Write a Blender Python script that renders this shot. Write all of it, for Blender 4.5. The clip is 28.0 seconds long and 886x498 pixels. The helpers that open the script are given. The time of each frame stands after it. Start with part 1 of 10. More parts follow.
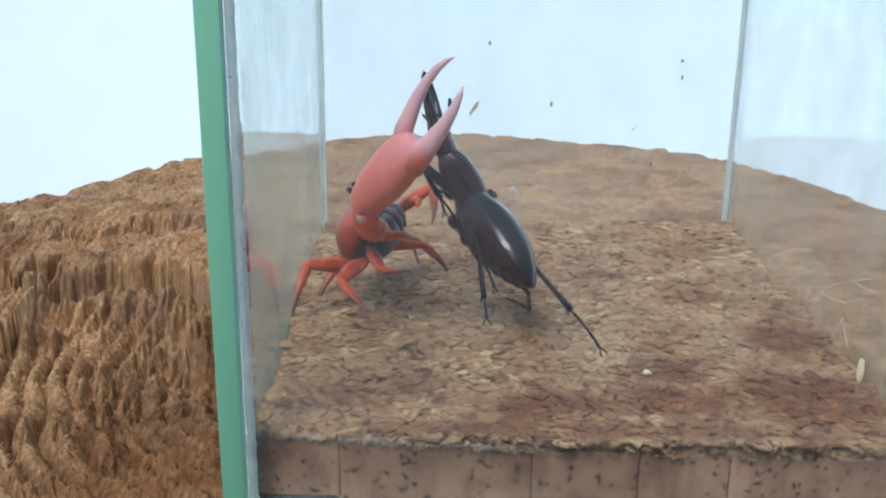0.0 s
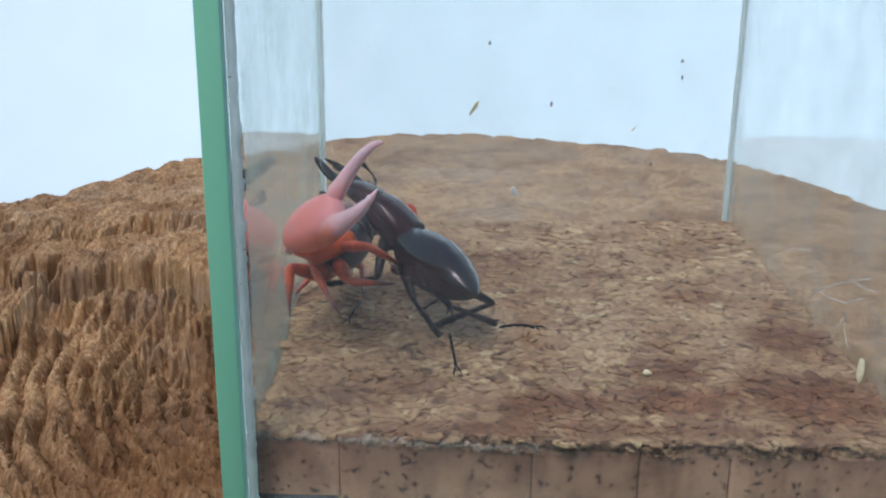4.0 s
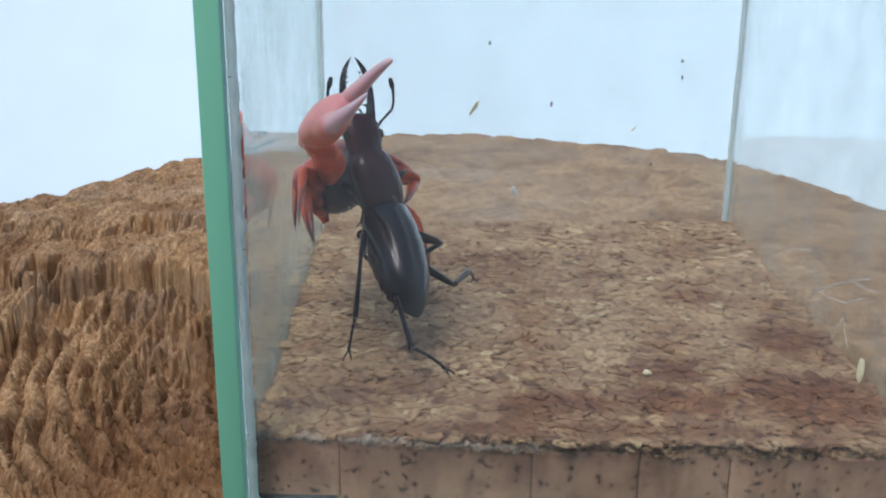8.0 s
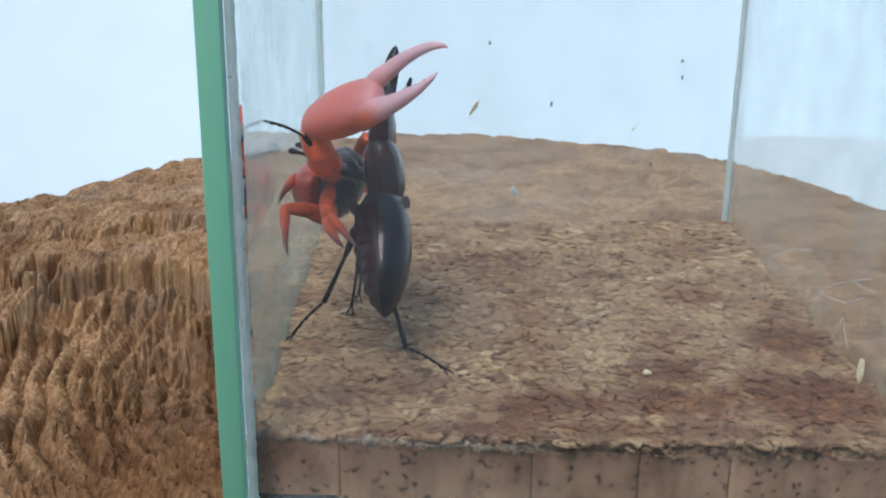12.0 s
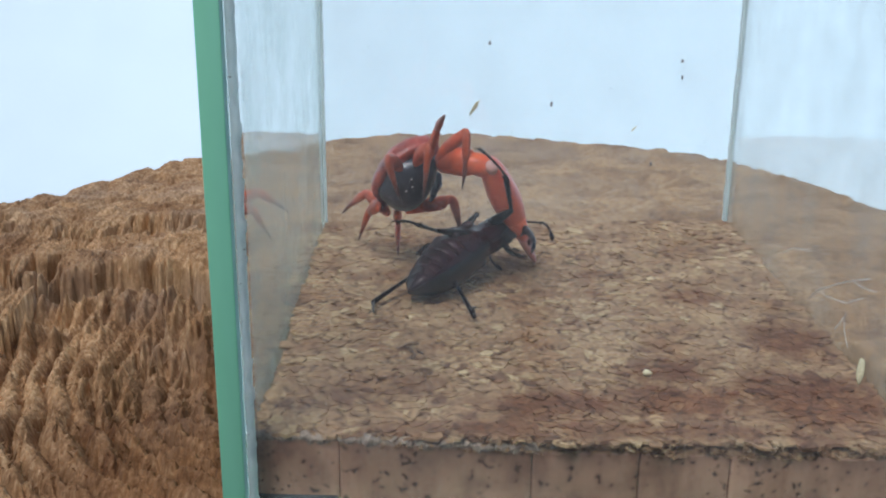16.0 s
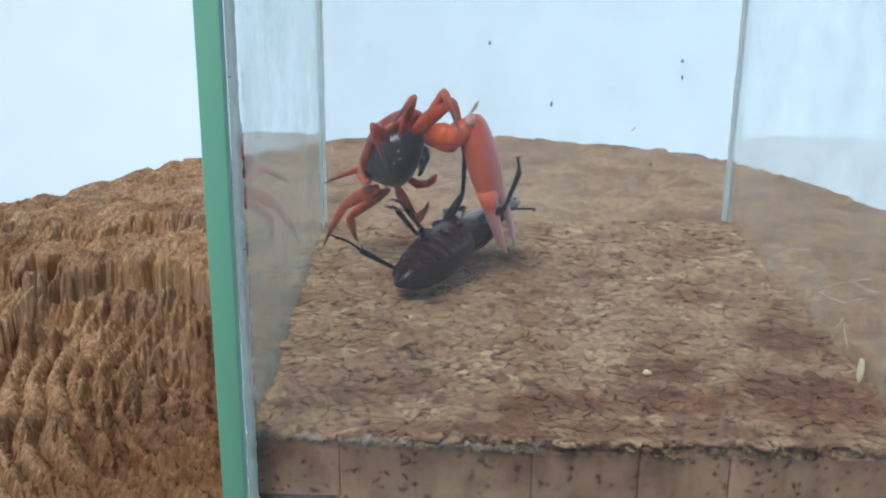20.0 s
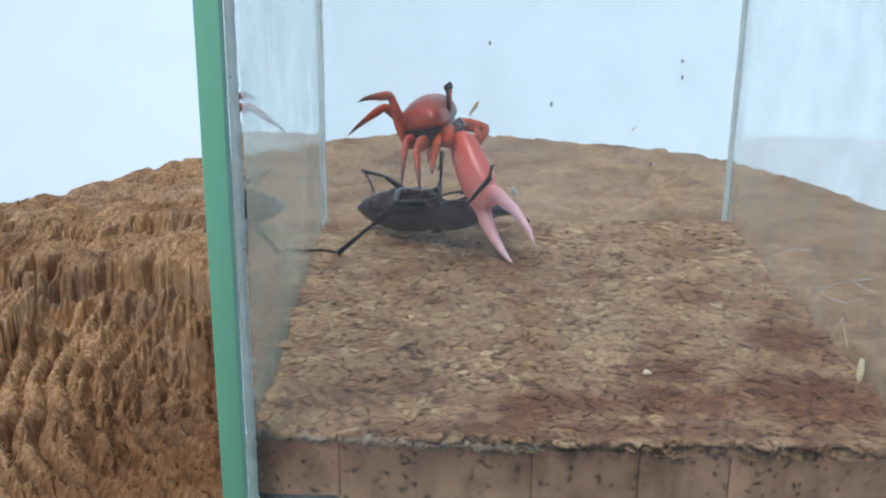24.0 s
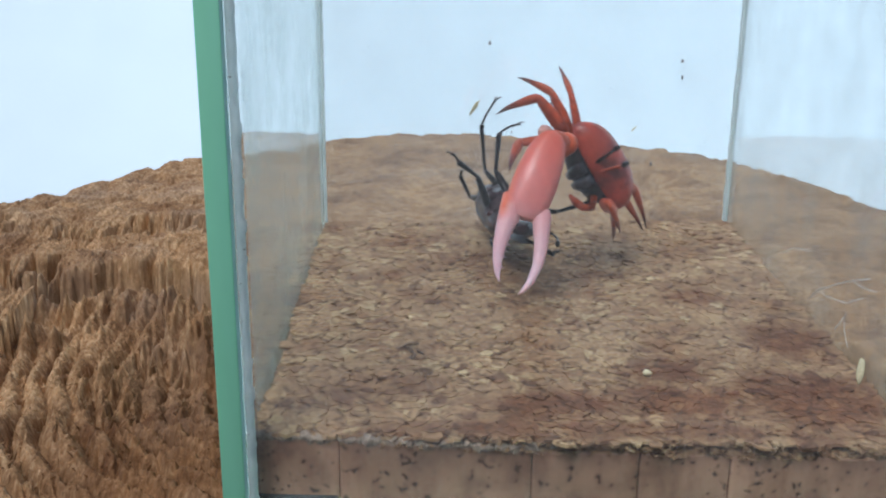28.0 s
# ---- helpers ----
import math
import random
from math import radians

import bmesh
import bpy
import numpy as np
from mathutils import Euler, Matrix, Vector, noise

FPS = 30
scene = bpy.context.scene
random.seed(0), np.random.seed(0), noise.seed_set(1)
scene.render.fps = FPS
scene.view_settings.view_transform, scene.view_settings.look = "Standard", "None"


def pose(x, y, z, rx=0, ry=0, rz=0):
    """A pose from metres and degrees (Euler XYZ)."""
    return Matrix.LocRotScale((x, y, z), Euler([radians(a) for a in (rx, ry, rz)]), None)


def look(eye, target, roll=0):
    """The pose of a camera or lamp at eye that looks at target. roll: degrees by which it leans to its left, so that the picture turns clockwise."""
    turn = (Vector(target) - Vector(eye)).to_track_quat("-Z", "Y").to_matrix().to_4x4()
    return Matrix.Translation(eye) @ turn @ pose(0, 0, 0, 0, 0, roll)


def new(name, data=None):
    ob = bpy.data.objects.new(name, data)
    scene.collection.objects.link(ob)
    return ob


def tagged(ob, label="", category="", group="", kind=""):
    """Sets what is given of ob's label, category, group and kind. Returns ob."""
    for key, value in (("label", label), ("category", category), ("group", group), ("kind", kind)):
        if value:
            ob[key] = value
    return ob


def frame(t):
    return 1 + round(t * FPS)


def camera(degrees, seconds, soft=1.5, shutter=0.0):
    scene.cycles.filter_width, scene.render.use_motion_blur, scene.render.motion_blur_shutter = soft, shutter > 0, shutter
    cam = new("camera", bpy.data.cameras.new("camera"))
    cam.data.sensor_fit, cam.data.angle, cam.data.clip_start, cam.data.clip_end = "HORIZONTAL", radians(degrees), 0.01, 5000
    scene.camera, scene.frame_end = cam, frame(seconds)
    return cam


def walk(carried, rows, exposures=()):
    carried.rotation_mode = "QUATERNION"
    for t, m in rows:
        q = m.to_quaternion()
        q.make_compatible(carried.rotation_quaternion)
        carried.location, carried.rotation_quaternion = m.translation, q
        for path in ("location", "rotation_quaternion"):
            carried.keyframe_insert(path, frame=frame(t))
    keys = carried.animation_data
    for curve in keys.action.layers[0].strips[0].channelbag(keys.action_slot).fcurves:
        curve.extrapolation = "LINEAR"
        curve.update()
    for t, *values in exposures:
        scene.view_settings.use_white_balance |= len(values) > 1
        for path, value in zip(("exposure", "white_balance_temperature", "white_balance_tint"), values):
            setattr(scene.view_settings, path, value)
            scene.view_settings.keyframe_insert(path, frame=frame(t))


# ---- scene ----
# All lengths in metres; MM keeps the small numbers readable. Floor of the glass tank: z = 0.
MM = 0.001

# camera on its stand
cam = camera(44.46, 28.0, soft=1.9, shutter=0.5)
EYE = Vector((0.0, 0.0, 0.085))
TILT, TURN = radians(18.639), radians(0.482)
AIM = EYE + Vector((math.sin(TURN) * math.cos(TILT), math.cos(TURN) * math.cos(TILT), -math.sin(TILT)))
walk(cam, [(0.0, look(EYE, AIM, 0.659)), (28.0, look(EYE, AIM, 0.659))],
     exposures=[(0.0, 0.18, 5950, 6), (0.5, 0.25, 5950, 6), (1.0, 0.28, 5950, 6), (1.5, 0.21, 5950, 6), (2.0, 0.14, 5900, 6), (3.0, 0.04, 5850, 6), (3.5, 0.03, 5850, 6), (28.0, 0.03, 5850, 6)])

# daylight: bright soft sky and a veiled sun, high over the near side
world = bpy.data.worlds.new("daylight")
scene.world = world
world.use_nodes = True
wn = world.node_tree.nodes
sky = wn.new("ShaderNodeTexSky")
sky.sky_type = "NISHITA"
sky.sun_disc = False
sky.sun_elevation = radians(62)
sky.sun_rotation = radians(-145)
sky.air_density = 1.0
sky.dust_density = 1.2
sky.ozone_density = 1.0
world.node_tree.links.new(sky.outputs[0], wn["Background"].inputs[0])
wn["Background"].inputs[1].default_value = 0.14
sun = new("sun", bpy.data.lights.new("sun", "SUN"))
sun.data.energy = 1.8
sun.data.angle = radians(26)
sun.data.color = (1.0, 0.985, 0.96)
sun.matrix_world = look((-0.57 * 0.469, -0.82 * 0.469, 0.883), (0, 0, 0))


# ---- materials ----
def material(name, rough=0.6, metal=0.0, spec=0.5):
    m = bpy.data.materials.new(name)
    m.use_nodes = True
    b = m.node_tree.nodes["Principled BSDF"]
    b.inputs["Roughness"].default_value = rough
    b.inputs["Metallic"].default_value = metal
    b.inputs["Specular IOR Level"].default_value = spec
    return m, m.node_tree, b


def node(nt, kind, **values):
    n = nt.nodes.new(kind)
    for k, v in values.items():
        n.inputs[k.replace("_", " ")].default_value = v
    return n


def coords(nt, moving=False, stretch=(1, 1, 1)):
    src = nt.nodes.new("ShaderNodeTexCoord").outputs["Object"] if moving else nt.nodes.new("ShaderNodeNewGeometry").outputs["Position"]
    mp = nt.nodes.new("ShaderNodeMapping")
    mp.inputs["Scale"].default_value = stretch
    nt.links.new(src, mp.inputs[0])
    return mp.outputs[0]


def noise_tex(nt, vec, scale, detail=4.0, rough=0.6):
    n = node(nt, "ShaderNodeTexNoise", Scale=scale, Detail=detail, Roughness=rough)
    nt.links.new(vec, n.inputs["Vector"])
    return n.outputs["Fac"]


def ramp(nt, fac, stops):
    n = nt.nodes.new("ShaderNodeValToRGB")
    el = n.color_ramp.elements
    while len(el) < len(stops):
        el.new(0.5)
    for e, (p, c) in zip(el, stops):
        e.position, e.color = p, (*c, 1)
    nt.links.new(fac, n.inputs[0])
    return n.outputs[0]


def mix(nt, fac, a, b, how="MIX"):
    n = nt.nodes.new("ShaderNodeMix")
    n.data_type, n.blend_type = "RGBA", how
    for sock, v in ((n.inputs[0], fac), (n.inputs[6], a), (n.inputs[7], b)):
        if hasattr(v, "links"):
            nt.links.new(v, sock)
        else:
            sock.default_value = v if isinstance(v, float) else (*v, 1)
    return n.outputs[2]


def math_node(nt, op, a, b=0.0, clamp=False):
    n = nt.nodes.new("ShaderNodeMath")
    n.operation, n.use_clamp = op, clamp
    for sock, v in zip(n.inputs, (a, b)):
        if hasattr(v, "links"):
            nt.links.new(v, sock)
        else:
            sock.default_value = v
    return n.outputs[0]


def bump(nt, b, height, strength, dist):
    n = node(nt, "ShaderNodeBump", Strength=strength, Distance=dist)
    nt.links.new(height, n.inputs["Height"])
    nt.links.new(n.outputs[0], b.inputs["Normal"])


def base(nt, b, col):
    nt.links.new(col, b.inputs["Base Color"])


def make_paper():
    m, nt, b = material("glowing_white_sheet", 0.8, spec=0.2)
    # glow added to the sheet itself; no lamp stands behind it
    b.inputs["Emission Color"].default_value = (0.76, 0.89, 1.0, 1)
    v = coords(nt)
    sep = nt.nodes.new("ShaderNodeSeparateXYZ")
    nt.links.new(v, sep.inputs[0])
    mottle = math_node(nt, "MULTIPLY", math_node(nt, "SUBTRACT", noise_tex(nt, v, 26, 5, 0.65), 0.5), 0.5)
    # the added glow rises towards the right, faintly mottled
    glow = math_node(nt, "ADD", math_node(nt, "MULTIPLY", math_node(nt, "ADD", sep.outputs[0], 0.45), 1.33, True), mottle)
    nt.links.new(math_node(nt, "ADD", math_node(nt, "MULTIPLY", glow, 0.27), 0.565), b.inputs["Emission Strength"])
    base(nt, b, ramp(nt, noise_tex(nt, v, 9, 5), [(0.3, (0.66, 0.71, 0.76)), (0.7, (0.74, 0.78, 0.82))]))
    bump(nt, b, noise_tex(nt, v, 90, 3), 0.15, 0.002)
    return m


def make_ground():
    # dark tone picked so that the glass reflects little of it
    m, nt, b = material("unseen_dark_surround", 0.95, spec=0.2)
    v = coords(nt)
    base(nt, b, ramp(nt, noise_tex(nt, v, 14, 6), [(0.3, (0.035, 0.028, 0.022)), (0.7, (0.075, 0.06, 0.048))]))
    bump(nt, b, noise_tex(nt, v, 200, 4), 0.3, 0.002)
    return m


def make_stump(name="weathered_stump_wood", light=1.0):
    m, nt, b = material(name, 0.85, spec=0.25)
    v = coords(nt, stretch=(1, 1, 0.16))
    fibre = noise_tex(nt, v, 900, 6, 0.65)
    blotch = noise_tex(nt, coords(nt), 60, 4)
    c1 = ramp(nt, fibre, [(0.28, (0.21 * light, 0.11 * light, 0.05 * light)), (0.5, (0.40 * light, 0.228 * light, 0.112 * light)),
                          (0.74, (0.64 * light, 0.44 * light, 0.265 * light))])
    c2 = ramp(nt, blotch, [(0.33, (0.62, 0.54, 0.48)), (0.5, (0.98, 0.97, 0.95)), (0.66, (1.2, 1.22, 1.2))])
    mid = ramp(nt, noise_tex(nt, coords(nt), 220, 5, 0.7), [(0.35, (0.72, 0.66, 0.6)), (0.62, (1.08, 1.06, 1.02))])
    warm = mix(nt, 1.0, mix(nt, 1.0, c1, c2, "MULTIPLY"), mid, "MULTIPLY")
    grey = mix(nt, ramp(nt, noise_tex(nt, coords(nt), 25, 3), [(0.5, (0, 0, 0)), (0.75, (0.45, 0.45, 0.45))]), warm, (0.36, 0.27, 0.2))
    # darker, redder tone in the middle and paler outside, blended by radius
    mp = nt.nodes.new("ShaderNodeMapping")
    mp.inputs["Location"].default_value = (0.004, -0.204, 0)
    mp.inputs["Scale"].default_value = (1, 1, 0)
    nt.links.new(coords(nt), mp.inputs[0])
    ln = nt.nodes.new("ShaderNodeVectorMath")
    ln.operation = "LENGTH"
    nt.links.new(mp.outputs[0], ln.inputs[0])
    far = math_node(nt, "ADD", ln.outputs["Value"], math_node(nt, "MULTIPLY", noise_tex(nt, coords(nt), 70, 4), 0.03))
    radial_tone = ramp(nt, far, [(0.074, (0.64, 0.56, 0.50)), (0.104, (1.15, 1.20, 1.24))])
    base(nt, b, mix(nt, 1.0, grey, radial_tone, "MULTIPLY"))
    bump(nt, b, fibre, 0.8, 0.0006)
    return m


def make_chip(name, per_object):
    m, nt, b = material(name, 0.75, spec=0.3)
    rnd = nt.nodes.new("ShaderNodeObjectInfo").outputs["Random"] if per_object else nt.nodes.new("ShaderNodeNewGeometry").outputs["Random Per Island"]
    v = coords(nt)
    tone = ramp(nt, rnd, [(0.0, (0.20, 0.115, 0.07)), (0.05, (0.34, 0.21, 0.125)), (0.3, (0.38, 0.248, 0.145)), (0.6, (0.435, 0.29, 0.172)),
                          (0.9, (0.50, 0.36, 0.205)), (0.97, (0.60, 0.47, 0.29)), (1.0, (0.38, 0.20, 0.105))])
    patch = ramp(nt, noise_tex(nt, v, 75, 4, 0.6), [(0.32, (0.68, 0.53, 0.44)), (0.5, (0.9, 0.87, 0.84)), (0.68, (1.15, 1.13, 1.09))])
    tone = mix(nt, 1.0, tone, patch, "MULTIPLY")
    grain = ramp(nt, noise_tex(nt, coords(nt, stretch=(1, 1.2, 1)), 800, 5), [(0.3, (0.55, 0.5, 0.46)), (0.68, (1.13, 1.11, 1.08))])
    col = mix(nt, 1.0, tone, grain, "MULTIPLY")
    vo = node(nt, "ShaderNodeTexVoronoi", Scale=250.0, Randomness=1.0)
    vo.feature = "DISTANCE_TO_EDGE"
    bent = nt.nodes.new("ShaderNodeVectorMath")
    bent.operation = "MULTIPLY_ADD"
    wobble = node(nt, "ShaderNodeTexNoise", Scale=500.0, Detail=3.0)
    nt.links.new(v, wobble.inputs["Vector"])
    nt.links.new(wobble.outputs["Color"], bent.inputs[0])
    bent.inputs[1].default_value = (0.003, 0.003, 0.0)
    nt.links.new(v, bent.inputs[2])
    nt.links.new(bent.outputs[0], vo.inputs["Vector"])
    gate = ramp(nt, noise_tex(nt, v, 300, 3), [(0.47, (0, 0, 0)), (0.54, (1, 1, 1))])
    crack = math_node(nt, "MULTIPLY", ramp(nt, vo.outputs["Distance"], [(0.02, (1, 1, 1)), (0.08, (0, 0, 0))]), gate)
    col = mix(nt, math_node(nt, "MULTIPLY", crack, 0.85), col, mix(nt, 1.0, col, (0.3, 0.24, 0.2), "MULTIPLY"))
    # stains: red-brown damp patches towards the front, dull ones behind, and a pale worn stretch between
    wob = noise_tex(nt, v, 110, 5, 0.7)

    def patches(spots):
        total = 0.0
        for cx, cy, rx, ry, k in spots:
            mp = nt.nodes.new("ShaderNodeMapping")
            mp.inputs["Location"].default_value = (-cx / rx, -cy / ry, 0)
            mp.inputs["Scale"].default_value = (1 / rx, 1 / ry, 0)
            nt.links.new(v, mp.inputs[0])
            ln = nt.nodes.new("ShaderNodeVectorMath")
            ln.operation = "LENGTH"
            nt.links.new(mp.outputs[0], ln.inputs[0])
            d = math_node(nt, "SUBTRACT", 1.35, math_node(nt, "ADD", ln.outputs["Value"], wob))
            total = math_node(nt, "MAXIMUM", math_node(nt, "MULTIPLY", math_node(nt, "MULTIPLY", d, 1.8, True), k), total)
        return total
    pale = patches(((0.022, 0.196, 0.034, 0.017, 1.0), (0.05, 0.215, 0.03, 0.02, 0.8), (0.058, 0.172, 0.014, 0.008, 0.7)))
    col = mix(nt, pale, col, mix(nt, 1.0, col, (1.12, 1.13, 1.11), "MULTIPLY"))
    stain = patches(((0.043, 0.184, 0.016, 0.008, 0.9), (0.022, 0.170, 0.026, 0.011, 0.9), (0.046, 0.171, 0.024, 0.013, 1.0), (0.068, 0.172, 0.026, 0.021, 1.0), (0.056, 0.222, 0.010, 0.009, 0.8),
                     (0.070, 0.198, 0.015, 0.016, 0.95), (-0.012, 0.176, 0.022, 0.014, 0.6), (0.012, 0.245, 0.022, 0.011, 0.6), (0.03, 0.161, 0.07, 0.006, 0.8), (0.036, 0.236, 0.012, 0.006, 0.5)))
    col = mix(nt, stain, col, mix(nt, 1.0, col, (0.50, 0.33, 0.25), "MULTIPLY"))
    base(nt, b, col)
    bump(nt, b, noise_tex(nt, v, 1500, 4), 0.4, 0.0003)
    return m


def make_face():
    m, nt, b = material("pinkish_board_face", 0.6, spec=0.4)
    v = coords(nt, stretch=(1, 1, 0.25))
    tone = ramp(nt, noise_tex(nt, v, 260, 5), [(0.3, (0.25, 0.125, 0.078)), (0.7, (0.47, 0.275, 0.185))])
    rnd = nt.nodes.new("ShaderNodeObjectInfo").outputs["Random"]
    tone = mix(nt, 1.0, tone, ramp(nt, rnd, [(0, (0.72, 0.68, 0.66)), (1, (1.18, 1.18, 1.18))]), "MULTIPLY")
    spots = ramp(nt, noise_tex(nt, coords(nt), 640, 4, 0.55), [(0.60, (0, 0, 0)), (0.65, (0.8, 0.8, 0.8))])
    scratch = ramp(nt, noise_tex(nt, coords(nt, stretch=(1, 1, 0.07)), 1100, 3), [(0.60, (0, 0, 0)), (0.75, (0.3, 0.3, 0.3))])
    tone = mix(nt, scratch, tone, (0.68, 0.56, 0.47))
    smear = ramp(nt, noise_tex(nt, coords(nt), 130, 4), [(0.44, (0, 0, 0)), (0.66, (0.8, 0.8, 0.8))])
    tone = mix(nt, smear, tone, (0.20, 0.10, 0.065))
    fine = ramp(nt, noise_tex(nt, coords(nt), 1700, 3, 0.6), [(0.6, (0, 0, 0)), (0.68, (0.85, 0.85, 0.85))])
    tone = mix(nt, math_node(nt, "MULTIPLY", fine, ramp(nt, noise_tex(nt, coords(nt), 190, 3), [(0.42, (0.15, 0.15, 0.15)), (0.6, (1, 1, 1))])), tone, (0.08, 0.05, 0.035))
    dots = node(nt, "ShaderNodeTexVoronoi", Scale=330.0, Randomness=1.0)
    nt.links.new(coords(nt), dots.inputs["Vector"])
    keep = math_node(nt, "MULTIPLY", dots.outputs["Color"], 0.27)
    hole = math_node(nt, "MULTIPLY", math_node(nt, "SUBTRACT", keep, math_node(nt, "ADD", dots.outputs["Distance"], math_node(nt, "MULTIPLY", noise_tex(nt, coords(nt), 1500, 3), 0.12))), 14.0, True)
    tone = mix(nt, hole, tone, (0.02, 0.01, 0.007))
    base(nt, b, mix(nt, spots, tone, (0.035, 0.017, 0.011)))
    bump(nt, b, noise_tex(nt, v, 700, 4), 0.3, 0.0004)
    return m


def make_glass(name, dirt, rough=0.0, tint=(0.86, 0.86, 0.85), least=0.35):
    m = bpy.data.materials.new(name)
    m.use_nodes = True
    nt = m.node_tree
    nt.nodes.remove(nt.nodes["Principled BSDF"])
    out = nt.nodes["Material Output"]
    g = node(nt, "ShaderNodeBsdfGlass", IOR=1.5, Roughness=rough)
    g.inputs["Color"].default_value = (0.985, 0.997, 0.993, 1)
    d, back = node(nt, "ShaderNodeBsdfDiffuse"), node(nt, "ShaderNodeBsdfTranslucent")
    d.inputs["Color"].default_value = (*tint, 1)
    back.inputs["Color"].default_value = (*tint, 1)
    dust = nt.nodes.new("ShaderNodeMixShader")
    dust.inputs[0].default_value = 0.5
    nt.links.new(d.outputs[0], dust.inputs[1])
    nt.links.new(back.outputs[0], dust.inputs[2])
    v = coords(nt)
    streak = ramp(nt, noise_tex(nt, coords(nt, stretch=(1, 1, 0.65)), 60, 6, 0.7), [(0.42, (least, least, least)), (0.75, (1, 1, 1))])
    fine = ramp(nt, noise_tex(nt, v, 420, 3), [(0.66, (0, 0, 0)), (0.74, (1, 1, 1))])
    f = math_node(nt, "MULTIPLY", math_node(nt, "ADD", streak, math_node(nt, "MULTIPLY", fine, 0.4)), dirt)
    mx = nt.nodes.new("ShaderNodeMixShader")
    nt.links.new(f, mx.inputs[0])
    nt.links.new(g.outputs[0], mx.inputs[1])
    nt.links.new(dust.outputs[0], mx.inputs[2])
    nt.links.new(mx.outputs[0], out.inputs["Surface"])
    return m


def make_edge(name, c):
    """Ground glass edge: half scatters the light falling on it, half passes on what runs down the pane."""
    m, nt, b = material(name, 0.3, spec=0.2)
    v = coords(nt, stretch=(1, 1, 0.1))
    tone = ramp(nt, noise_tex(nt, v, 120, 3), [(0.3, tuple(x * 0.9 for x in c)), (0.7, tuple(min(1, x * 1.1) for x in c))])
    base(nt, b, tone)
    t, mx = nt.nodes.new("ShaderNodeBsdfTranslucent"), nt.nodes.new("ShaderNodeMixShader")
    nt.links.new(tone, t.inputs["Color"])
    mx.inputs[0].default_value = 0.05
    nt.links.new(b.outputs[0], mx.inputs[1])
    nt.links.new(t.outputs[0], mx.inputs[2])
    nt.links.new(mx.outputs[0], nt.nodes["Material Output"].inputs["Surface"])
    return m


def make_silicone():
    """Cloudy, half see-through glue."""
    m = bpy.data.materials.new("old_silicone")
    m.use_nodes = True
    nt = m.node_tree
    nt.nodes.remove(nt.nodes["Principled BSDF"])
    tone = ramp(nt, noise_tex(nt, coords(nt, stretch=(1, 1, 0.5)), 400, 4), [(0.3, (0.82, 0.88, 0.85)), (0.65, (0.95, 0.97, 0.96))])
    spots = ramp(nt, noise_tex(nt, coords(nt), 900, 2), [(0.7, (0, 0, 0)), (0.75, (1, 1, 1))])
    tone = mix(nt, spots, tone, (0.3, 0.26, 0.22))
    d, t, c = nt.nodes.new("ShaderNodeBsdfDiffuse"), nt.nodes.new("ShaderNodeBsdfTranslucent"), nt.nodes.new("ShaderNodeBsdfTransparent")
    c.inputs["Color"].default_value = (0.9, 0.97, 0.94, 1)
    for q in (d, t):
        nt.links.new(tone, q.inputs["Color"])
    m1, m2 = nt.nodes.new("ShaderNodeMixShader"), nt.nodes.new("ShaderNodeMixShader")
    m1.inputs[0].default_value = 0.5
    m2.inputs[0].default_value = 0.30
    nt.links.new(d.outputs[0], m1.inputs[1])
    nt.links.new(t.outputs[0], m1.inputs[2])
    nt.links.new(m1.outputs[0], m2.inputs[1])
    nt.links.new(c.outputs[0], m2.inputs[2])
    nt.links.new(m2.outputs[0], nt.nodes["Material Output"].inputs["Surface"])
    return m


def make_plain(name, c, rough=0.6, vary=0.25, scale=500, moving=False, spec=0.5, bumpy=0.3, coat=0.0, sss=0.0):
    m, nt, b = material(name, rough, spec=spec)
    v = coords(nt, moving)
    n1 = noise_tex(nt, v, scale, 5)
    n2 = noise_tex(nt, v, scale * 0.18, 3)
    f = math_node(nt, "ADD", math_node(nt, "MULTIPLY", n1, 0.5), math_node(nt, "MULTIPLY", n2, 0.5))
    base(nt, b, ramp(nt, f, [(0.35, tuple(x * (1 - vary) for x in c)), (0.65, tuple(min(1, x * (1 + vary)) for x in c))]))
    if bumpy:
        bump(nt, b, n1, bumpy, 0.0002)
    b.inputs["Coat Weight"].default_value = coat
    b.inputs["Coat Roughness"].default_value = 0.1
    if sss:
        b.inputs["Subsurface Weight"].default_value = sss
        b.inputs["Subsurface Radius"].default_value = (1.0, 0.35, 0.25)
        b.inputs["Subsurface Scale"].default_value = 0.0015
    return m


PAPER, GROUND, STUMP, FIBRE = make_paper(), make_ground(), make_stump(), make_stump("pale_torn_fibre", 1.3)
CHIP_ONE, CHIP_ALL, FACE = make_chip("wood_chip", True), make_chip("pressed_wood_chips", False), make_face()
# the side pane's heavy pale-green dust also paints in its grazing reflection
GLASS_FRONT, GLASS_SIDE, GLASS_RIGHT, GLASS_BACK = make_glass("dusty_front_glass", 0.07), make_glass("dusty_sheen_side_glass", 0.31, 0.03, (0.74, 0.91, 0.84)), make_glass("scratched_side_glass", 0.19, 0.01, (0.80, 0.88, 0.85), 0.1), make_glass("dusty_back_glass", 0.10)
# second green is a lighter copy, standing for the brighter refracted band
EDGE_DARK, EDGE_LIGHT = make_edge("green_glass_edge", (0.42, 1.0, 0.62)), make_edge("refracted_band_green", (0.6, 1.0, 0.82))
SILICONE = make_silicone()
CRUMB = make_plain("pale_crumbling_glue", (0.30, 0.222, 0.168), 0.9, 0.6, 2200, bumpy=0.8)
SPECK = make_plain("dark_speck", (0.2, 0.19, 0.19), 0.8)
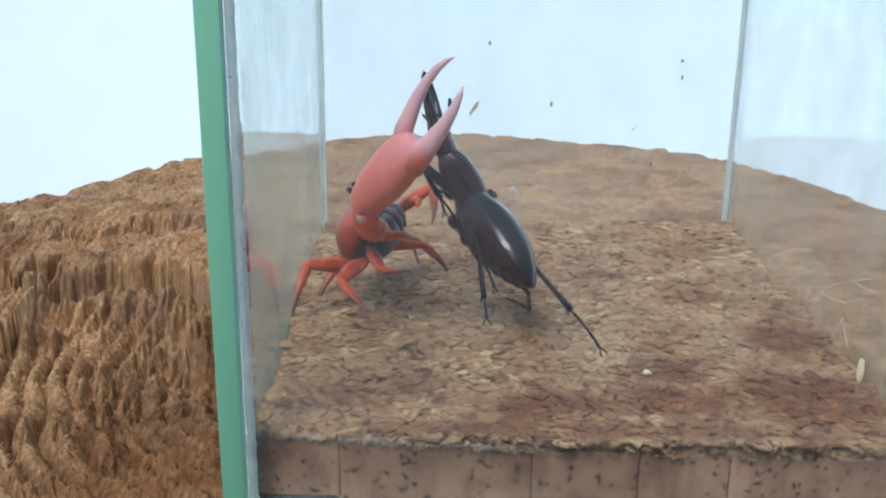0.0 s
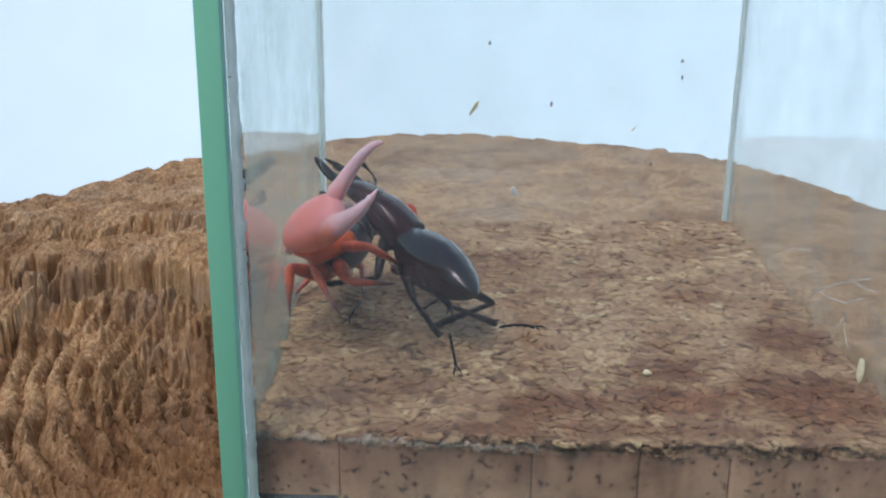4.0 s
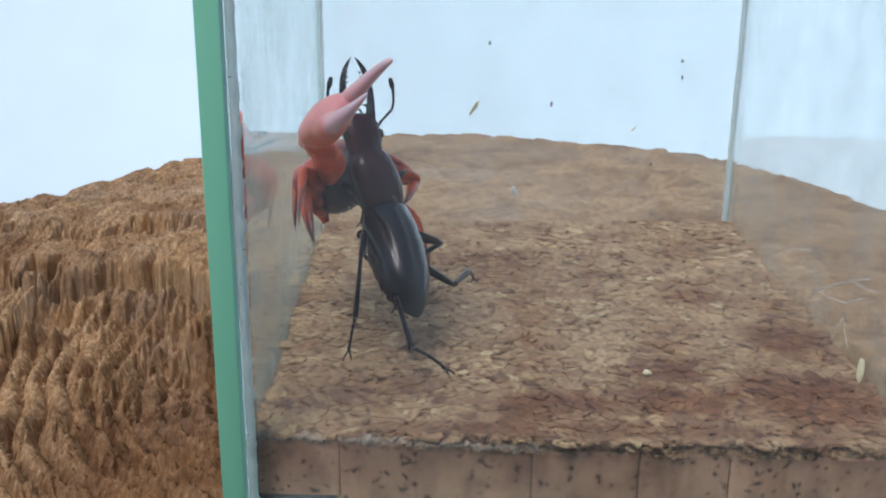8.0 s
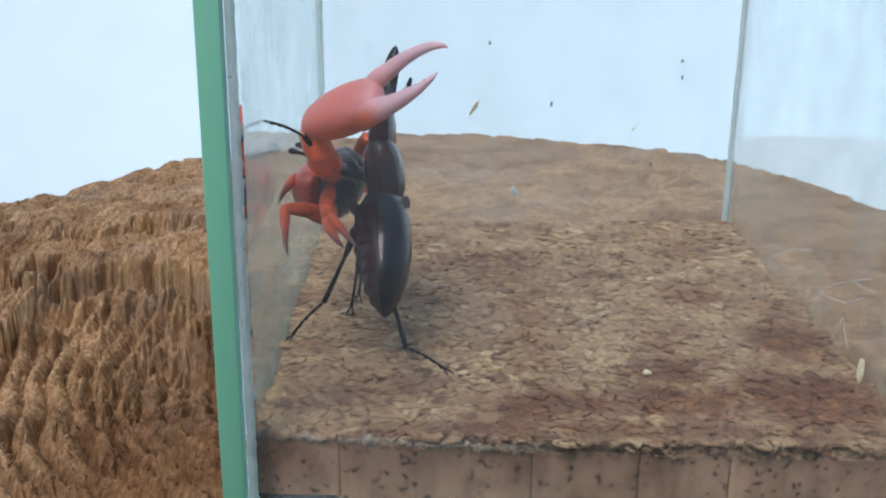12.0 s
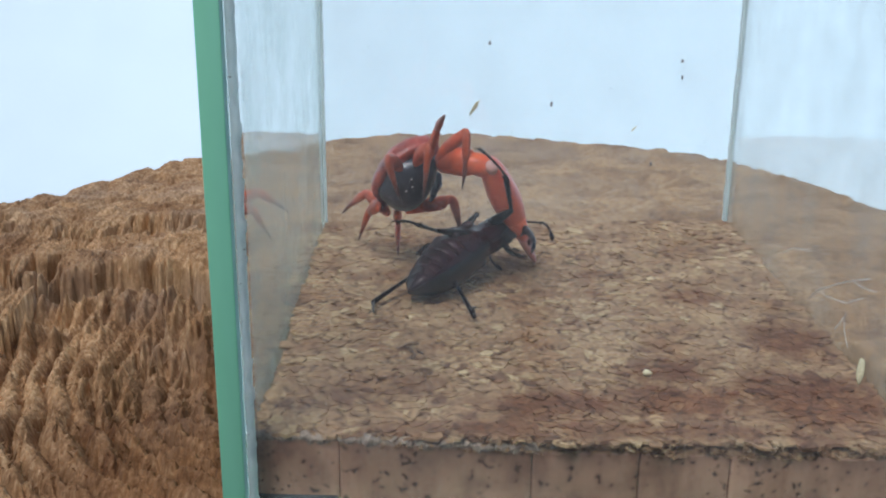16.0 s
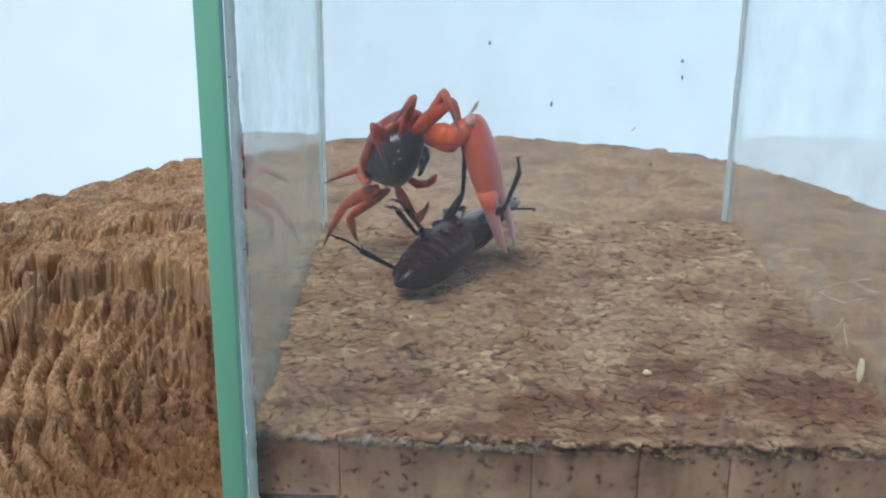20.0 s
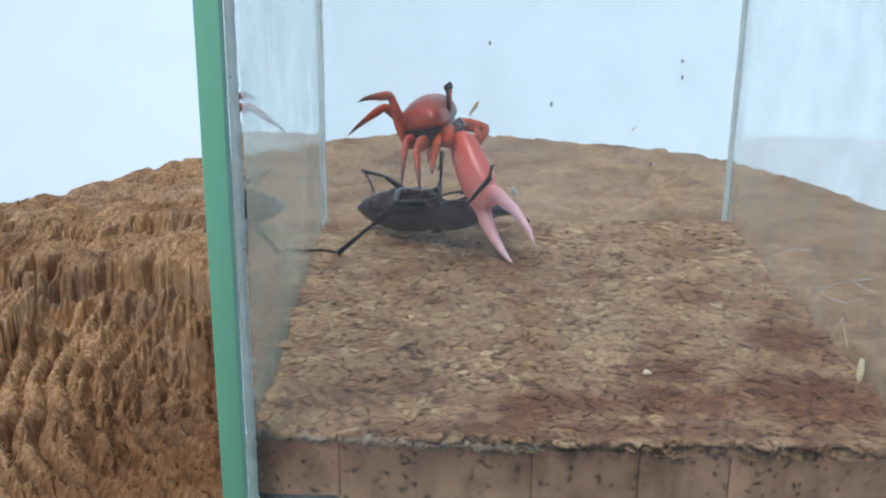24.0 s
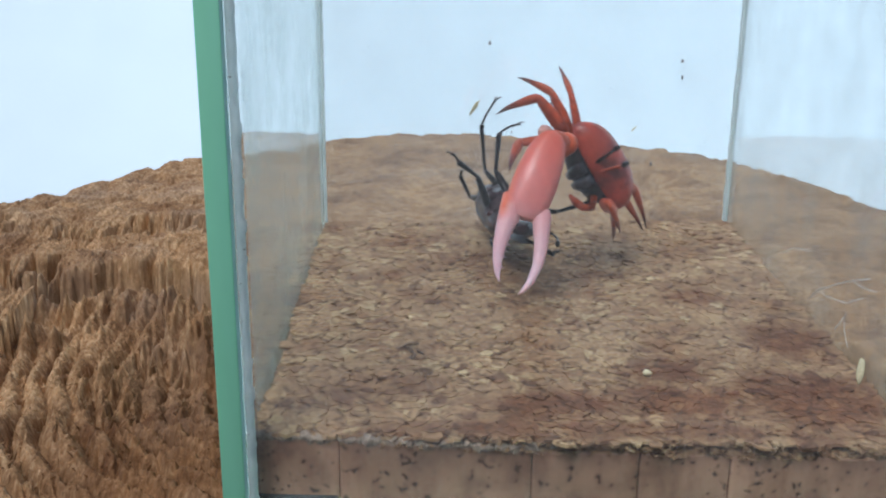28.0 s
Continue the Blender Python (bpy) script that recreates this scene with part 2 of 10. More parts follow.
FLAKE = make_plain("pale_wood_flake", (0.74, 0.64, 0.4), 0.7, 0.2, 900)
WHITE = make_plain("white_residue", (0.6, 0.6, 0.57), 0.7, 0.1, 900)
# near-black colour for the shade in the gap under the board
GAP_SHADE = make_plain("dark_gap_shade", (0.07, 0.075, 0.08), 0.5, 0.4, 900)
BARK = make_plain("stump_bark", (0.14, 0.085, 0.05), 0.9, 0.4, 150)


# ---- mesh helpers ----
def put(name, bm, mat, parent=None, label="", smooth=False):
    me = bpy.data.meshes.new(name)
    bm.normal_update()
    bm.to_mesh(me)
    bm.free()
    for mm in (mat if isinstance(mat, (list, tuple)) else [mat]):
        me.materials.append(mm)
    if smooth:
        me.shade_smooth()
    ob = new(name, me)
    if parent:
        ob.parent = parent
    if label:
        tagged(ob, label)
    return ob


def part(name, bm, mat, parent, label="", smooth=True):
    """One mesh object under a thing or under a part."""
    return put(name, bm, mat, parent, label, smooth)


def box(x0, x1, y0, y1, z0, z1, bev=0.0):
    bm = bmesh.new()
    v = [bm.verts.new((x, y, z)) for z in (z0, z1) for y in (y0, y1) for x in (x0, x1)]
    for f in ((0, 2, 3, 1), (4, 5, 7, 6), (0, 1, 5, 4), (2, 6, 7, 3), (0, 4, 6, 2), (1, 3, 7, 5)):
        bm.faces.new([v[i] for i in f])
    if bev:
        bmesh.ops.bevel(bm, geom=list(bm.edges), offset=bev, segments=2, affect="EDGES", profile=0.6)
    return bm


def slab(quad, z0, z1, bev=0.0):
    """An upright-sided slab over a plan of four corners (anticlockwise)."""
    bm = bmesh.new()
    lo = [bm.verts.new((x, y, z0)) for x, y in quad]
    hi = [bm.verts.new((x, y, z1)) for x, y in quad]
    bm.faces.new(lo[::-1])
    bm.faces.new(hi)
    n = len(quad)
    for i in range(n):
        bm.faces.new((lo[i], lo[(i + 1) % n], hi[(i + 1) % n], hi[i]))
    if bev:
        bmesh.ops.bevel(bm, geom=list(bm.edges), offset=bev, segments=2, affect="EDGES", profile=0.6)
    return bm


def mesh_object(name, verts, faces, mat, parent=None, smooth=False):
    me = bpy.data.meshes.new(name)
    me.from_pydata(verts, [], faces)
    me.materials.append(mat)
    if smooth:
        me.shade_smooth()
    ob = new(name, me)
    ob.parent = parent
    return ob


def value_noise(x, y, seed):
    """Smooth noise, 0 to 1, on arrays."""
    xi, yi = np.floor(x).astype(np.int64), np.floor(y).astype(np.int64)
    fx, fy = x - xi, y - yi
    fx, fy = fx * fx * (3 - 2 * fx), fy * fy * (3 - 2 * fy)
    def h(a, b):
        n = (a * 374761393 + b * 668265263 + seed * 974634777) & 0x7FFFFFFF
        n = ((n ^ (n >> 13)) * 1274126177) & 0x7FFFFFFF
        return ((n ^ (n >> 16)) & 0xFFFF) / 65535.0
    return (h(xi, yi) * (1 - fx) + h(xi + 1, yi) * fx) * (1 - fy) + (h(xi, yi + 1) * (1 - fx) + h(xi + 1, yi + 1) * fx) * fy


def cell_noise(x, y, seed):
    """The random value of the nearest scattered point, and the distance to it."""
    xi, yi = np.floor(x).astype(np.int64), np.floor(y).astype(np.int64)
    def h(a, b, k):
        n = (a * 374761393 + b * 668265263 + (seed + k) * 974634777) & 0x7FFFFFFF
        n = ((n ^ (n >> 13)) * 1274126177) & 0x7FFFFFFF
        return ((n ^ (n >> 16)) & 0xFFFF) / 65535.0
    best, val = np.full(x.shape, 9.0), np.zeros(x.shape)
    for i in (-1, 0, 1):
        for j in (-1, 0, 1):
            a, b = xi + i, yi + j
            d = (a + h(a, b, 1) - x) ** 2 + (b + h(a, b, 2) - y) ** 2
            near = d < best
            best, val = np.where(near, d, best), np.where(near, h(a, b, 3), val)
    return val, np.sqrt(best)


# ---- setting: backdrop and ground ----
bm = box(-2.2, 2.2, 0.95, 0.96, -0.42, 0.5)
tagged(put("backdrop", bm, PAPER), "plain white sheet behind the stump, with an added glow", "backdrop", kind="structure")
# out of view; kept dark to weaken the front pane's reflection
bm = box(-60, 60, -60, 60, -0.46, -0.42)
tagged(put("ground", bm, GROUND), "unseen ground round the stump, kept dark", "ground", kind="structure")

# unseen wall added behind the camera to darken reflections and block low sky
bm = box(-3.0, 3.0, -1.75, -1.65, -0.42, 1.8)
tagged(put("wall_south", bm, GROUND), "unseen dark wall behind the camera, added to cut reflections and sky light", "wall", kind="structure")

# ---- the stump ----
STUMP_C, STUMP_R, PITH = (0.006, 0.290), 0.153, (-0.004, 0.243)


def stump_height(x, y):
    """The weathered end grain: rings, standing fibre bundles, a furrow and a terrace behind it."""
    wx = x + 0.004 * (value_noise(x * 60, y * 60, 3) - 0.5)
    wy = y + 0.004 * (value_noise(x * 60, y * 60, 4) - 0.5)
    r = np.hypot(wx - PITH[0], wy - PITH[1])
    a = np.arctan2(wy - PITH[1], wx - PITH[0])
    wide = value_noise(x * 28, y * 28, 5)
    fine = value_noise(x * 400, y * 400, 6)
    yf = 0.262 - 0.28 * (x + 0.04) + 0.020 * (value_noise(x * 70, y * 0 + 2, 7) - 0.5)
    # tangentially packed fibre bundles of three sizes, in rings
    c1, e1 = cell_noise(a * r * 480 + 5 * wide, r * 500, 11)
    c2, e2 = cell_noise(a * r * 900, r * 820, 12)
    c3 = cell_noise(x * 1700, y * 1700, 27)[0]
    c4, e4 = cell_noise(a * r * 230 + 2 * wide, r * 250, 33)
    knob = 1 - e4 ** 2
    wave = r * 180 + 0.35 * value_noise(a * 4, r * 20, 13) + 0.10 * value_noise(a * 60, r * 60, 23)
    ring = wave % 1.0
    ringed = np.clip(1 - np.abs(2 * ring - 1) ** 1.7 * 1.25, -0.25, 1)
    lump = value_noise(a * 13, np.floor(wave) * 3.7, 25)
    pillar = np.abs(2 * value_noise(x * 150, y * 45, 43) - 1) ** 0.8
    stake = value_noise(x * 520, y * 130, 44)
    d = y - yf + 0.020 * (value_noise(x * 85, y * 85, 31) - 0.5) + 0.012 * (pillar - 0.4) + 0.0012 * (stake - 0.5) + 0.004 * (c4 - 0.5)
    front = 1 / (1 + np.exp(np.clip(d / 0.0008, -40, 40)))
    crumb = value_noise(x * 800, y * 800, 24)
    rough = 0.35 + 0.65 * value_noise(x * 45, y * 45, 26)
    cb, eb = cell_noise(x * 130 + wide, y * 110, 29)
    lo = -0.0285 + 0.0012 * (cb - 0.4) * (eb < 0.5) + 0.0035 * wide + 0.0031 * ringed * (0.75 + 0.4 * lump) * (1 + 0.55 * np.clip((0.218 - y) / 0.02, 0, 1)) + rough * (0.0005 * c2 - 0.0005 * e2) + 0.0007 * c3 + 0.0006 * crumb - 0.0008 * (value_noise(a * 70, r * 30, 35) > 0.78)
    ragged = np.clip((x + 0.078) / 0.025, 0, 1) * np.clip((y - 0.206) / 0.015, 0, 1)
    lo = lo + ragged * (0.0030 * c4 * knob + 0.0016 * c1 - 0.0010 * e1 - 0.0014)
    hump = np.exp(-((d + 0.014) / 0.0075) ** 2)
    lo = lo + hump * (0.0030 + 0.0026 * pillar + 0.0026 * c4 * knob + 0.0012 * knob + 0.0005 * c1 - 0.0005 * e1)
    # a hollow broken out in front of the hump, with standing fibres round it
    ye = 0.2415 + 0.010 * (value_noise(x * 75, y * 20, 41) - 0.5) + 0.008 * (pillar - 0.5) + 0.0012 * (stake - 0.5) + 0.004 * (c4 - 0.5)
    hollow = 1 / (1 + np.exp(np.clip((y - ye) / 0.0009, -40, 40))) * np.clip((y - 0.203) / 0.024, 0, 1) * np.clip((x + 0.080 + 0.008 * (c4 - 0.5)) / 0.012, 0, 1)
    lo = lo - hollow * (0.0062 + 0.0026 * pillar + 0.0010 * c1)
    furrow = np.exp(-((d + 0.001) / 0.0074) ** 2)
    lo = lo - furrow * (0.0085 - 0.003 * pillar)
    tops, te = cell_noise(x * 115 + wide, y * 130, 21)
    ledge = 0.022 + 0.016 * wide + 0.006 * (c1 - 0.5)
    step = 1 / (1 + np.exp(np.clip(-(y - yf - ledge) / 0.0006, -40, 40)))
    hi = -0.0126 - 0.105 * np.clip(y - yf, 0, 0.08) + 0.0034 * step + 0.0026 * (wide - 0.5) + 0.0014 * tops - 0.0018 * te ** 2 + 0.0010 * c4 + 0.0008 * knob + 0.0004 * c1 - 0.0005 * e1 ** 2 + 0.0004 * c2 + 0.0004 * c3
    near_cliff = np.exp(-np.clip(y - yf, 0, 1) / 0.005)
    hi = hi - near_cliff * (0.003 * np.clip(c4 - 0.4, 0, 1) + 0.004 * (1 - pillar) ** 2)
    edge2 = np.exp(-((y - yf - ledge) / 0.003) ** 2)
    hi = hi - edge2 * 0.005 * (c4 > 0.5)
    dents, de = cell_noise(x * 95, y * 75, 15)
    hi = hi - 0.007 * np.clip(0.38 - de, 0, 1) * (dents > 0.55)
    z = lo * front + hi * (1 - front)
    # a block left standing by the furrow
    bx, by = x + 0.004 * (c4 - 0.5) + 0.001 * (c1 - 0.5), y + 0.004 * (c4 - 0.5)
    stand = (bx < -0.1035) & (by > 0.243) & (by < 0.2655)
    z = np.where(stand, np.maximum(z, -0.0175 + 0.0022 * c4 + 0.0008 * c1 - 0.0008 * e1 + 0.0006 * c3), z)
    # pits between the bundles
    pit, pe = cell_noise(a * r * 300, r * 340, 14)
    z = z - 0.005 * (pit > 0.84) * np.clip(0.55 - pe, 0, 1) * (front * 0.9 + 0.1)
    # sawn flat where the tank stands
    under = (x > -0.037) & (x < 0.09) & (y > 0.152) & (y < 0.287)
    z = np.where(under, np.minimum(z, -0.0172), z)
    plain = -0.0124 + 0.002 * (wide - 0.5) + 0.0012 * tops - 0.0014 * te ** 2 + 0.0008 * c1 - 0.0008 * e1
    w = np.clip((x + 0.060) / 0.035, 0, 1)
    w = w * w * (3 - 2 * w) * (y > 0.2875)
    z = z * (1 - w) + plain * w
    far = np.hypot(x - STUMP_C[0], y - STUMP_C[1])
    rim = STUMP_R + 0.0035 * (value_noise(a * 14, r * 0, 16) - 0.5)
    z = z - 0.012 * np.clip((far - rim + 0.008) / 0.008, 0, 2) ** 2
    return z


def build_stump():
    root = tagged(new("tree_stump"), "weathered sawn tree stump with deep rings and ragged upright fibres", "tree stump")
    xs = np.concatenate([np.arange(-0.162, -0.034, 0.00028), np.arange(-0.034, 0.172, 0.0011)])
    ys = np.concatenate([np.arange(0.128, 0.310, 0.00028), np.arange(0.310, 0.456, 0.0008)])
    X, Y = np.meshgrid(xs, ys)
    Z = stump_height(X, Y)
    nx, ny = len(xs), len(ys)
    keep = np.hypot(X - STUMP_C[0], Y - STUMP_C[1]) < STUMP_R + 0.003
    idx = np.arange(nx * ny).reshape(ny, nx)
    q = keep[:-1, :-1] & keep[1:, :-1] & keep[:-1, 1:] & keep[1:, 1:]
    faces = np.stack([idx[:-1, :-1][q], idx[:-1, 1:][q], idx[1:, 1:][q], idx[1:, :-1][q]], 1)
    used = np.unique(faces)
    new_id = np.full(nx * ny, -1)
    new_id[used] = np.arange(len(used))
    faces = new_id[faces]
    co = np.stack([X.ravel()[used], Y.ravel()[used], Z.ravel()[used]], 1).astype(np.float32)
    me = bpy.data.meshes.new("end_grain")
    me.vertices.add(len(co))
    me.vertices.foreach_set("co", co.ravel())
    me.loops.add(faces.size)
    me.loops.foreach_set("vertex_index", faces.ravel().astype(np.int32))
    me.polygons.add(len(faces))
    me.polygons.foreach_set("loop_start", np.arange(0, faces.size, 4, dtype=np.int32))
    me.update(calc_edges=True)
    me.validate()
    me.materials.append(STUMP)
    me.shade_smooth()
    top = new("end_grain", me)
    top.parent = root
    # the bark side below the rim
    bm = bmesh.new()
    rings = []
    for k in range(9):
        z = -0.020 - 0.4 * k / 8
        ring = []
        for i in range(96):
            a = 2 * math.pi * i / 96
            rr = STUMP_R - 0.001 + 0.012 * k / 8 + 0.004 * noise.noise((math.cos(a) * 4, math.sin(a) * 4, z * 5)) * min(k, 1)
            ring.append(bm.verts.new((STUMP_C[0] + rr * math.cos(a), STUMP_C[1] + rr * math.sin(a), z)))
        rings.append(ring)
    for r0, r1 in zip(rings, rings[1:]):
        for i in range(96):
            bm.faces.new((r0[i], r1[i], r1[(i + 1) % 96], r0[(i + 1) % 96]))
    part("bark", bm, BARK, root, "dark rough bark")
    return root


stump = build_stump()


def build_splinters(parent):
    """Loose upright fibres on the ragged part of the stump."""
    rng = random.Random(4)
    shapes = []
    for k in range(8):
        bm = bmesh.new()
        n, h = 5, rng.uniform(0.0018, 0.0046)
        r0 = rng.uniform(0.00012, 0.00035)
        lean = Vector((rng.uniform(-0.5, 0.5), rng.uniform(-0.5, 0.5), 0)) * h
        prev = None
        for j, s in enumerate((1.0, 0.85, 0.55)):
            c = lean * (j / 2) ** 2 + Vector((0, 0, h * j / 2))
            ring = [bm.verts.new(c + Vector((math.cos(i * 6.283 / n + k), 0.6 * math.sin(i * 6.283 / n + k), 0)) * r0 * s) for i in range(n)]
            if prev:
                for i in range(n):
                    bm.faces.new((prev[i], prev[(i + 1) % n], ring[(i + 1) % n], ring[i]))
            prev = ring
        bm.faces.new(prev)
        me = bpy.data.meshes.new("splinter")
        bm.to_mesh(me)
        bm.free()
        me.materials.append(STUMP)
        shapes.append(me)
    n = 0
    while n < 290:
        x, y = rng.uniform(-0.125, -0.038), rng.uniform(0.145, 0.265)
        if math.hypot(x - STUMP_C[0], y - STUMP_C[1]) > STUMP_R - 0.004:
            continue
        z = float(stump_height(np.array([x]), np.array([y]))[0])
        ob = new("splinter", shapes[n % 8])
        ob.parent = parent
        ob.matrix_basis = pose(x, y, z - 0.0003, rng.gauss(0, 26), rng.gauss(0, 26), rng.uniform(0, 360))
        n += 1


build_splinters(stump)


def build_fuzz(parent):
    """Fine torn fibres all over the rotten end grain."""
    rng = np.random.default_rng(12)
    n = 15000
    x, y = rng.uniform(-0.128, -0.036, n), rng.uniform(0.140, 0.300, n)
    ok = np.hypot(x - STUMP_C[0], y - STUMP_C[1]) < STUMP_R - 0.003
    x, y = x[ok], y[ok]
    n = len(x)
    root = np.stack([x, y, stump_height(x, y) - 0.0001], 1)
    a, tilt = rng.uniform(0, 2 * np.pi, n), rng.uniform(0.3, 1.4, n)
    way = np.stack([np.cos(a) * np.sin(tilt), np.sin(a) * np.sin(tilt), np.cos(tilt)], 1)
    length, r = rng.uniform(0.0005, 0.0020, n)[:, None], rng.uniform(0.00008, 0.0002, n)[:, None]
    u = np.stack([-np.sin(a), np.cos(a), a * 0], 1)
    w = np.cross(way, u)
    sag = np.stack([a * 0, a * 0, rng.uniform(-0.0003, 0.0001, n)], 1)
    co = np.stack([root + u * r, root - u * r * 0.5 + w * r, root - u * r * 0.5 - w * r, root + way * length + sag], 1).reshape(-1, 3)
    k = np.arange(n)[:, None] * 4
    faces = np.concatenate([k + (0, 1, 3), k + (1, 2, 3), k + (2, 0, 3)])
    tagged(mesh_object("fuzz", co.tolist(), faces.tolist(), FIBRE, parent), "fine torn wood fibres", kind="stuff")


build_fuzz(stump)

# ---- the glass tank ----
# plan of the inner floor: front left, front right, back right, back left
FL, FR, BR, BL = Vector((-0.0292, 0.1590)), Vector((0.0800, 0.1555)), Vector((0.0787, 0.2805)), Vector((-0.0292, 0.2765))
GL = Vector((-0.0298, 0.1590))
TOP, BASE, THICK = 0.096, -0.0128, 0.0043


def build_tank():
    tank = tagged(new("glass_tank"), "open-topped tank of greenish glass panes, dusty, glued with silicone", "glass tank")
    t = THICK
    def pane(name, quad, mat, label, z0=BASE):
        ob = part(name, slab([(p[0], p[1]) for p in quad], z0, TOP), mat, tank, label, smooth=False)
        ob.visible_shadow = False
        return ob
    side = Vector((-1, 0)) * t
    left = pane("side_pane", [GL + side + Vector((0, -t)), GL + Vector((0, -t)), BL + Vector((0, t)), BL + side + Vector((0, t))], GLASS_SIDE, "clear glass side pane with grey smears")
    pane("side_pane", [FR + Vector((0, -t)), FR - side + Vector((0, -t)), BR - side + Vector((0, t)), BR + Vector((0, t))], GLASS_RIGHT, "clear glass side pane with grey smears")
    g = 0.0015
    pane("front_pane", [GL + Vector((g, -t)), FR + Vector((-0.0002, -t)), FR + Vector((-0.0002, -0.0004)), GL + Vector((g, -0.0004))], GLASS_FRONT, "dusty clear front pane")
    g = 0.0002
    pane("back_pane", [BL + Vector((g, 0.0002)), BR + Vector((-g, 0.0002)), BR + Vector((-g, t)), BL + Vector((g, t))], GLASS_BACK, "clear back pane with specks")
    base_plate = part("base_plate", slab([(p[0], p[1]) for p in (GL + side + Vector((0, -t)), FR - side + Vector((0, -t)), BR - side + Vector((0, t)), BL + side + Vector((0, t)))], BASE - 0.0042, BASE - 0.0002), EDGE_DARK, tank, "green-edged glass base plate", smooth=False)
    # ground green front edge of the side pane, its arris painted paler for refracted light
    x0, x1, y = GL.x - t, GL.x, GL.y - t
    part("polished_edge", box(x0 + 0.0001, x0 + 0.0038, y - 0.0007, y - 0.0001, BASE, TOP, 0.0002), EDGE_DARK, left, "polished green glass edge")
    bm = bmesh.new()
    lo, hi = BASE, TOP
    pts = [(x0 + 0.0038, y - 0.0007), (x1 - 0.0001, y - 0.00035), (x1 - 0.0001, y - 0.0001), (x0 + 0.0038, y - 0.0001)]
    part("arris", slab(pts, lo, hi), EDGE_LIGHT, left, "bevelled glass arris, painted paler for the refracted band", smooth=False)
    # silicone beads in the corners
    def bead(p, w, d, seed, z0=BASE, amount=0.35):
        rng = random.Random(seed)
        bm = bmesh.new()
        prev = None
        n = 90
        for k in range(n + 1):
            z = z0 + (TOP - z0) * k / n
            s = 1 + amount * (rng.random() - 0.5) * 2
            c = Vector((p[0], p[1], z))
            ring = [bm.verts.new(c + Vector(q)) for q in ((0, 0, 0), (w * s, 0, 0), (w * 0.8 * s, d, 0), (0, d, 0))]
            if prev:
                for i in range(4):
                    bm.faces.new((prev[i], prev[(i + 1) % 4], ring[(i + 1) % 4], ring[i]))
            prev = ring
        bmesh.ops.recalc_face_normals(bm, faces=list(bm.faces))
        return part("silicone_bead", bm, SILICONE, tank, "whitish ragged silicone bead")
    bead((GL.x + 0.0001, GL.y - t - 0.0002), 0.0013, 0.0042, 1, amount=0.32)
    bead((BL.x + 0.0001, BL.y), 0.0007, -0.0006, 3, amount=0.15)
    bead((BR.x - 0.0001, BR.y), -0.0012, -0.0010, 4, amount=0.12)
    return tank


tank = build_tank()


# ---- the chipboard floor ----
def chip_mesh(rng, long, wide, thick):
    n = rng.choice((5, 6, 6, 7))
    pts = []
    for i in range(n):
        a = 6.283 * (i + rng.uniform(-0.3, 0.3)) / n
        pts.append((math.cos(a) * long * rng.uniform(0.75, 1.1), math.sin(a) * wide * rng.uniform(0.7, 1.15)))
    verts = [(x, y, -thick) for x, y in pts] + [(x * 0.94, y * 0.9, rng.uniform(-0.1, 0.15) * thick) for x, y in pts]
    faces = [tuple(range(n, 2 * n))] + [(i, (i + 1) % n, n + (i + 1) % n, n + i) for i in range(n)]
    return verts, faces


def inside(x, y, m=0.0):
    s = (y - FL.y) / (BL.y - FL.y)
    xl = FL.x + m
    xr = FR.x + (BR.x - FR.x) * s - m
    u = (x - FL.x) / (FR.x - FL.x)
    return xl < x < xr and FL.y + (FR.y - FL.y) * u + m < y < BL.y + (BR.y - BL.y) * u - m


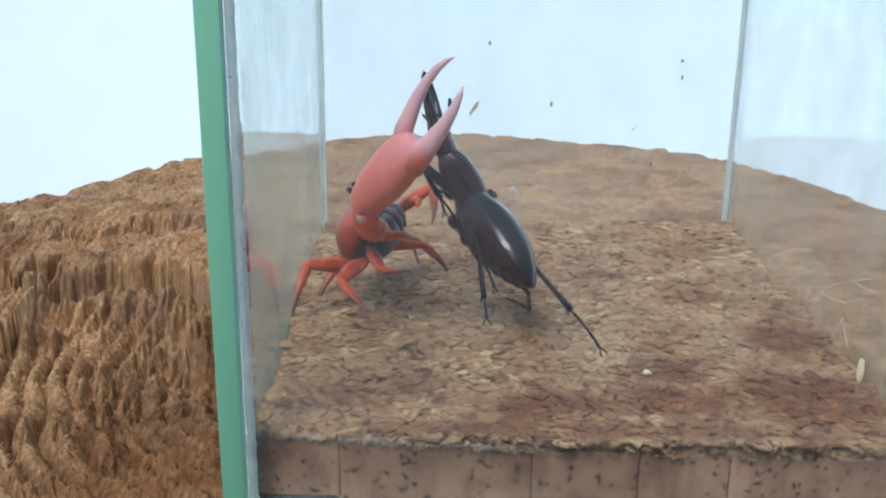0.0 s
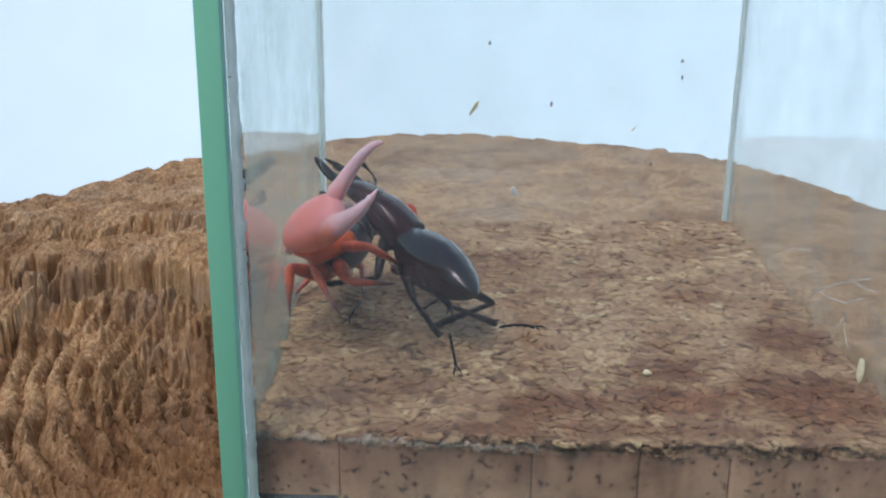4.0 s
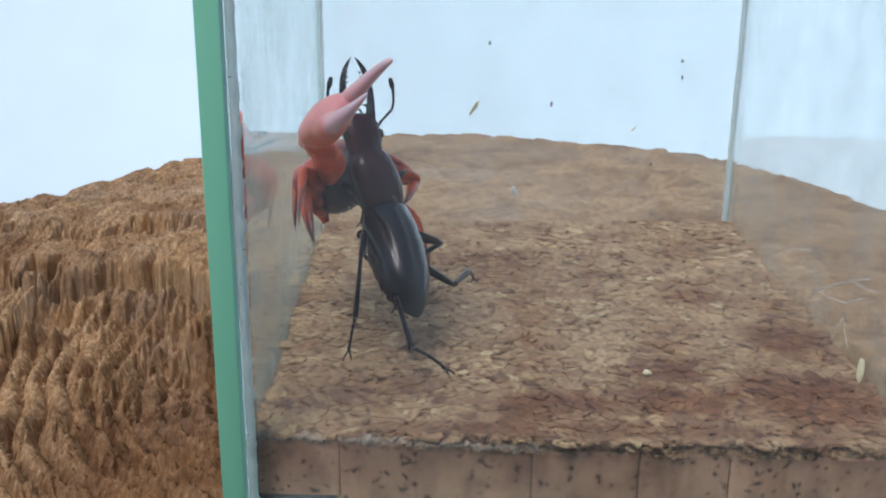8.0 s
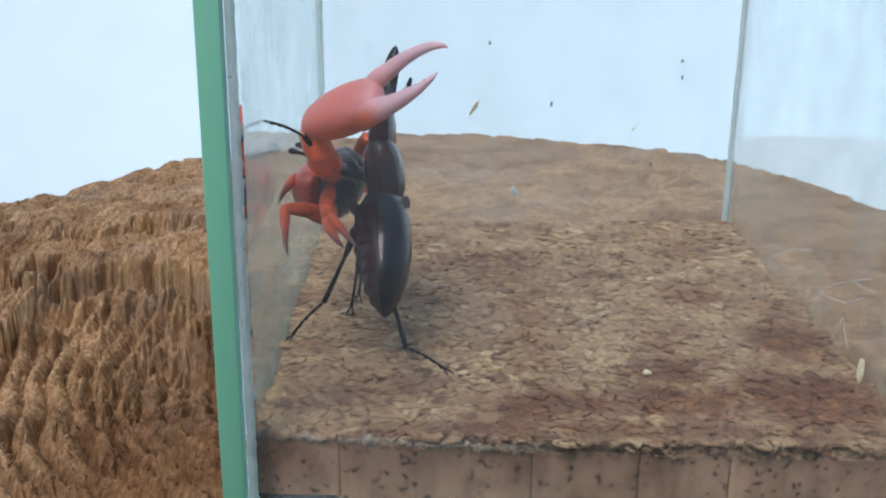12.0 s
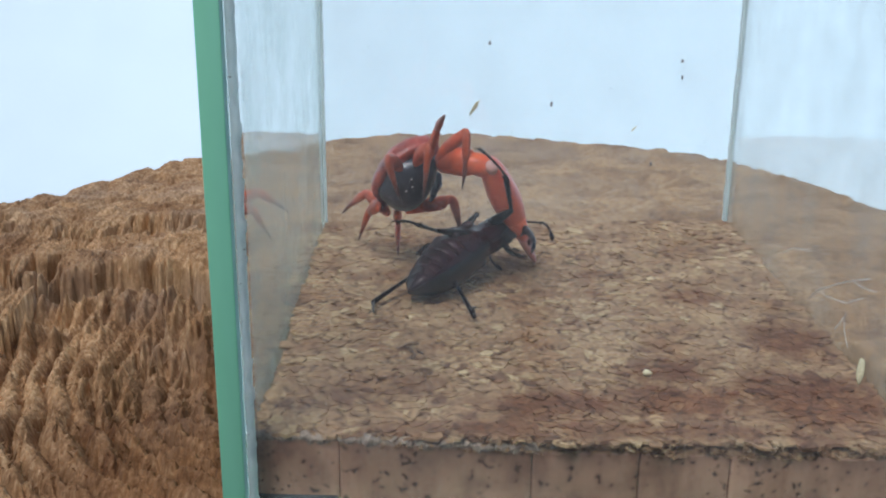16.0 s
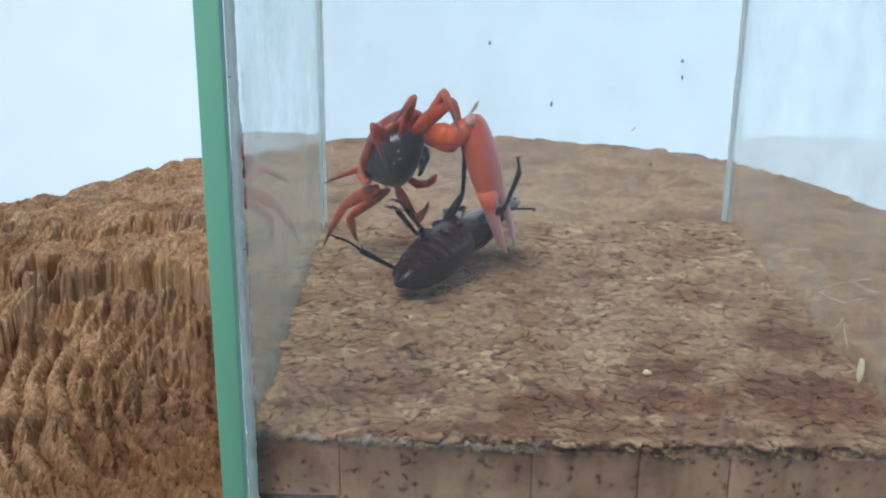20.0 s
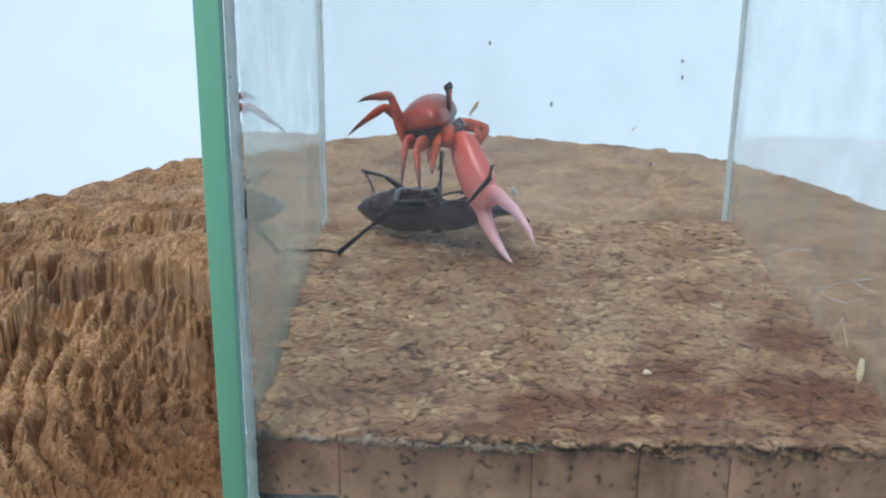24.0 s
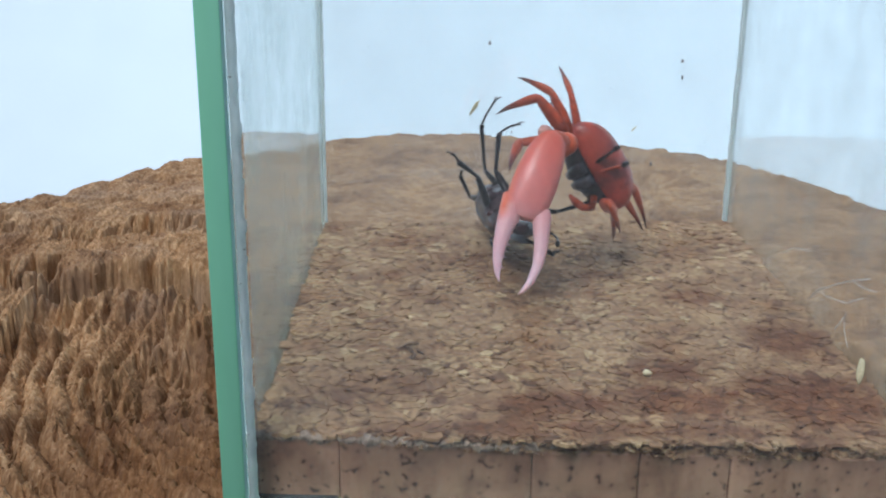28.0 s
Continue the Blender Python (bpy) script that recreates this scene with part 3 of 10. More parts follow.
def build_floor():
    floor = tagged(new("chipboard_floor"), "worn brown pressed-chip board lining the tank, stained in patches", "floor board", kind="structure")
    q = [(FL.x + 0.0004, FL.y + 0.0022), (FR.x - 0.0004, FR.y + 0.0022), (BR.x - 0.0004, BR.y - 0.0004), (BL.x + 0.0004, BL.y - 0.0004)]
    part("core", slab(q, BASE + 0.0001, -0.00045), CHIP_ALL, floor, "dark board core", smooth=False)
    rng = random.Random(11)
    shapes = []
    for k in range(14):
        v, f = chip_mesh(rng, rng.uniform(0.0013, 0.0024), rng.uniform(0.0009, 0.0015), rng.uniform(0.0003, 0.0005))
        me = bpy.data.meshes.new("chip")
        me.from_pydata(v, [], f)
        me.materials.append(CHIP_ONE)
        shapes.append(me)
    verts, faces = [], []
    singles = 0
    for k in range(6800):
        x, y = rng.uniform(-0.0292, 0.0800), rng.uniform(0.1555, 0.2805)
        if not inside(x, y, 0.0011):
            continue
        turn = rng.uniform(0, 180)
        # a hollow worn along the middle, chips lifted here and there
        z = -0.0001 + 0.00035 * math.sin(x * 160) * math.sin(y * 130 + 1) + rng.uniform(-0.00016, 0.0001)
        m = pose(x, y, z, rng.gauss(0, 1.5), rng.gauss(0, 1.5), turn)
        if singles < 300 and 0.004 < x < 0.052 and y < 0.186 and z > -0.0001 and rng.random() < 0.62:
            ob = new("wood_chip", shapes[singles % 14])
            ob.parent = floor
            ob.matrix_basis = Matrix.Translation((0, 0, 0.0001)) @ m
            singles += 1
            continue
        big = 1.0 if rng.random() < 0.85 else 1.7
        v, f = chip_mesh(rng, rng.uniform(0.0012, 0.0026) * big, rng.uniform(0.0009, 0.0018) * big ** 0.5, rng.uniform(0.0003, 0.0006))
        b = len(verts)
        verts.extend((m @ Vector(p))[:] for p in v)
        faces.extend(tuple(i + b for i in ff) for ff in f)
    tagged(mesh_object("chips", verts, faces, CHIP_ALL, floor), "layer of flat pressed wood chips", kind="stuff")
    # the crumbling front arris, whitish over its first half
    verts, faces = [], []
    for k in range(700):
        u = rng.random() ** 0.7
        p = FL + (FR - FL) * u
        sag = 0.0022 * min(1, u * 2.6)
        z = -0.0004 - rng.random() * (0.0012 + sag * 0.5)
        m = pose(p.x, p.y + rng.uniform(0.0008, 0.0026), z, rng.gauss(-25, 16), rng.gauss(0, 10), rng.gauss(0, 60))
        v, f = chip_mesh(rng, rng.uniform(0.0006, 0.0016), rng.uniform(0.0004, 0.0008), 0.0004)
        b = len(verts)
        verts.extend((m @ Vector(c))[:] for c in v)
        faces.extend(tuple(i + b for i in ff) for ff in f)
    tagged(mesh_object("edge_chips", verts, faces, CHIP_ALL, floor), "crumbling broken chips along the front", kind="stuff")
    # a lumpy line of old glue over the first half of the arris
    bm = bmesh.new()
    prev = None
    n, m = 420, 9
    for k in range(n + 1):
        u = 0.46 * k / n
        p = FL + (FR - FL) * u
        fade = min(1, k / 12, (n - k) / 60)
        ring = []
        for j in range(m):
            a = math.pi * (-0.25 + 1.1 * j / (m - 1))
            q = Vector((p.x * 700, a * 1.4, 3.1))
            r = 0.00105 * fade * (0.62 + 0.55 * noise.noise(q * 0.6) + 0.45 * noise.noise(q * 1.7) + 0.3 * noise.noise(q * 4.1)) + 0.0002
            ring.append(bm.verts.new((p.x, p.y + 0.0012 - r * 1.1 * math.cos(a), -0.0009 - 0.0012 * min(1, u * 2.6) + r * math.sin(a))))
        if prev:
            for j in range(m - 1):
                bm.faces.new((prev[j], prev[j + 1], ring[j + 1], ring[j]))
        prev = ring
    bmesh.ops.recalc_face_normals(bm, faces=list(bm.faces))
    part("glue_line", bm, CRUMB, floor, "whitish crumbling line of old glue")
    # the ragged lip of the board itself
    bm = bmesh.new()
    prev = None
    for k in range(701):
        u = k / 700
        p = FL + (FR - FL) * u
        ring = []
        for j in range(8):
            a = math.pi * (-0.3 + 1.1 * j / 7)
            q = Vector((p.x * 700, a * 1.4, 7.7))
            r = 0.0015 * (0.85 + 0.35 * noise.noise(q * 0.5) + 0.3 * noise.noise(q * 1.9) + 0.2 * noise.noise(q * 4.3))
            ring.append(bm.verts.new((p.x, p.y + 0.0021 - r * 0.95 * math.cos(a), -0.0019 - 0.0006 * min(1, u * 2.6) + r * math.sin(a))))
        if prev:
            for j in range(7):
                bm.faces.new((prev[j], prev[j + 1], ring[j + 1], ring[j]))
        prev = ring
    bmesh.ops.recalc_face_normals(bm, faces=list(bm.faces))
    part("ragged_lip", bm, CHIP_ALL, floor, "worn ragged front lip of the board")
    # front facing boards with joints between them
    cuts = [0.0, 0.128, 0.417, 0.577, 0.712, 1.0]
    for a, b in zip(cuts, cuts[1:]):
        pa, pb = FL + (FR - FL) * a, FL + (FR - FL) * b
        drop = 0.0011 + 0.0013 * min(1, a * 2.5)
        quad = [(pa.x + 0.00002, pa.y + 0.0004 + 0.0002 * (a > 0.4)), (pb.x - 0.00002, pb.y + 0.0004 + 0.0003 * (a > 0.1)), (pb.x - 0.00002, pb.y + 0.0021), (pa.x + 0.00002, pa.y + 0.0021)]
        part("face_board", slab(quad, BASE + 0.0003, -drop, 0.0005), FACE, floor, "pinkish-brown stained facing board", smooth=False)
    # a dark strip put in for the shaded gap under the first board
    part("foot_strip", box(-0.0288, -0.0156, 0.1588, 0.1600, -0.0120, -0.0114, 0.0001), GAP_SHADE, floor, "dark strip standing for the shaded gap at the foot", smooth=False)
    return floor


build_floor()


# ---- the animals ----
SHELL = make_plain("black_beetle_shell", (0.005, 0.003, 0.0035), 0.2, 0.4, 2500, True, 0.45, 0.0, coat=0.25)
SHELL_RED = make_plain("dark_maroon_beetle_shell", (0.030, 0.007, 0.009), 0.24, 0.45, 2500, True, 0.25, 0.04, coat=0.1)
BELLY = make_plain("dull_brown_black_belly", (0.028, 0.007, 0.008), 0.2, 0.5, 2500, True, 0.3, 0.08, coat=0.1)
LEG_BLACK = make_plain("black_beetle_leg", (0.009, 0.006, 0.006), 0.3, 0.4, 3000, True, 0.16, 0.2)
RED_SHELL = make_plain("red_crab_shell", (0.30, 0.042, 0.020), 0.42, 0.9, 420, True, 0.4, 0.5, coat=0.3, sss=0.1)
LEG_ORANGE = make_plain("orange_red_crab_leg", (0.47, 0.072, 0.02), 0.45, 0.8, 420, True, 0.35, 0.5, coat=0.2, sss=0.12)
ARM_ORANGE = make_plain("bright_orange_crab_arm", (0.66, 0.10, 0.02), 0.4, 0.45, 500, True, 0.4, 0.2, coat=0.08, sss=0.2)
DARK_CRAB = make_plain("blue_black_crab_body", (0.034, 0.026, 0.034), 0.34, 0.8, 420, True, 0.5, 0.9, coat=0.25)
for shell in (SHELL, SHELL_RED, BELLY, LEG_BLACK):
    shell.node_tree.nodes["Principled BSDF"].inputs["Specular Tint"].default_value = (1.0, 0.82, 0.80, 1)
EYE_DARK = make_plain("dark_crab_eye", (0.015, 0.012, 0.012), 0.25, 0.2, 2000, True)
EYE_BEETLE = make_plain("black_beetle_eye", (0.01, 0.009, 0.009), 0.12, 0.2, 2000, True)
MEMBRANE = make_plain("pinkish_joint_skin", (0.6, 0.3, 0.24), 0.5, 0.3, 1500, True)
PALE_MARK = make_plain("pale_crab_mark", (0.55, 0.45, 0.42), 0.5, 0.2, 2000, True)


def make_claw(name, stops, under=False):
    """Claw shell whose colour changes along its length (object x)."""
    m, nt, b = material(name, 0.36)
    v = coords(nt, True)
    sep = nt.nodes.new("ShaderNodeSeparateXYZ")
    nt.links.new(v, sep.inputs[0])
    wob = math_node(nt, "MULTIPLY", noise_tex(nt, v, 260, 4), 0.12)
    f = math_node(nt, "ADD", math_node(nt, "MULTIPLY", sep.outputs[0], 1 / 0.036), math_node(nt, "SUBTRACT", wob, 0.06))
    col = ramp(nt, f, stops)
    if under:
        turned = math_node(nt, "SUBTRACT", math_node(nt, "MULTIPLY", sep.outputs[1], 0.8), sep.outputs[2])
        low = math_node(nt, "MULTIPLY", math_node(nt, "SUBTRACT", turned, 0.0012), 450.0, True)
        near = math_node(nt, "MULTIPLY", math_node(nt, "SUBTRACT", 0.0205, sep.outputs[0]), 300.0, True)
        col = mix(nt, math_node(nt, "MULTIPLY", math_node(nt, "MULTIPLY", low, near), 0.85), col, (0.82, 0.14, 0.025))
    mott = ramp(nt, noise_tex(nt, v, 700, 5), [(0.3, (0.86, 0.8, 0.8)), (0.7, (1.05, 1.02, 1.0))])
    base(nt, b, mix(nt, 1.0, col, mott, "MULTIPLY"))
    bump(nt, b, noise_tex(nt, v, 2200, 4), 0.18, 0.0002)
    b.inputs["Subsurface Weight"].default_value = 0.3
    b.inputs["Subsurface Radius"].default_value = (1.0, 0.4, 0.3)
    b.inputs["Subsurface Scale"].default_value = 0.0015
    b.inputs["Coat Weight"].default_value = 0.15
    return m


CLAW_PALM = make_claw("pink_red_claw_palm", [(0.0, (0.72, 0.13, 0.07)), (0.1, (0.74, 0.15, 0.095)), (0.28, (0.76, 0.19, 0.15)), (0.44, (0.78, 0.25, 0.23)), (0.58, (0.83, 0.47, 0.50)), (0.95, (0.85, 0.59, 0.68))], True)
CLAW_TIP = make_claw("pale_pink_claw_finger", [(0.0, (0.81, 0.36, 0.36)), (0.15, (0.84, 0.49, 0.52)), (0.40, (0.86, 0.58, 0.65)), (0.47, (0.78, 0.48, 0.48)), (0.5, (0.4, 0.25, 0.2))])

SHANK_RED = make_claw("red_crab_shank", [(0.0, (0.50, 0.085, 0.022)), (0.14, (0.44, 0.075, 0.022)), (0.22, (0.20, 0.05, 0.03)), (0.3, (0.10, 0.04, 0.035))])


def ring_loft(bm, rings, cap=True):
    made = [[bm.verts.new(p) for p in ring] for ring in rings]
    n = len(made[0])
    for a, b in zip(made, made[1:]):
        for i in range(n):
            bm.faces.new((a[i], a[(i + 1) % n], b[(i + 1) % n], b[i]))
    if cap:
        bm.faces.new(made[0][::-1])
        bm.faces.new(made[-1])
    return made


def body_loft(sections, n=28, power=0.9, slim=1.0, bm=None):
    """A body along x. Each section: x, half width, centre z, height above it, depth below it (mm)."""
    bm = bm or bmesh.new()
    rings = []
    for x, w, zc, up, down in sections:
        ring = []
        for i in range(n):
            a = 2 * math.pi * i / n
            c, s = math.cos(a), math.sin(a)
            y = w * slim * math.copysign(abs(c) ** power, c)
            z = zc + (up if s > 0 else down) * math.copysign(abs(s) ** power, s)
            ring.append(Vector((x, y, z)) * MM)
        rings.append(ring)
    ring_loft(bm, rings)
    return bm


def smooth_sections(keys, n=18):
    """Sections between the given ones, eased."""
    out = []
    t = np.linspace(0, 1, n)
    k = np.linspace(0, 1, len(keys))
    xs = np.array(keys, float)
    x_all = xs[:, 0]
    want = x_all[0] + (x_all[-1] - x_all[0]) * (0.5 - 0.5 * np.cos(np.pi * t))
    order = np.argsort(x_all)
    for x in want:
        out.append([x] + [float(np.interp(x, x_all[order], xs[order, j])) for j in range(1, xs.shape[1])])
    return out


def tube(path, radii, n=10, flat=1.0, bm=None, side=Vector((0, 0, 1))):
    """A tapered limb along a path (mm); flat squeezes it across 'side'."""
    bm = bm or bmesh.new()
    pts = [Vector(p) for p in path]
    rings = []
    for i, p in enumerate(pts):
        d = (pts[min(i + 1, len(pts) - 1)] - pts[max(i - 1, 0)]).normalized()
        u = side - d * side.dot(d)
        u.normalize()
        v = d.cross(u)
        r = radii[i]
        rings.append([(p + u * (r * math.cos(2 * math.pi * k / n)) + v * (r * flat * math.sin(2 * math.pi * k / n))) * MM for k in range(n)])
    ring_loft(bm, rings)
    return bm


def ball(c, r, bm=None, seg=14, squash=(1, 1, 1)):
    bm = bm or bmesh.new()
    m = Matrix.Translation(Vector(c) * MM) @ Matrix.Diagonal((squash[0], squash[1], squash[2], 1))
    bmesh.ops.create_uvsphere(bm, u_segments=seg, v_segments=max(6, seg // 2 + 2), radius=r * MM, matrix=m)
    return bm


def spine(bm, p, d, length, r):
    """A small spike."""
    p, d = Vector(p), Vector(d).normalized()
    u = d.orthogonal().normalized()
    v = d.cross(u)
    b = [bm.verts.new((p + (u * math.cos(k * 2.0944) + v * math.sin(k * 2.0944)) * r) * MM) for k in range(3)]
    t = bm.verts.new((p + d * length) * MM)
    for k in range(3):
        bm.faces.new((b[k], b[(k + 1) % 3], t))


FEMUR, TIBIA = 9.5, 10.0


def build_beetle():
    beetle = tagged(new("stag_beetle"), "glossy black stag beetle with long toothed jaws, fighting the crab", "beetle")
    low = smooth_sections([(0.4, 4.4, -0.6, 2.4, 3.5), (-3, 5.37, -0.6, 3.2, 5.9), (-8, 5.63, -0.6, 3.4, 6.0), (-15, 5.54, -0.7, 3.2, 5.0), (-20, 4.58, -0.8, 2.2, 3.6), (-24, 2.82, -0.9, 1.2, 1.9), (-26, 0.7, -1, 0.3, 0.5)], 22)
    part("abdomen", body_loft(low, slim=0.92), BELLY, beetle, "dark segmented underside")
    # segment plates under the body
    for x in (-10.5, -13.5, -16.5, -19.3, -21.8):
        w = float(np.interp(-x, [0, 8, 15, 20, 24], [5, 6.4, 6.2, 5.1, 3.1])) * 0.83
        d = float(np.interp(-x, [0, 8, 15, 20, 24], [3.5, 6.0, 5.0, 3.6, 1.9]))
        bm = bmesh.new()
        rings = []
        for dx, k in ((-1.45, 1.0), (-1.2, 1.07), (1.0, 1.05), (1.5, 0.99)):
            rings.append([Vector((x + dx, w * k * math.cos(a), -0.7 - d * k * abs(math.sin(a)) ** 0.9)) * MM for a in np.linspace(math.pi * 0.06, math.pi * 0.94, 15)])
        made = [[bm.verts.new(p) for p in r] for r in rings]
        for a, b in zip(made, made[1:]):
            for i in range(14):
                bm.faces.new((a[i], a[i + 1], b[i + 1], b[i]))
        part("belly_plate", bm, BELLY, beetle)
    top = smooth_sections([(0, 4.66, -0.4, 3.2, 0), (-1.5, 5.46, -0.5, 4.1, 0), (-6, 5.98, -0.6, 5.1, 0), (-12, 6.03, -0.7, 5.4, 0), (-18, 5.37, -0.8, 4.5, 0), (-22.5, 3.78, -0.9, 2.9, 0), (-25.4, 1.76, -1, 1.2, 0), (-26.4, 0.35, -1, 0.3, 0)], 24)
    for s in (1, -1):
        bm = bmesh.new()
        rings = []
        for x, w, zc, up, _ in top:
            outer = [Vector((x, s * (0.04 + 0.92 * w * max(0, math.cos(a))), zc + up * math.sin(a))) * MM for a in np.linspace(-0.0, math.pi / 2, 18)]
            inner = [Vector((x, s * (0.04 + w * 0.76 * max(0, math.cos(a))), zc + 0.15 + up * 0.8 * math.sin(a))) * MM for a in np.linspace(math.pi / 2, 0, 8)]
            rings.append(outer + inner)
        ring_loft(bm, rings)
        part("elytron", bm, SHELL, beetle, "glossy black wing case")
    for hx, hy, hz in ((4.0, 2.6, -2.8), (-2.8, 2.6, -5.6), (-8.2, 2.4, -5.7)):
        for s in (1, -1):
            part("hip_joint", ball((hx, s * hy, hz), 1.5, squash=(0.85, 1.35, 0.8)), BELLY, beetle)
    bm = tube([(-0.3, 0, 3.3), (-1.6, 0, 4.0), (-2.9, 0, 4.4)], [1.1, 0.8, 0.15], 8, 0.35)
    part("scutellum", bm, SHELL, beetle)
    # thorax shield with its own pivot at the waist
    sec = smooth_sections([(-0.4, 3.84, 0, 2.6, 2.6), (0.4, 4.72, 0, 3.3, 3.2), (2.5, 5.28, 0, 3.9, 3.6), (5.5, 5.36, 0, 3.8, 3.5), (8, 4.88, 0, 3.2, 3), (9.2, 3.92, 0, 2.4, 2.3)], 14)
    thorax = part("thorax", body_loft(sec, 30, 0.8, 0.9), SHELL_RED, beetle, "maroon-black rounded thorax shield")
    bm = tube([(0.5, -4.28, 0.5), (3, -4.86, 0.5), (6, -4.91, 0.5), (8.6, -4.32, 0.4)], [0.2, 0.28, 0.28, 0.2], 6)
    tube([(0.5, 4.28, 0.5), (3, 4.86, 0.5), (6, 4.91, 0.5), (8.6, 4.32, 0.4)], [0.2, 0.28, 0.28, 0.2], 6, bm=bm)
    part("thorax_rim", bm, SHELL, thorax)
    # head with jaws, eyes and feelers
    sec = smooth_sections([(-0.8, 3.28, 0, 1.9, 1.9), (0.5, 3.9, 0, 2.4, 2.3), (3, 4.37, 0, 2.5, 2.4), (6, 4.29, 0, 2.2, 2.1), (7.8, 3.59, 0, 1.6, 1.6), (8.6, 2.5, 0, 0.9, 1)], 14)
    head = part("head", body_loft(sec, 26, 0.75, 0.92), SHELL_RED, beetle, "broad flat maroon-black head")
    for s in (1, -1):
        pts = [(6.4, 2.3, 0), (8.5, 2.7, 0.1), (11, 3.1, 0.3), (13.5, 3.2, 0.6), (16, 2.9, 0.9), (18.3, 2.1, 1.2), (19.8, 1.2, 1.4), (20.6, 0.5, 1.5)]
        bm = tube([(x, s * y, z) for x, y, z in pts], [1.5, 1.35, 1.1, 0.95, 0.85, 0.65, 0.4, 0.12], 10, 0.75)
        for x, y, l in ((10.2, 2.1, 1.5), (15.4, 2.2, 0.9), (16.6, 1.9, 0.8), (17.6, 1.6, 0.6)):
            spine(bm, (x, s * y, 0.5), (0.35, -s, 0.1), l, 0.5)
        part("mandible", bm, SHELL, head, "curved toothed black jaw")
        part("eye", ball((4.2, s * 4.1, 0.4), 1.05, squash=(1.1, 0.7, 0.8)), EYE_BEETLE, head)
        bm = tube([(5.5, s * 3.8, -0.3), (7.0, s * 4.9, 0.2), (8.4, s * 6.4, 0.8), (9.2, s * 7.4, 1.2)], [0.3, 0.28, 0.26, 0.3], 6)
        tube([(9.2, s * 7.4, 1.2), (11.0, s * 7.8, 1.8), (13.2, s * 7.6, 2.6), (14.2, s * 7.3, 3.0), (15.6, s * 6.9, 3.4)], [0.3, 0.26, 0.32, 0.62, 0.35], 6, bm=bm)
        part("antenna", bm, LEG_BLACK, head, "elbowed black feeler with a club")
    bm = tube([(8.0, 1.4, -1.2), (9.3, 1.7, -1.6), (10.4, 1.4, -1.9)], [0.25, 0.22, 0.28], 6)
    tube([(8.0, -1.4, -1.2), (9.3, -1.7, -1.6), (10.4, -1.4, -1.9)], [0.25, 0.22, 0.28], 6, bm=bm)
    part("palps", bm, LEG_BLACK, head)
    # legs: thigh, shin and foot, each along its own x axis
    legs = {}
    f_bm = tube([(-0.4, 0, 0), (1, 0, 0), (3.5, 0, 0), (6.5, 0, 0), (8.6, 0, 0), (FEMUR + 0.1, 0, 0)], [0.75, 1.05, 1.25, 1.05, 0.8, 0.55], 10, 0.75)
    t_bm = tube([(-0.2, 0, 0), (1.5, 0, 0), (5, 0, 0), (8.5, 0, 0), (TIBIA, 0, 0)], [0.5, 0.52, 0.6, 0.72, 0.62], 8, 0.8)
    for x in (3.2, 5.2, 7.0, 8.6):
        spine(t_bm, (x, 0, 0.45), (0.5, 0, 1), 0.8, 0.22)
    spine(t_bm, (9.6, 0.3, -0.4), (1, 0.2, -0.6), 1.3, 0.25)
    spine(t_bm, (9.6, -0.3, -0.4), (1, -0.2, -0.6), 1.1, 0.25)
    pts, rad = [], []
    for k in range(5):
        a, b = 1.55 * k, 1.55 * (k + 1)
        drop = lambda x: -0.028 * x * x
        pts += [(a + 0.1, 0, drop(a)), (b - 0.35, 0, drop(b)), (b - 0.05, 0, drop(b))]
        rad += [0.22, 0.36, 0.24]
    k_bm = tube(pts, rad, 7)
    for s in (1, -1):
        tube([(7.7, 0.1 * s, -1.65), (8.6, 0.55 * s, -2.0), (9.2, 0.8 * s, -2.6)], [0.2, 0.16, 0.04], 5, bm=k_bm)
    meshes = []
    for nm, bm in (("femur", f_bm), ("tibia", t_bm), ("tarsus", k_bm)):
        me = bpy.data.meshes.new(nm)
        bm.normal_update()
        bm.to_mesh(me)
        bm.free()
        me.materials.append(LEG_BLACK)
        me.shade_smooth()
        meshes.append(me)
    # the hind legs are the longest
    sized = {}
    for pair, k in (("f", 1.02), ("m", 1.11), ("h", 1.28)):
        sized[pair] = [me.copy() for me in meshes]
        for me in sized[pair]:
            me.transform(Matrix.Diagonal((k, 0.95, 0.95, 1)))
    for code in ("Lf", "Lm", "Lh", "Rf", "Rm", "Rh"):
        thigh = new("femur", sized[code[1]][0])
        thigh.parent = beetle
        shin = new("tibia", sized[code[1]][1])
        shin.parent = thigh
        foot = new("tarsus", sized[code[1]][2])
        foot.parent = beetle
        legs[code] = (thigh, shin, foot)
    for ob in beetle.children_recursive:
        if ob.name.split(".")[0] not in ("femur", "tibia", "tarsus"):
            size = (1.22, 1.0, 0.98) if ob in (thorax, *thorax.children) else (0.93, 0.95, 0.93) if ob in (head, *head.children) else (0.93, 0.97, 0.98)
            ob.data.transform(Matrix.Diagonal((*size, 1)))
    return beetle, thorax, head, legs


MERUS, SHANK, ARM = 11.0, 12.5, 10.0


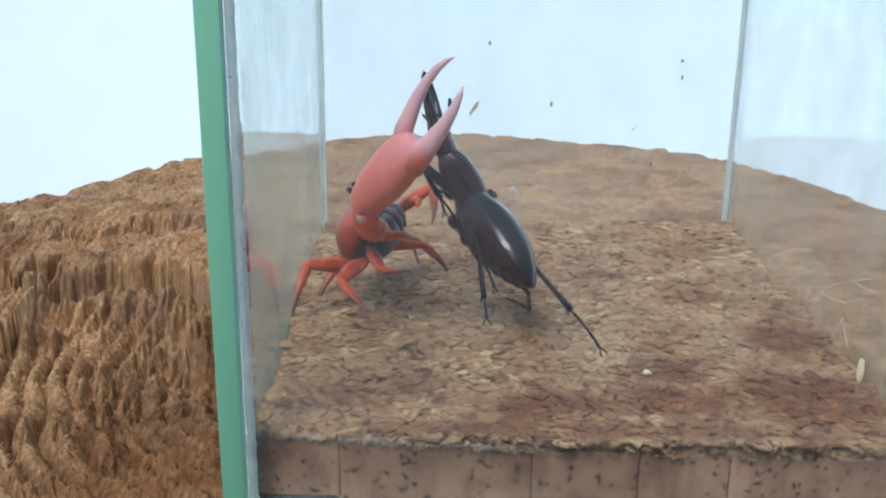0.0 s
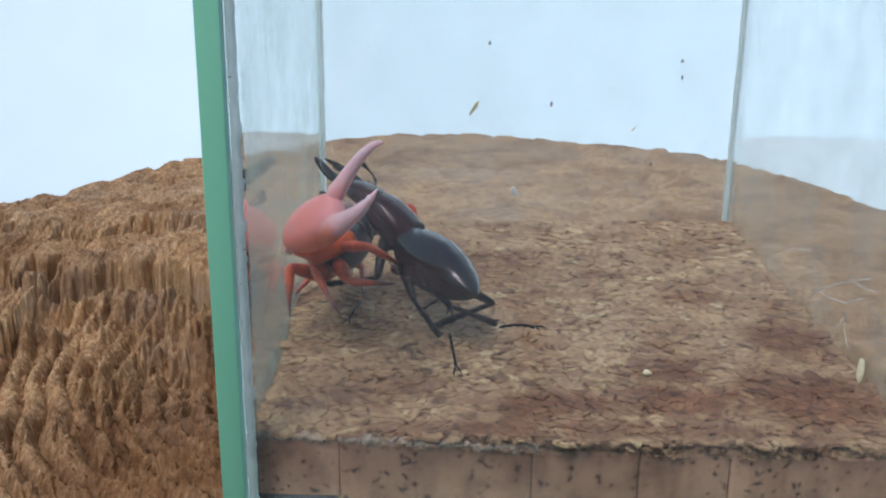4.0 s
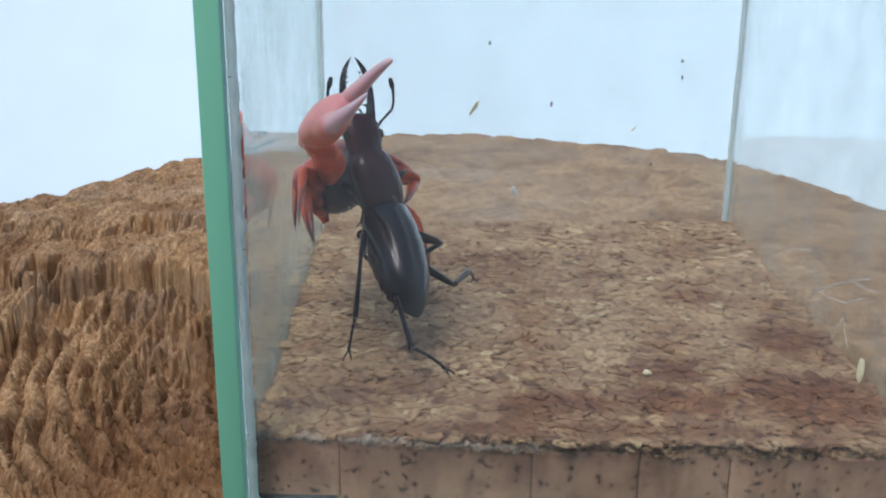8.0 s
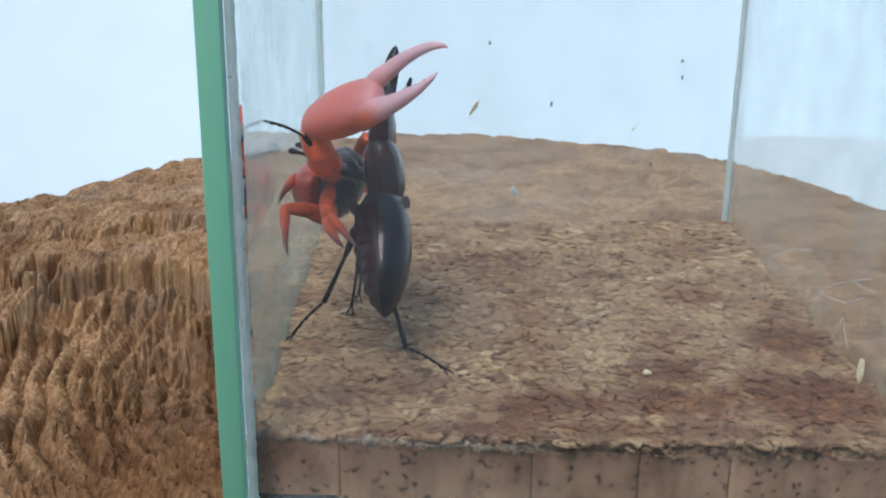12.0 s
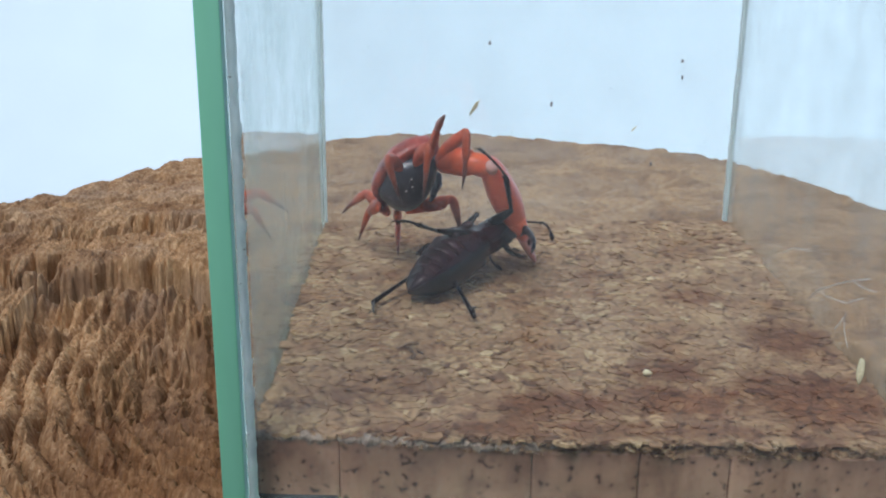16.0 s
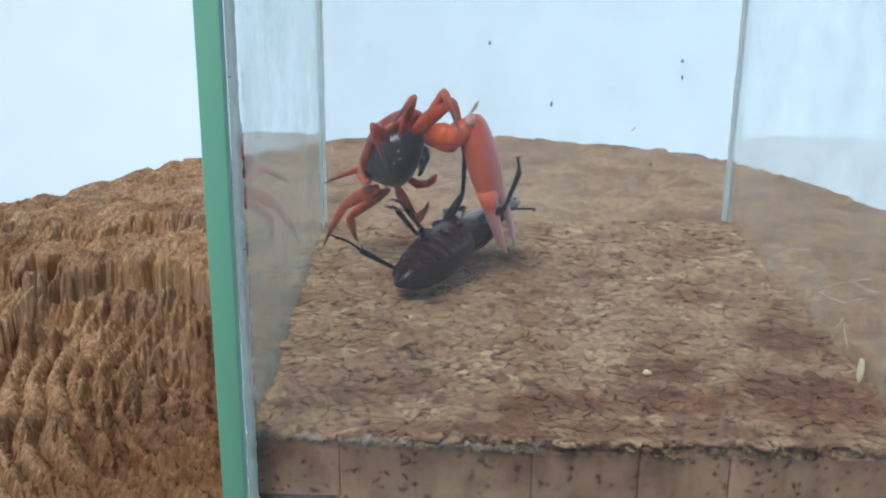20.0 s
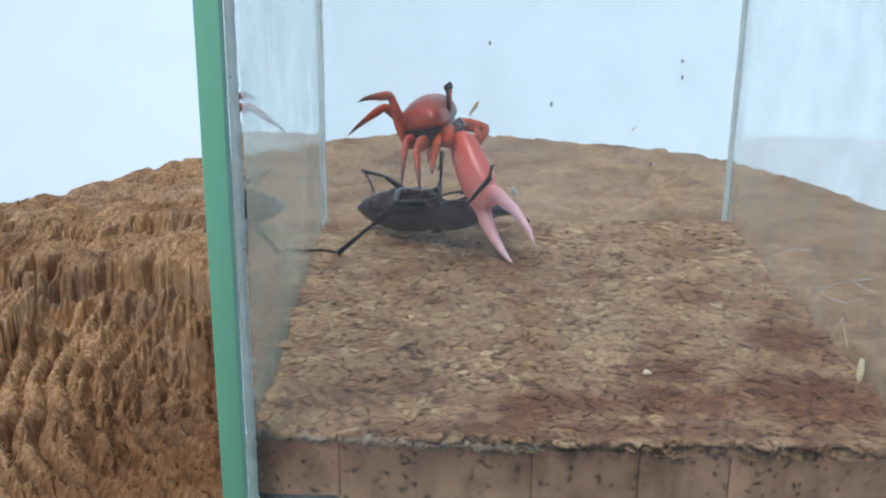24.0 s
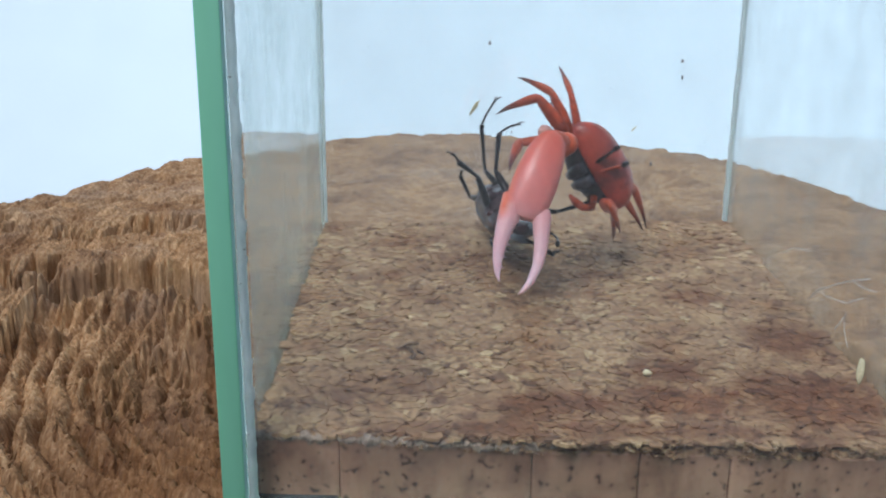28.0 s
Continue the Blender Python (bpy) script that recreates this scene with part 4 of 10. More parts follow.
def build_crab():
    S = 1.09
    crab = tagged(new("fiddler_crab"), "orange-red fiddler crab with one huge pink claw and a blackish front", "crab")
    dome = smooth_sections([(-6.6, 3.6, 0.3, 0.9, 0.9), (-5.2, 5.6, 0.5, 2.3, 1.3), (-2.5, 7.6, 0.7, 3.7, 1.6), (1.0, 9.3, 0.8, 4.3, 1.7), (4.0, 10.1, 0.8, 3.9, 1.6), (5.8, 9.8, 0.7, 3.0, 1.5), (6.7, 8.0, 0.6, 1.7, 1.2), (7.0, 5.5, 0.5, 0.9, 0.8)], 18)
    part("carapace", body_loft([[s[0] * 0.94, s[1] * S, s[2] * S, s[3] * 1.34, s[4] * S] for s in dome], 34, 0.82), RED_SHELL, crab, "smooth red domed back shell")
    under = smooth_sections([(-6.2, 3.2, -0.8, 1.2, 1.6), (-4.5, 5.4, -1.0, 1.6, 3.2), (-1.0, 7.6, -1.2, 1.8, 4.6), (3.0, 8.6, -1.2, 1.8, 4.8), (5.4, 8.3, -1.1, 1.6, 3.8), (6.6, 6.4, -0.9, 1.4, 2.4)], 14)
    part("underbody", body_loft([[s[0] * 0.88, s[1] * 0.99, s[2], s[3], s[4] * 1.16] for s in under], 30, 0.95), DARK_CRAB, crab, "blue-black underside and face")
    bm = bmesh.new()
    S = 0.98
    rng = random.Random(8)
    for k in range(20):
        a = rng.uniform(-1, 1)
        x = rng.uniform(-4.5, 5)
        y = math.copysign(rng.uniform(0.6, 7.9), a)
        ball((x * 0.85, y * S, -1.2 - 5.25 * math.sqrt(max(0.02, 1 - (y / 8.8) ** 2)) * 0.95), rng.uniform(0.08, 0.24), bm, 6, (1.7, 1, 0.7))
    part("pale_marks", bm, PALE_MARK, crab, "small pale flecks on the underside")
    # mouth plates
    for s in (1, -1):
        bm = tube([(7.6, s * 1.6, -0.7), (8.1, s * 1.7, -2.4), (7.2, s * 1.5, -4.6), (5.6, s * 1.2, -6.1)], [1.2, 1.5, 1.3, 0.85], 10, 0.5, side=Vector((0, 1, 0)))
        part("mouth_plate", bm, DARK_CRAB, crab)
    # eyestalks
    for s in (1, -1):
        bm = tube([(6.2, s * 1.2, 1.6), (6.7, s * 1.5, 4.0), (7.0, s * 1.7, 5.4), (7.2, s * 1.9, 6.6)], [0.5, 0.38, 0.34, 0.4], 8)
        stalk = part("eyestalk", bm, LEG_ORANGE if s > 0 else EYE_DARK, crab, "thin upright eyestalk")
        part("eye", ball((7.25, s * 2.0, 7.4), 0.66, squash=(1.0, 0.95, 1.6)), EYE_DARK, stalk, "dark oval eye")
    # little claw folded under the mouth on the other side
    bm = tube([(5.8, 5.6, -3.2), (8.6, 7.0, -4.0), (10.6, 5.8, -5.0)], [1.1, 1.2, 0.9], 8, 0.8)
    small = part("small_claw", bm, LEG_ORANGE, crab, "small orange feeding claw")
    bm = tube([(10.6, 5.8, -5.0), (11.0, 4.0, -5.6), (10.6, 2.0, -6.2)], [0.9, 1.0, 0.3], 8, 0.7)
    part("pincer", bm, LEG_ORANGE, small)
    # walking legs: broad flat thigh, then shank ending in a pointed tip; each along its own x axis
    u_bm = tube([(-0.6, 0, 0), (0.8, 0, 0), (3.0, 0, 0.15), (6.0, 0, 0.25), (9.0, 0, 0.1), (MERUS, 0, 0), (MERUS + 0.5, 0, 0)], [0.9, 1.25, 1.75, 1.75, 1.4, 1.1, 0.6], 12, 0.6)
    l_bm = tube([(-0.7, 0, 0), (0.4, 0, 0.15), (2.2, 0, 0.2), (4.6, 0, 0.1), (6.6, 0, 0), (7.4, 0, -0.05), (9.5, 0, -0.25), (SHANK, 0, -0.9)], [0.6, 1.05, 1.15, 0.95, 0.72, 0.66, 0.48, 0.06], 10, 0.7)
    for x in (2.0, 3.4, 4.8, 6.0):
        spine(l_bm, (x, 0, -0.8), (0.4, 0, -1), 0.7, 0.12)
    meshes = []
    for nm, bm in (("merus", u_bm), ("shank", l_bm)):
        me = bpy.data.meshes.new(nm)
        bm.normal_update()
        bm.to_mesh(me)
        bm.free()
        me.materials.append(LEG_ORANGE if nm == "merus" else SHANK_RED)
        me.shade_smooth()
        meshes.append(me)
    legs = {}
    for code in ("R1", "R2", "R3", "R4", "L1", "L2", "L3", "L4"):
        up = new("merus", meshes[0])
        up.parent = crab
        low = new("shank", meshes[1])
        low.parent = up
        legs[code] = (up, low)
    # the great claw: arm, wrist, palm with its fixed finger, and the moving finger
    arm = part("arm", tube([(-0.8, 0, 0), (1.0, 0, 0), (4.0, 0, 0.2), (7.5, 0, 0.3), (ARM, 0, 0), (ARM + 0.7, 0, 0)], [1.6, 2.3, 2.9, 3.4, 3.0, 1.6], 14, 0.8), ARM_ORANGE, crab, "stout orange arm of the great claw")
    wrist = part("wrist", tube([(-1.2, 0, 0), (0.3, 0, 0.2), (2.4, 0, 0.4), (4.2, 0, 0.3), (5.4, 0, 0)], [1.8, 2.6, 2.8, 2.6, 1.7], 14, 0.85), ARM_ORANGE, crab, "knobbly orange wrist")
    sec = smooth_sections([(-2.4, 0.9, 0.8, 1.2, 1.3), (-1.6, 1.7, 0.9, 2.5, 2.0), (0.4, 2.4, 0.8, 3.8, 3.1), (4.0, 2.9, 0.5, 4.7, 4.0), (8.0, 3.3, 0.3, 4.9, 4.6), (12.0, 3.3, 0.1, 5.0, 4.9), (16.0, 2.8, -0.2, 4.8, 4.7), (19.0, 2.1, -0.6, 4.3, 4.0), (20.4, 1.4, -1.0, 2.9, 2.9)], 24)
    bm = body_loft(sec, 28, 0.85)
    palm = part("palm", bm, CLAW_PALM, crab, "swollen pink-red palm of the great claw")
    part("joint_membrane", tube([(-3.2, 0, -0.6), (-2.2, 0, -0.5), (-1.0, 0, -0.3)], [1.1, 1.6, 1.5], 14, 0.8), MEMBRANE, palm, "pale skin of the claw joint")
    bm = tube([(16.0, 0, -2.5), (20.0, 0, -3.0), (24.0, 0, -3.3), (28.0, 0, -3.3), (32.0, 0, -2.9), (35.0, 0, -2.2), (36.6, 0, -1.5)], [2.9, 2.3, 1.75, 1.35, 0.95, 0.52, 0.12], 12, 0.8)
    for x, l in ((21.5, 0.6), (23.0, 0.5), (24.5, 0.7), (26.0, 0.5), (27.5, 0.9), (29.0, 0.5), (30.5, 0.5), (33.0, 0.6)):
        z = float(np.interp(x, [17, 20, 24, 28, 32, 35], [0.0, -0.85, -1.6, -1.9, -1.9, -1.65]))
        spine(bm, (x, 0, z - 0.25), (0.2, 0, 1), l + 0.25, 0.45)
    part("fixed_finger", bm, CLAW_PALM, palm, "pale pink toothed fixed finger")
    bm = tube([(-1.2, 0, 0), (0.5, 0, 0.2), (3.5, 0, 0.6), (8.0, 0, 1.1), (12.0, 0, 1.0), (16.0, 0, 0.2), (18.6, 0, -1.0), (19.9, 0, -2.0)], [1.7, 2.0, 1.7, 1.35, 1.05, 0.78, 0.46, 0.1], 12, 0.75)
    for x, l in ((3.5, 0.5), (6.0, 0.6), (9.0, 0.8), (11.0, 0.4), (13.5, 0.5)):
        z = float(np.interp(x, [0, 3.5, 8, 12, 16], [-1.6, -0.75, 0.2, 0.4, -0.2]))
        spine(bm, (x, 0, z + 0.25), (0.1, 0, -1), l + 0.25, 0.4)
    finger = part("moving_finger", bm, CLAW_TIP, palm, "pale pink curved moving finger")
    for ob in (palm, *palm.children):
        ob.data.transform(Matrix.Diagonal((0.9, 1.05, 0.98 if ob is palm else 1.05, 1)))
    return crab, legs, arm, wrist, palm, finger


beetle, thorax, head, beetle_legs = build_beetle()
crab, crab_legs, arm, wrist, palm, finger = build_crab()


# places of small debris (mm on the glass, metres on the floor)
SPECKS = [(13.67, 46.84, 0.8, 1.0, 0), (63.24, 42.48, 0.7, 1.0, 0), (63.58, 38.25, 0.7, 1.1, 0), (29.94, 31.21, 0.7, 1.5, 10), (-17.03, 45.69, 0.5, 0.5, 0), (45.2, 35.39, 0.5, 0.5, 0), (56.98, 15.39, 0.5, 1.2, 0), (51.64, 48.89, 0.5, 0.5, 0), (70.86, 21.23, 0.5, 0.6, 0), (-10.38, 20.36, 0.5, 0.5, 0), (19.86, 23.87, 0.5, 0.4, 0), (78.63, 41.82, 0.9, 1.8, 20), (79.7, 38.46, 0.7, 0.8, 0), (78.59, 34.77, 0.6, 1.2, 10), (78.55, 32.09, 0.6, 1.0, 0), (78.24, 11.98, 0.7, 0.8, 0)]
FLAKE_AT = (0.01011, 0.03041)
FLAKE2_AT = (0.05181, 0.02483)
RESIDUE_AT = (0.02112, 0.00779)
SCRAP_AT = (0.03924, 0.1822)
STICK_AT = (0.07719, 0.17952)
DARK_AT = (-0.00371, 0.1916)
STRANDS = [[(214.97, 2.54), (209.29, 6.87), (202.13, 10.53), (194.12, 14.43), (186.54, 17.44)], [(194.84, 7.99), (194.9, 5.6), (193.7, 3.14), (191.54, 1.46)], [(194.12, 14.43), (188.48, 15.04), (183.35, 16.21)], [(195.28, 6.63), (199.05, 2.08)], [(234.38, 6.11), (227.33, 9.7), (216.83, 12.7)], [(209.41, 7.2), (205.77, 6.72), (195.32, 9.33), (187.88, 13.37)]]


# ---- small things on the glass and the floor ----
def lump(name, size, mat, m, label, category, seed=0, group=""):
    """A small flattened irregular scrap; size in mm."""
    rng = random.Random(seed)
    bm = bmesh.new()
    bmesh.ops.create_icosphere(bm, subdivisions=2, radius=1.0)
    for v in bm.verts:
        k = 1 + 0.35 * noise.noise(v.co * 1.6 + Vector((seed, 0, 0)))
        v.co = Vector((v.co.x * size[0] * k, v.co.y * size[1] * k, v.co.z * size[2] * k)) * (0.5 * MM)
    ob = put(name, bm, mat, smooth=True)
    ob.matrix_basis = m
    return tagged(ob, label, category, group)


def back(x, z):
    return (x, FL.y * 0 + BL.y + (BR.y - BL.y) * (x - BL.x) / (BR.x - BL.x) - 0.00005, z)


for k, (x, z, w, h, turn) in enumerate(SPECKS):
    px, py, pz = back(x * MM, z * MM)
    lump("dirt_speck", (w, 0.25, h), SPECK, pose(px, py, pz, 0, turn, 0), "tiny dark speck stuck on the back glass", "dirt speck", k, "specks on the glass")
px, py, pz = back(*FLAKE_AT)
lump("wood_flake", (1.1, 0.3, 4.2), FLAKE, pose(px, py - 0.0003, pz, 0, 33, 0), "thin pale wood flake stuck on the back glass", "wood flake", 31)
px, py, pz = back(*FLAKE2_AT)
lump("wood_flake", (0.5, 0.25, 2.0), FLAKE, pose(px, py - 0.0002, pz, 0, 42, 0), "thin pale wood flake stuck on the back glass", "wood flake", 32)
px, py, pz = back(*RESIDUE_AT)
lump("white_residue", (1.3, 0.2, 3.0), WHITE, pose(px, py - 0.0002, pz, 0, -28, 0), "smudge of white residue on the back glass", "residue", 33)
lump("wood_scrap", (1.9, 1.5, 1.0), FLAKE, pose(SCRAP_AT[0], SCRAP_AT[1], 0.0005, 8, 5, 20), "small whitish wood crumb on the floor", "wood crumb", 34)
lump("wood_stick", (1.4, 1.2, 5.0), FLAKE, pose(STICK_AT[0], STICK_AT[1], 0.0024, -4, 3, 0), "short pale wood stick leaning by the side glass", "wood stick", 35)
for k, (dx, dy, w, h, turn) in enumerate(((-0.6, 0.4, 3.4, 0.9, 100), (-0.4, 3.0, 3.0, 0.8, 15), (-1.6, 2.4, 1.8, 0.7, 60), (0.0, -2.6, 3.2, 0.9, 80), (1.2, -0.8, 2.2, 0.7, -50))):
    lump("bark_scrap", (w, h, 0.6), BARK, pose(DARK_AT[0] + dx * MM, DARK_AT[1] + dy * MM, 0.0004, 0, 0, turn), "dark brown bark scrap lying on the chips", "bark scrap", 40 + k, "bark scraps")


# whitish scratches of the side pane, built as thin tubes lying on it
def silk(points, r, name="silk_strand"):
    bm = tube([(x / MM, y / MM, z / MM) for x, y, z in points], [r] * len(points), 5)
    return tagged(put(name, bm, WHITE, smooth=True), "thin whitish scratch on the side glass, built as a strand", "silk strand", "strands on the glass")


def on_right(y, z):
    s = (y - FR.y) / (BR.y - FR.y)
    return (FR.x + (BR.x - FR.x) * s - 0.0003, y, z)


for pts in STRANDS:
    silk([on_right(y * MM, z * MM) for y, z in pts], 0.055)


# ---- what moves ----
def mm(t, x, y, z, rx, ry, rz):
    """A row for walk(): seconds, millimetres and degrees."""
    return (t, pose(x * MM, y * MM, z * MM, rx, ry, rz))


def motions():
    """The two animals wrestle; every limb keeps its length and turns on its joint."""
    walk(beetle, [mm(*r) for r in (
        (0, 8.1, 212, 23.98, 44.8, -25.6, 121), (1, 7.02, 212, 20.37, 40.3, -17.1, 117.2), (1.5, 14.62, 214, 21.65, 13.6, -14.5, 120.8),
        (2, 10, 214, 19.78, 10.9, -5, 121.8), (3, -2.78, 212, 16.02, 1.2, -14.5, 132.4), (3.5, -3.92, 211, 15.12, 9.7, -5.7, 121),
        (5.5, -8.93, 207, 21.74, 34.6, -24.4, 123.4), (6, -9.97, 205, 20.59, 32, -25, 121.9), (7, -9.02, 204, 22.31, 11.9, -31, 113),
        (8, -9.67, 204, 24.97, 13.3, -37.8, 111.1), (9, -9.34, 204, 24.97, 14.4, -33.3, 110.8), (10, -9.67, 204, 24.97, 63.1, -30.1, 105.2),
        (11, -10.79, 204, 24.38, 61.3, -27.7, 107.1), (12, -9.22, 204, 26.69, 73.2, -46.3, 93.6), (14.2, -9.22, 204, 26.69, 73.2, -46.3, 93.6),
        (15, -10.77, 204, 26.68, 65.9, -37.4, 100.2), (15.6, -11.47, 204, 34.05, 66.7, -68.9, 98.5), (15.77, -11.47, 204, 34.05, 66.7, -68.9, 98.5),
        (15.88, -0.84, 219, 20.71, 127, -44.4, 55.1), (16, 9.8, 234, 7.36, 150.9, -11.5, 52.7), (17, 10.4, 233, 7.7, 147.1, -11.8, 53.4),
        (18, 9.77, 233, 7.02, 148.5, -10.6, 55.4), (19, 13.04, 234, 6.31, 152.8, -2.8, 58.5), (20, 5.98, 236, 7.62, 167, -9.5, 55.9),
        (21, 0.41, 254, 4.58, 167.4, -3.4, 41.7), (21.5, 0.84, 256, 3.95, 167.5, -1.1, 39.6), (22, 0.49, 256.5, 3.79, 170.6, -8.4, 4.3),
        (22.5, 0.14, 257, 3.63, 177.4, -12.4, -31.9), (23.5, -0.57, 257, 3.63, 176.4, -5, -36.3), (23.8, 1.51, 258, 7.3, 173.5, -6, -29.1),
        (24, 1.51, 258, 7.3, 173.5, -6, -29.1), (25, 1.5, 258, 8.47, 173.2, -8.7, -32.2), (26, 1.78, 258, 7.6, 173, -11.5, -31.5),
        (26.3, 1.78, 258, 7.6, 173, -11.5, -31.5), (26.5, -3.32, 252, 6.62, -179, 0.5, -60.3), (27, 4.23, 252, 7.7, 177.4, -4, -63.4),
        (28, 16.47, 250, 8.43, -177, -2.7, -85.7),
    )])
    walk(thorax, [mm(*r) for r in (
        (0, 0, 0, 0, 0.1, -9.7, 39.8), (1, 0, 0, 0, -4, -20.6, 46.9), (1.5, 0, 0, 0, -0.3, -9.1, 10.9), (2, 0, 0, 0, -0, -4.5, 6.5), (3, 0, 0, 0, 0.1, -8, -1.8),
        (3.5, 0, 0, 0, -2.9, -25.3, 15.2), (5.5, 0, 0, 0, -3.6, -15.7, 39.9), (6, 0, 0, 0, -4.2, -17.7, 39.4), (7, 0, 0, 0, -4.5, -11.1, 23),
        (8, 0, 0, 0, -4.8, -22.1, 19), (9, 0, 0, 0, -9.3, -26.2, 32.8), (10, 0, 0, 0, -13.2, -11.7, 43.9), (11, 0, 0, 0, -11.1, -7.3, 46.4),
        (12, 0, 0, 0, -0.3, -0.2, 22.4), (14.2, 0, 0, 0, -0.3, -0.2, 22.4), (15, 0, 0, 0, -4.4, -6.3, 32.7), (15.6, 0, 0, 0, 0.5, -1.3, 10.2),
        (15.77, 0, 0, 0, 0.5, -1.3, 10.2), (16, 0, 0, 0, 0, 2.5, 1.5), (17, 0, 0, 0, 0, 5, 3.9), (18, 0, 0, 0, -0, -8.8, 0.8), (19, 0, 0, 0, 0.9, 22.2, 13.1),
        (20, 0, 0, 0, -0.2, 4.4, 3.1), (21, 0, 0, 0, -0, 0.2, 1.5), (21.5, 0, 0, 0, -0.1, 9.1, -5.1), (22.5, 0, 0, 0, -0.8, 4.2, 14.4), (23.5, 0, 0, 0, 0.4, -1.4, 11.3),
        (23.8, 0, 0, 0, 1.3, 7.2, 18.1), (24, 0, 0, 0, 1.3, 7.2, 18.1), (25, 0, 0, 0, 1.4, 4.1, 17.6), (26, 0, 0, 0, 0.5, 4.2, 16.6), (26.3, 0, 0, 0, 0.5, 4.2, 16.6),
        (26.5, 0, 0, 0, -0.1, 5, -3.6), (27, 0, 0, 0, -0, 6.7, -0.9), (28, 0, 0, 0, -0.4, 6, -4.7),
    )])
    walk(head, [mm(*r) for r in (
        (0, 8.47, 7.07, 1.89, 0, -17.3, 13.7), (1, 7.16, 7.66, 3.95, -1, -10.4, 11.4), (1.5, 10.86, 2.09, 1.78, -0.1, 13.4, 2.5),
        (2, 11.09, 1.27, 0.88, -0.2, -0.5, 22.1), (3, 11.09, -0.34, 1.56, 0, -2.7, -0.6), (3.5, 9.77, 2.65, 4.78, -2.2, -2.1, 12),
        (5.5, 8.27, 6.92, 3.03, -1.3, -13.7, 14.1), (6, 8.24, 6.77, 3.41, -1.1, -16.6, 9.2), (7, 10.12, 4.29, 2.16, -2.7, -24.1, 13.5),
        (8, 9.81, 3.37, 4.22, -1.7, -23.4, 6.7), (9, 8.45, 5.44, 4.95, -3.4, -16.4, 11.6), (10, 7.9, 7.61, 2.27, -14.4, -17.4, 48.7),
        (11, 7.66, 8.05, 1.42, -5.5, -5.7, 21.1), (12, 10.35, 4.27, 0.05, -0.3, -12, 19.4), (14.2, 10.35, 4.27, 0.05, -0.3, -12, 19.4),
        (15, 9.37, 6.01, 1.24, -3.1, -9.9, 21.7), (15.6, 11.02, 1.98, 0.26, -0.5, -8, -9.4), (15.77, 11.02, 1.98, 0.26, -0.5, -8, -9.4),
        (15.85, 11.08, 1.42, 0.01, 2.2, -9.4, 37.8), (15.92, 11.13, 0.86, -0.23, 3, -12.4, 85.2), (16, 11.19, 0.29, -0.48, 1.3, -14.9, 133.2),
        (17, 11.13, 0.75, -0.97, 0.6, -6.4, 130.3), (18, 11.07, 0.16, 1.71, -0.9, -4.8, 127.9), (18.33, 10.75, 0.89, -0.27, 4.9, 0.4, 79.2),
        (18.67, 10.42, 1.61, -2.25, 4.8, 8.2, 30.6), (19, 10.1, 2.34, -4.23, -1.3, 13.2, -19), (20, 11.15, 0.61, -0.86, 0.9, -3.3, -13.3),
        (21, 11.2, 0.29, -0.05, 0.2, 0.8, -8.1), (21.5, 11.01, -0.98, -1.78, -0.2, 3.3, -11.1), (22.5, 10.82, 2.78, -0.82, -1.5, 15.4, 25.3),
        (23.5, 10.98, 2.19, 0.26, 0.9, 20.9, 25.4), (23.65, 10.77, 2.82, -0.57, -7.8, 10.2, -29), (23.8, 10.56, 3.45, -1.4, -4.2, -3, -80.8),
        (24, 10.56, 3.45, -1.4, -4.2, -3, -80.8), (25, 10.65, 3.38, -0.8, -4.5, -5.4, -84.6), (26, 10.7, 3.2, -0.82, -1.7, -6.1, -84.3),
        (26.3, 10.7, 3.2, -0.82, -1.7, -6.1, -84.3), (26.4, 10.92, 1.25, -0.89, -8.5, 12.4, -41), (26.5, 11.14, -0.7, -0.97, 0.3, 30.3, 5.9),
        (27, 11.12, -0.17, -1.31, 0.3, 14.8, 7.6), (28, 11.1, -0.91, -1.17, -0.4, 9, -4.6),
    )])
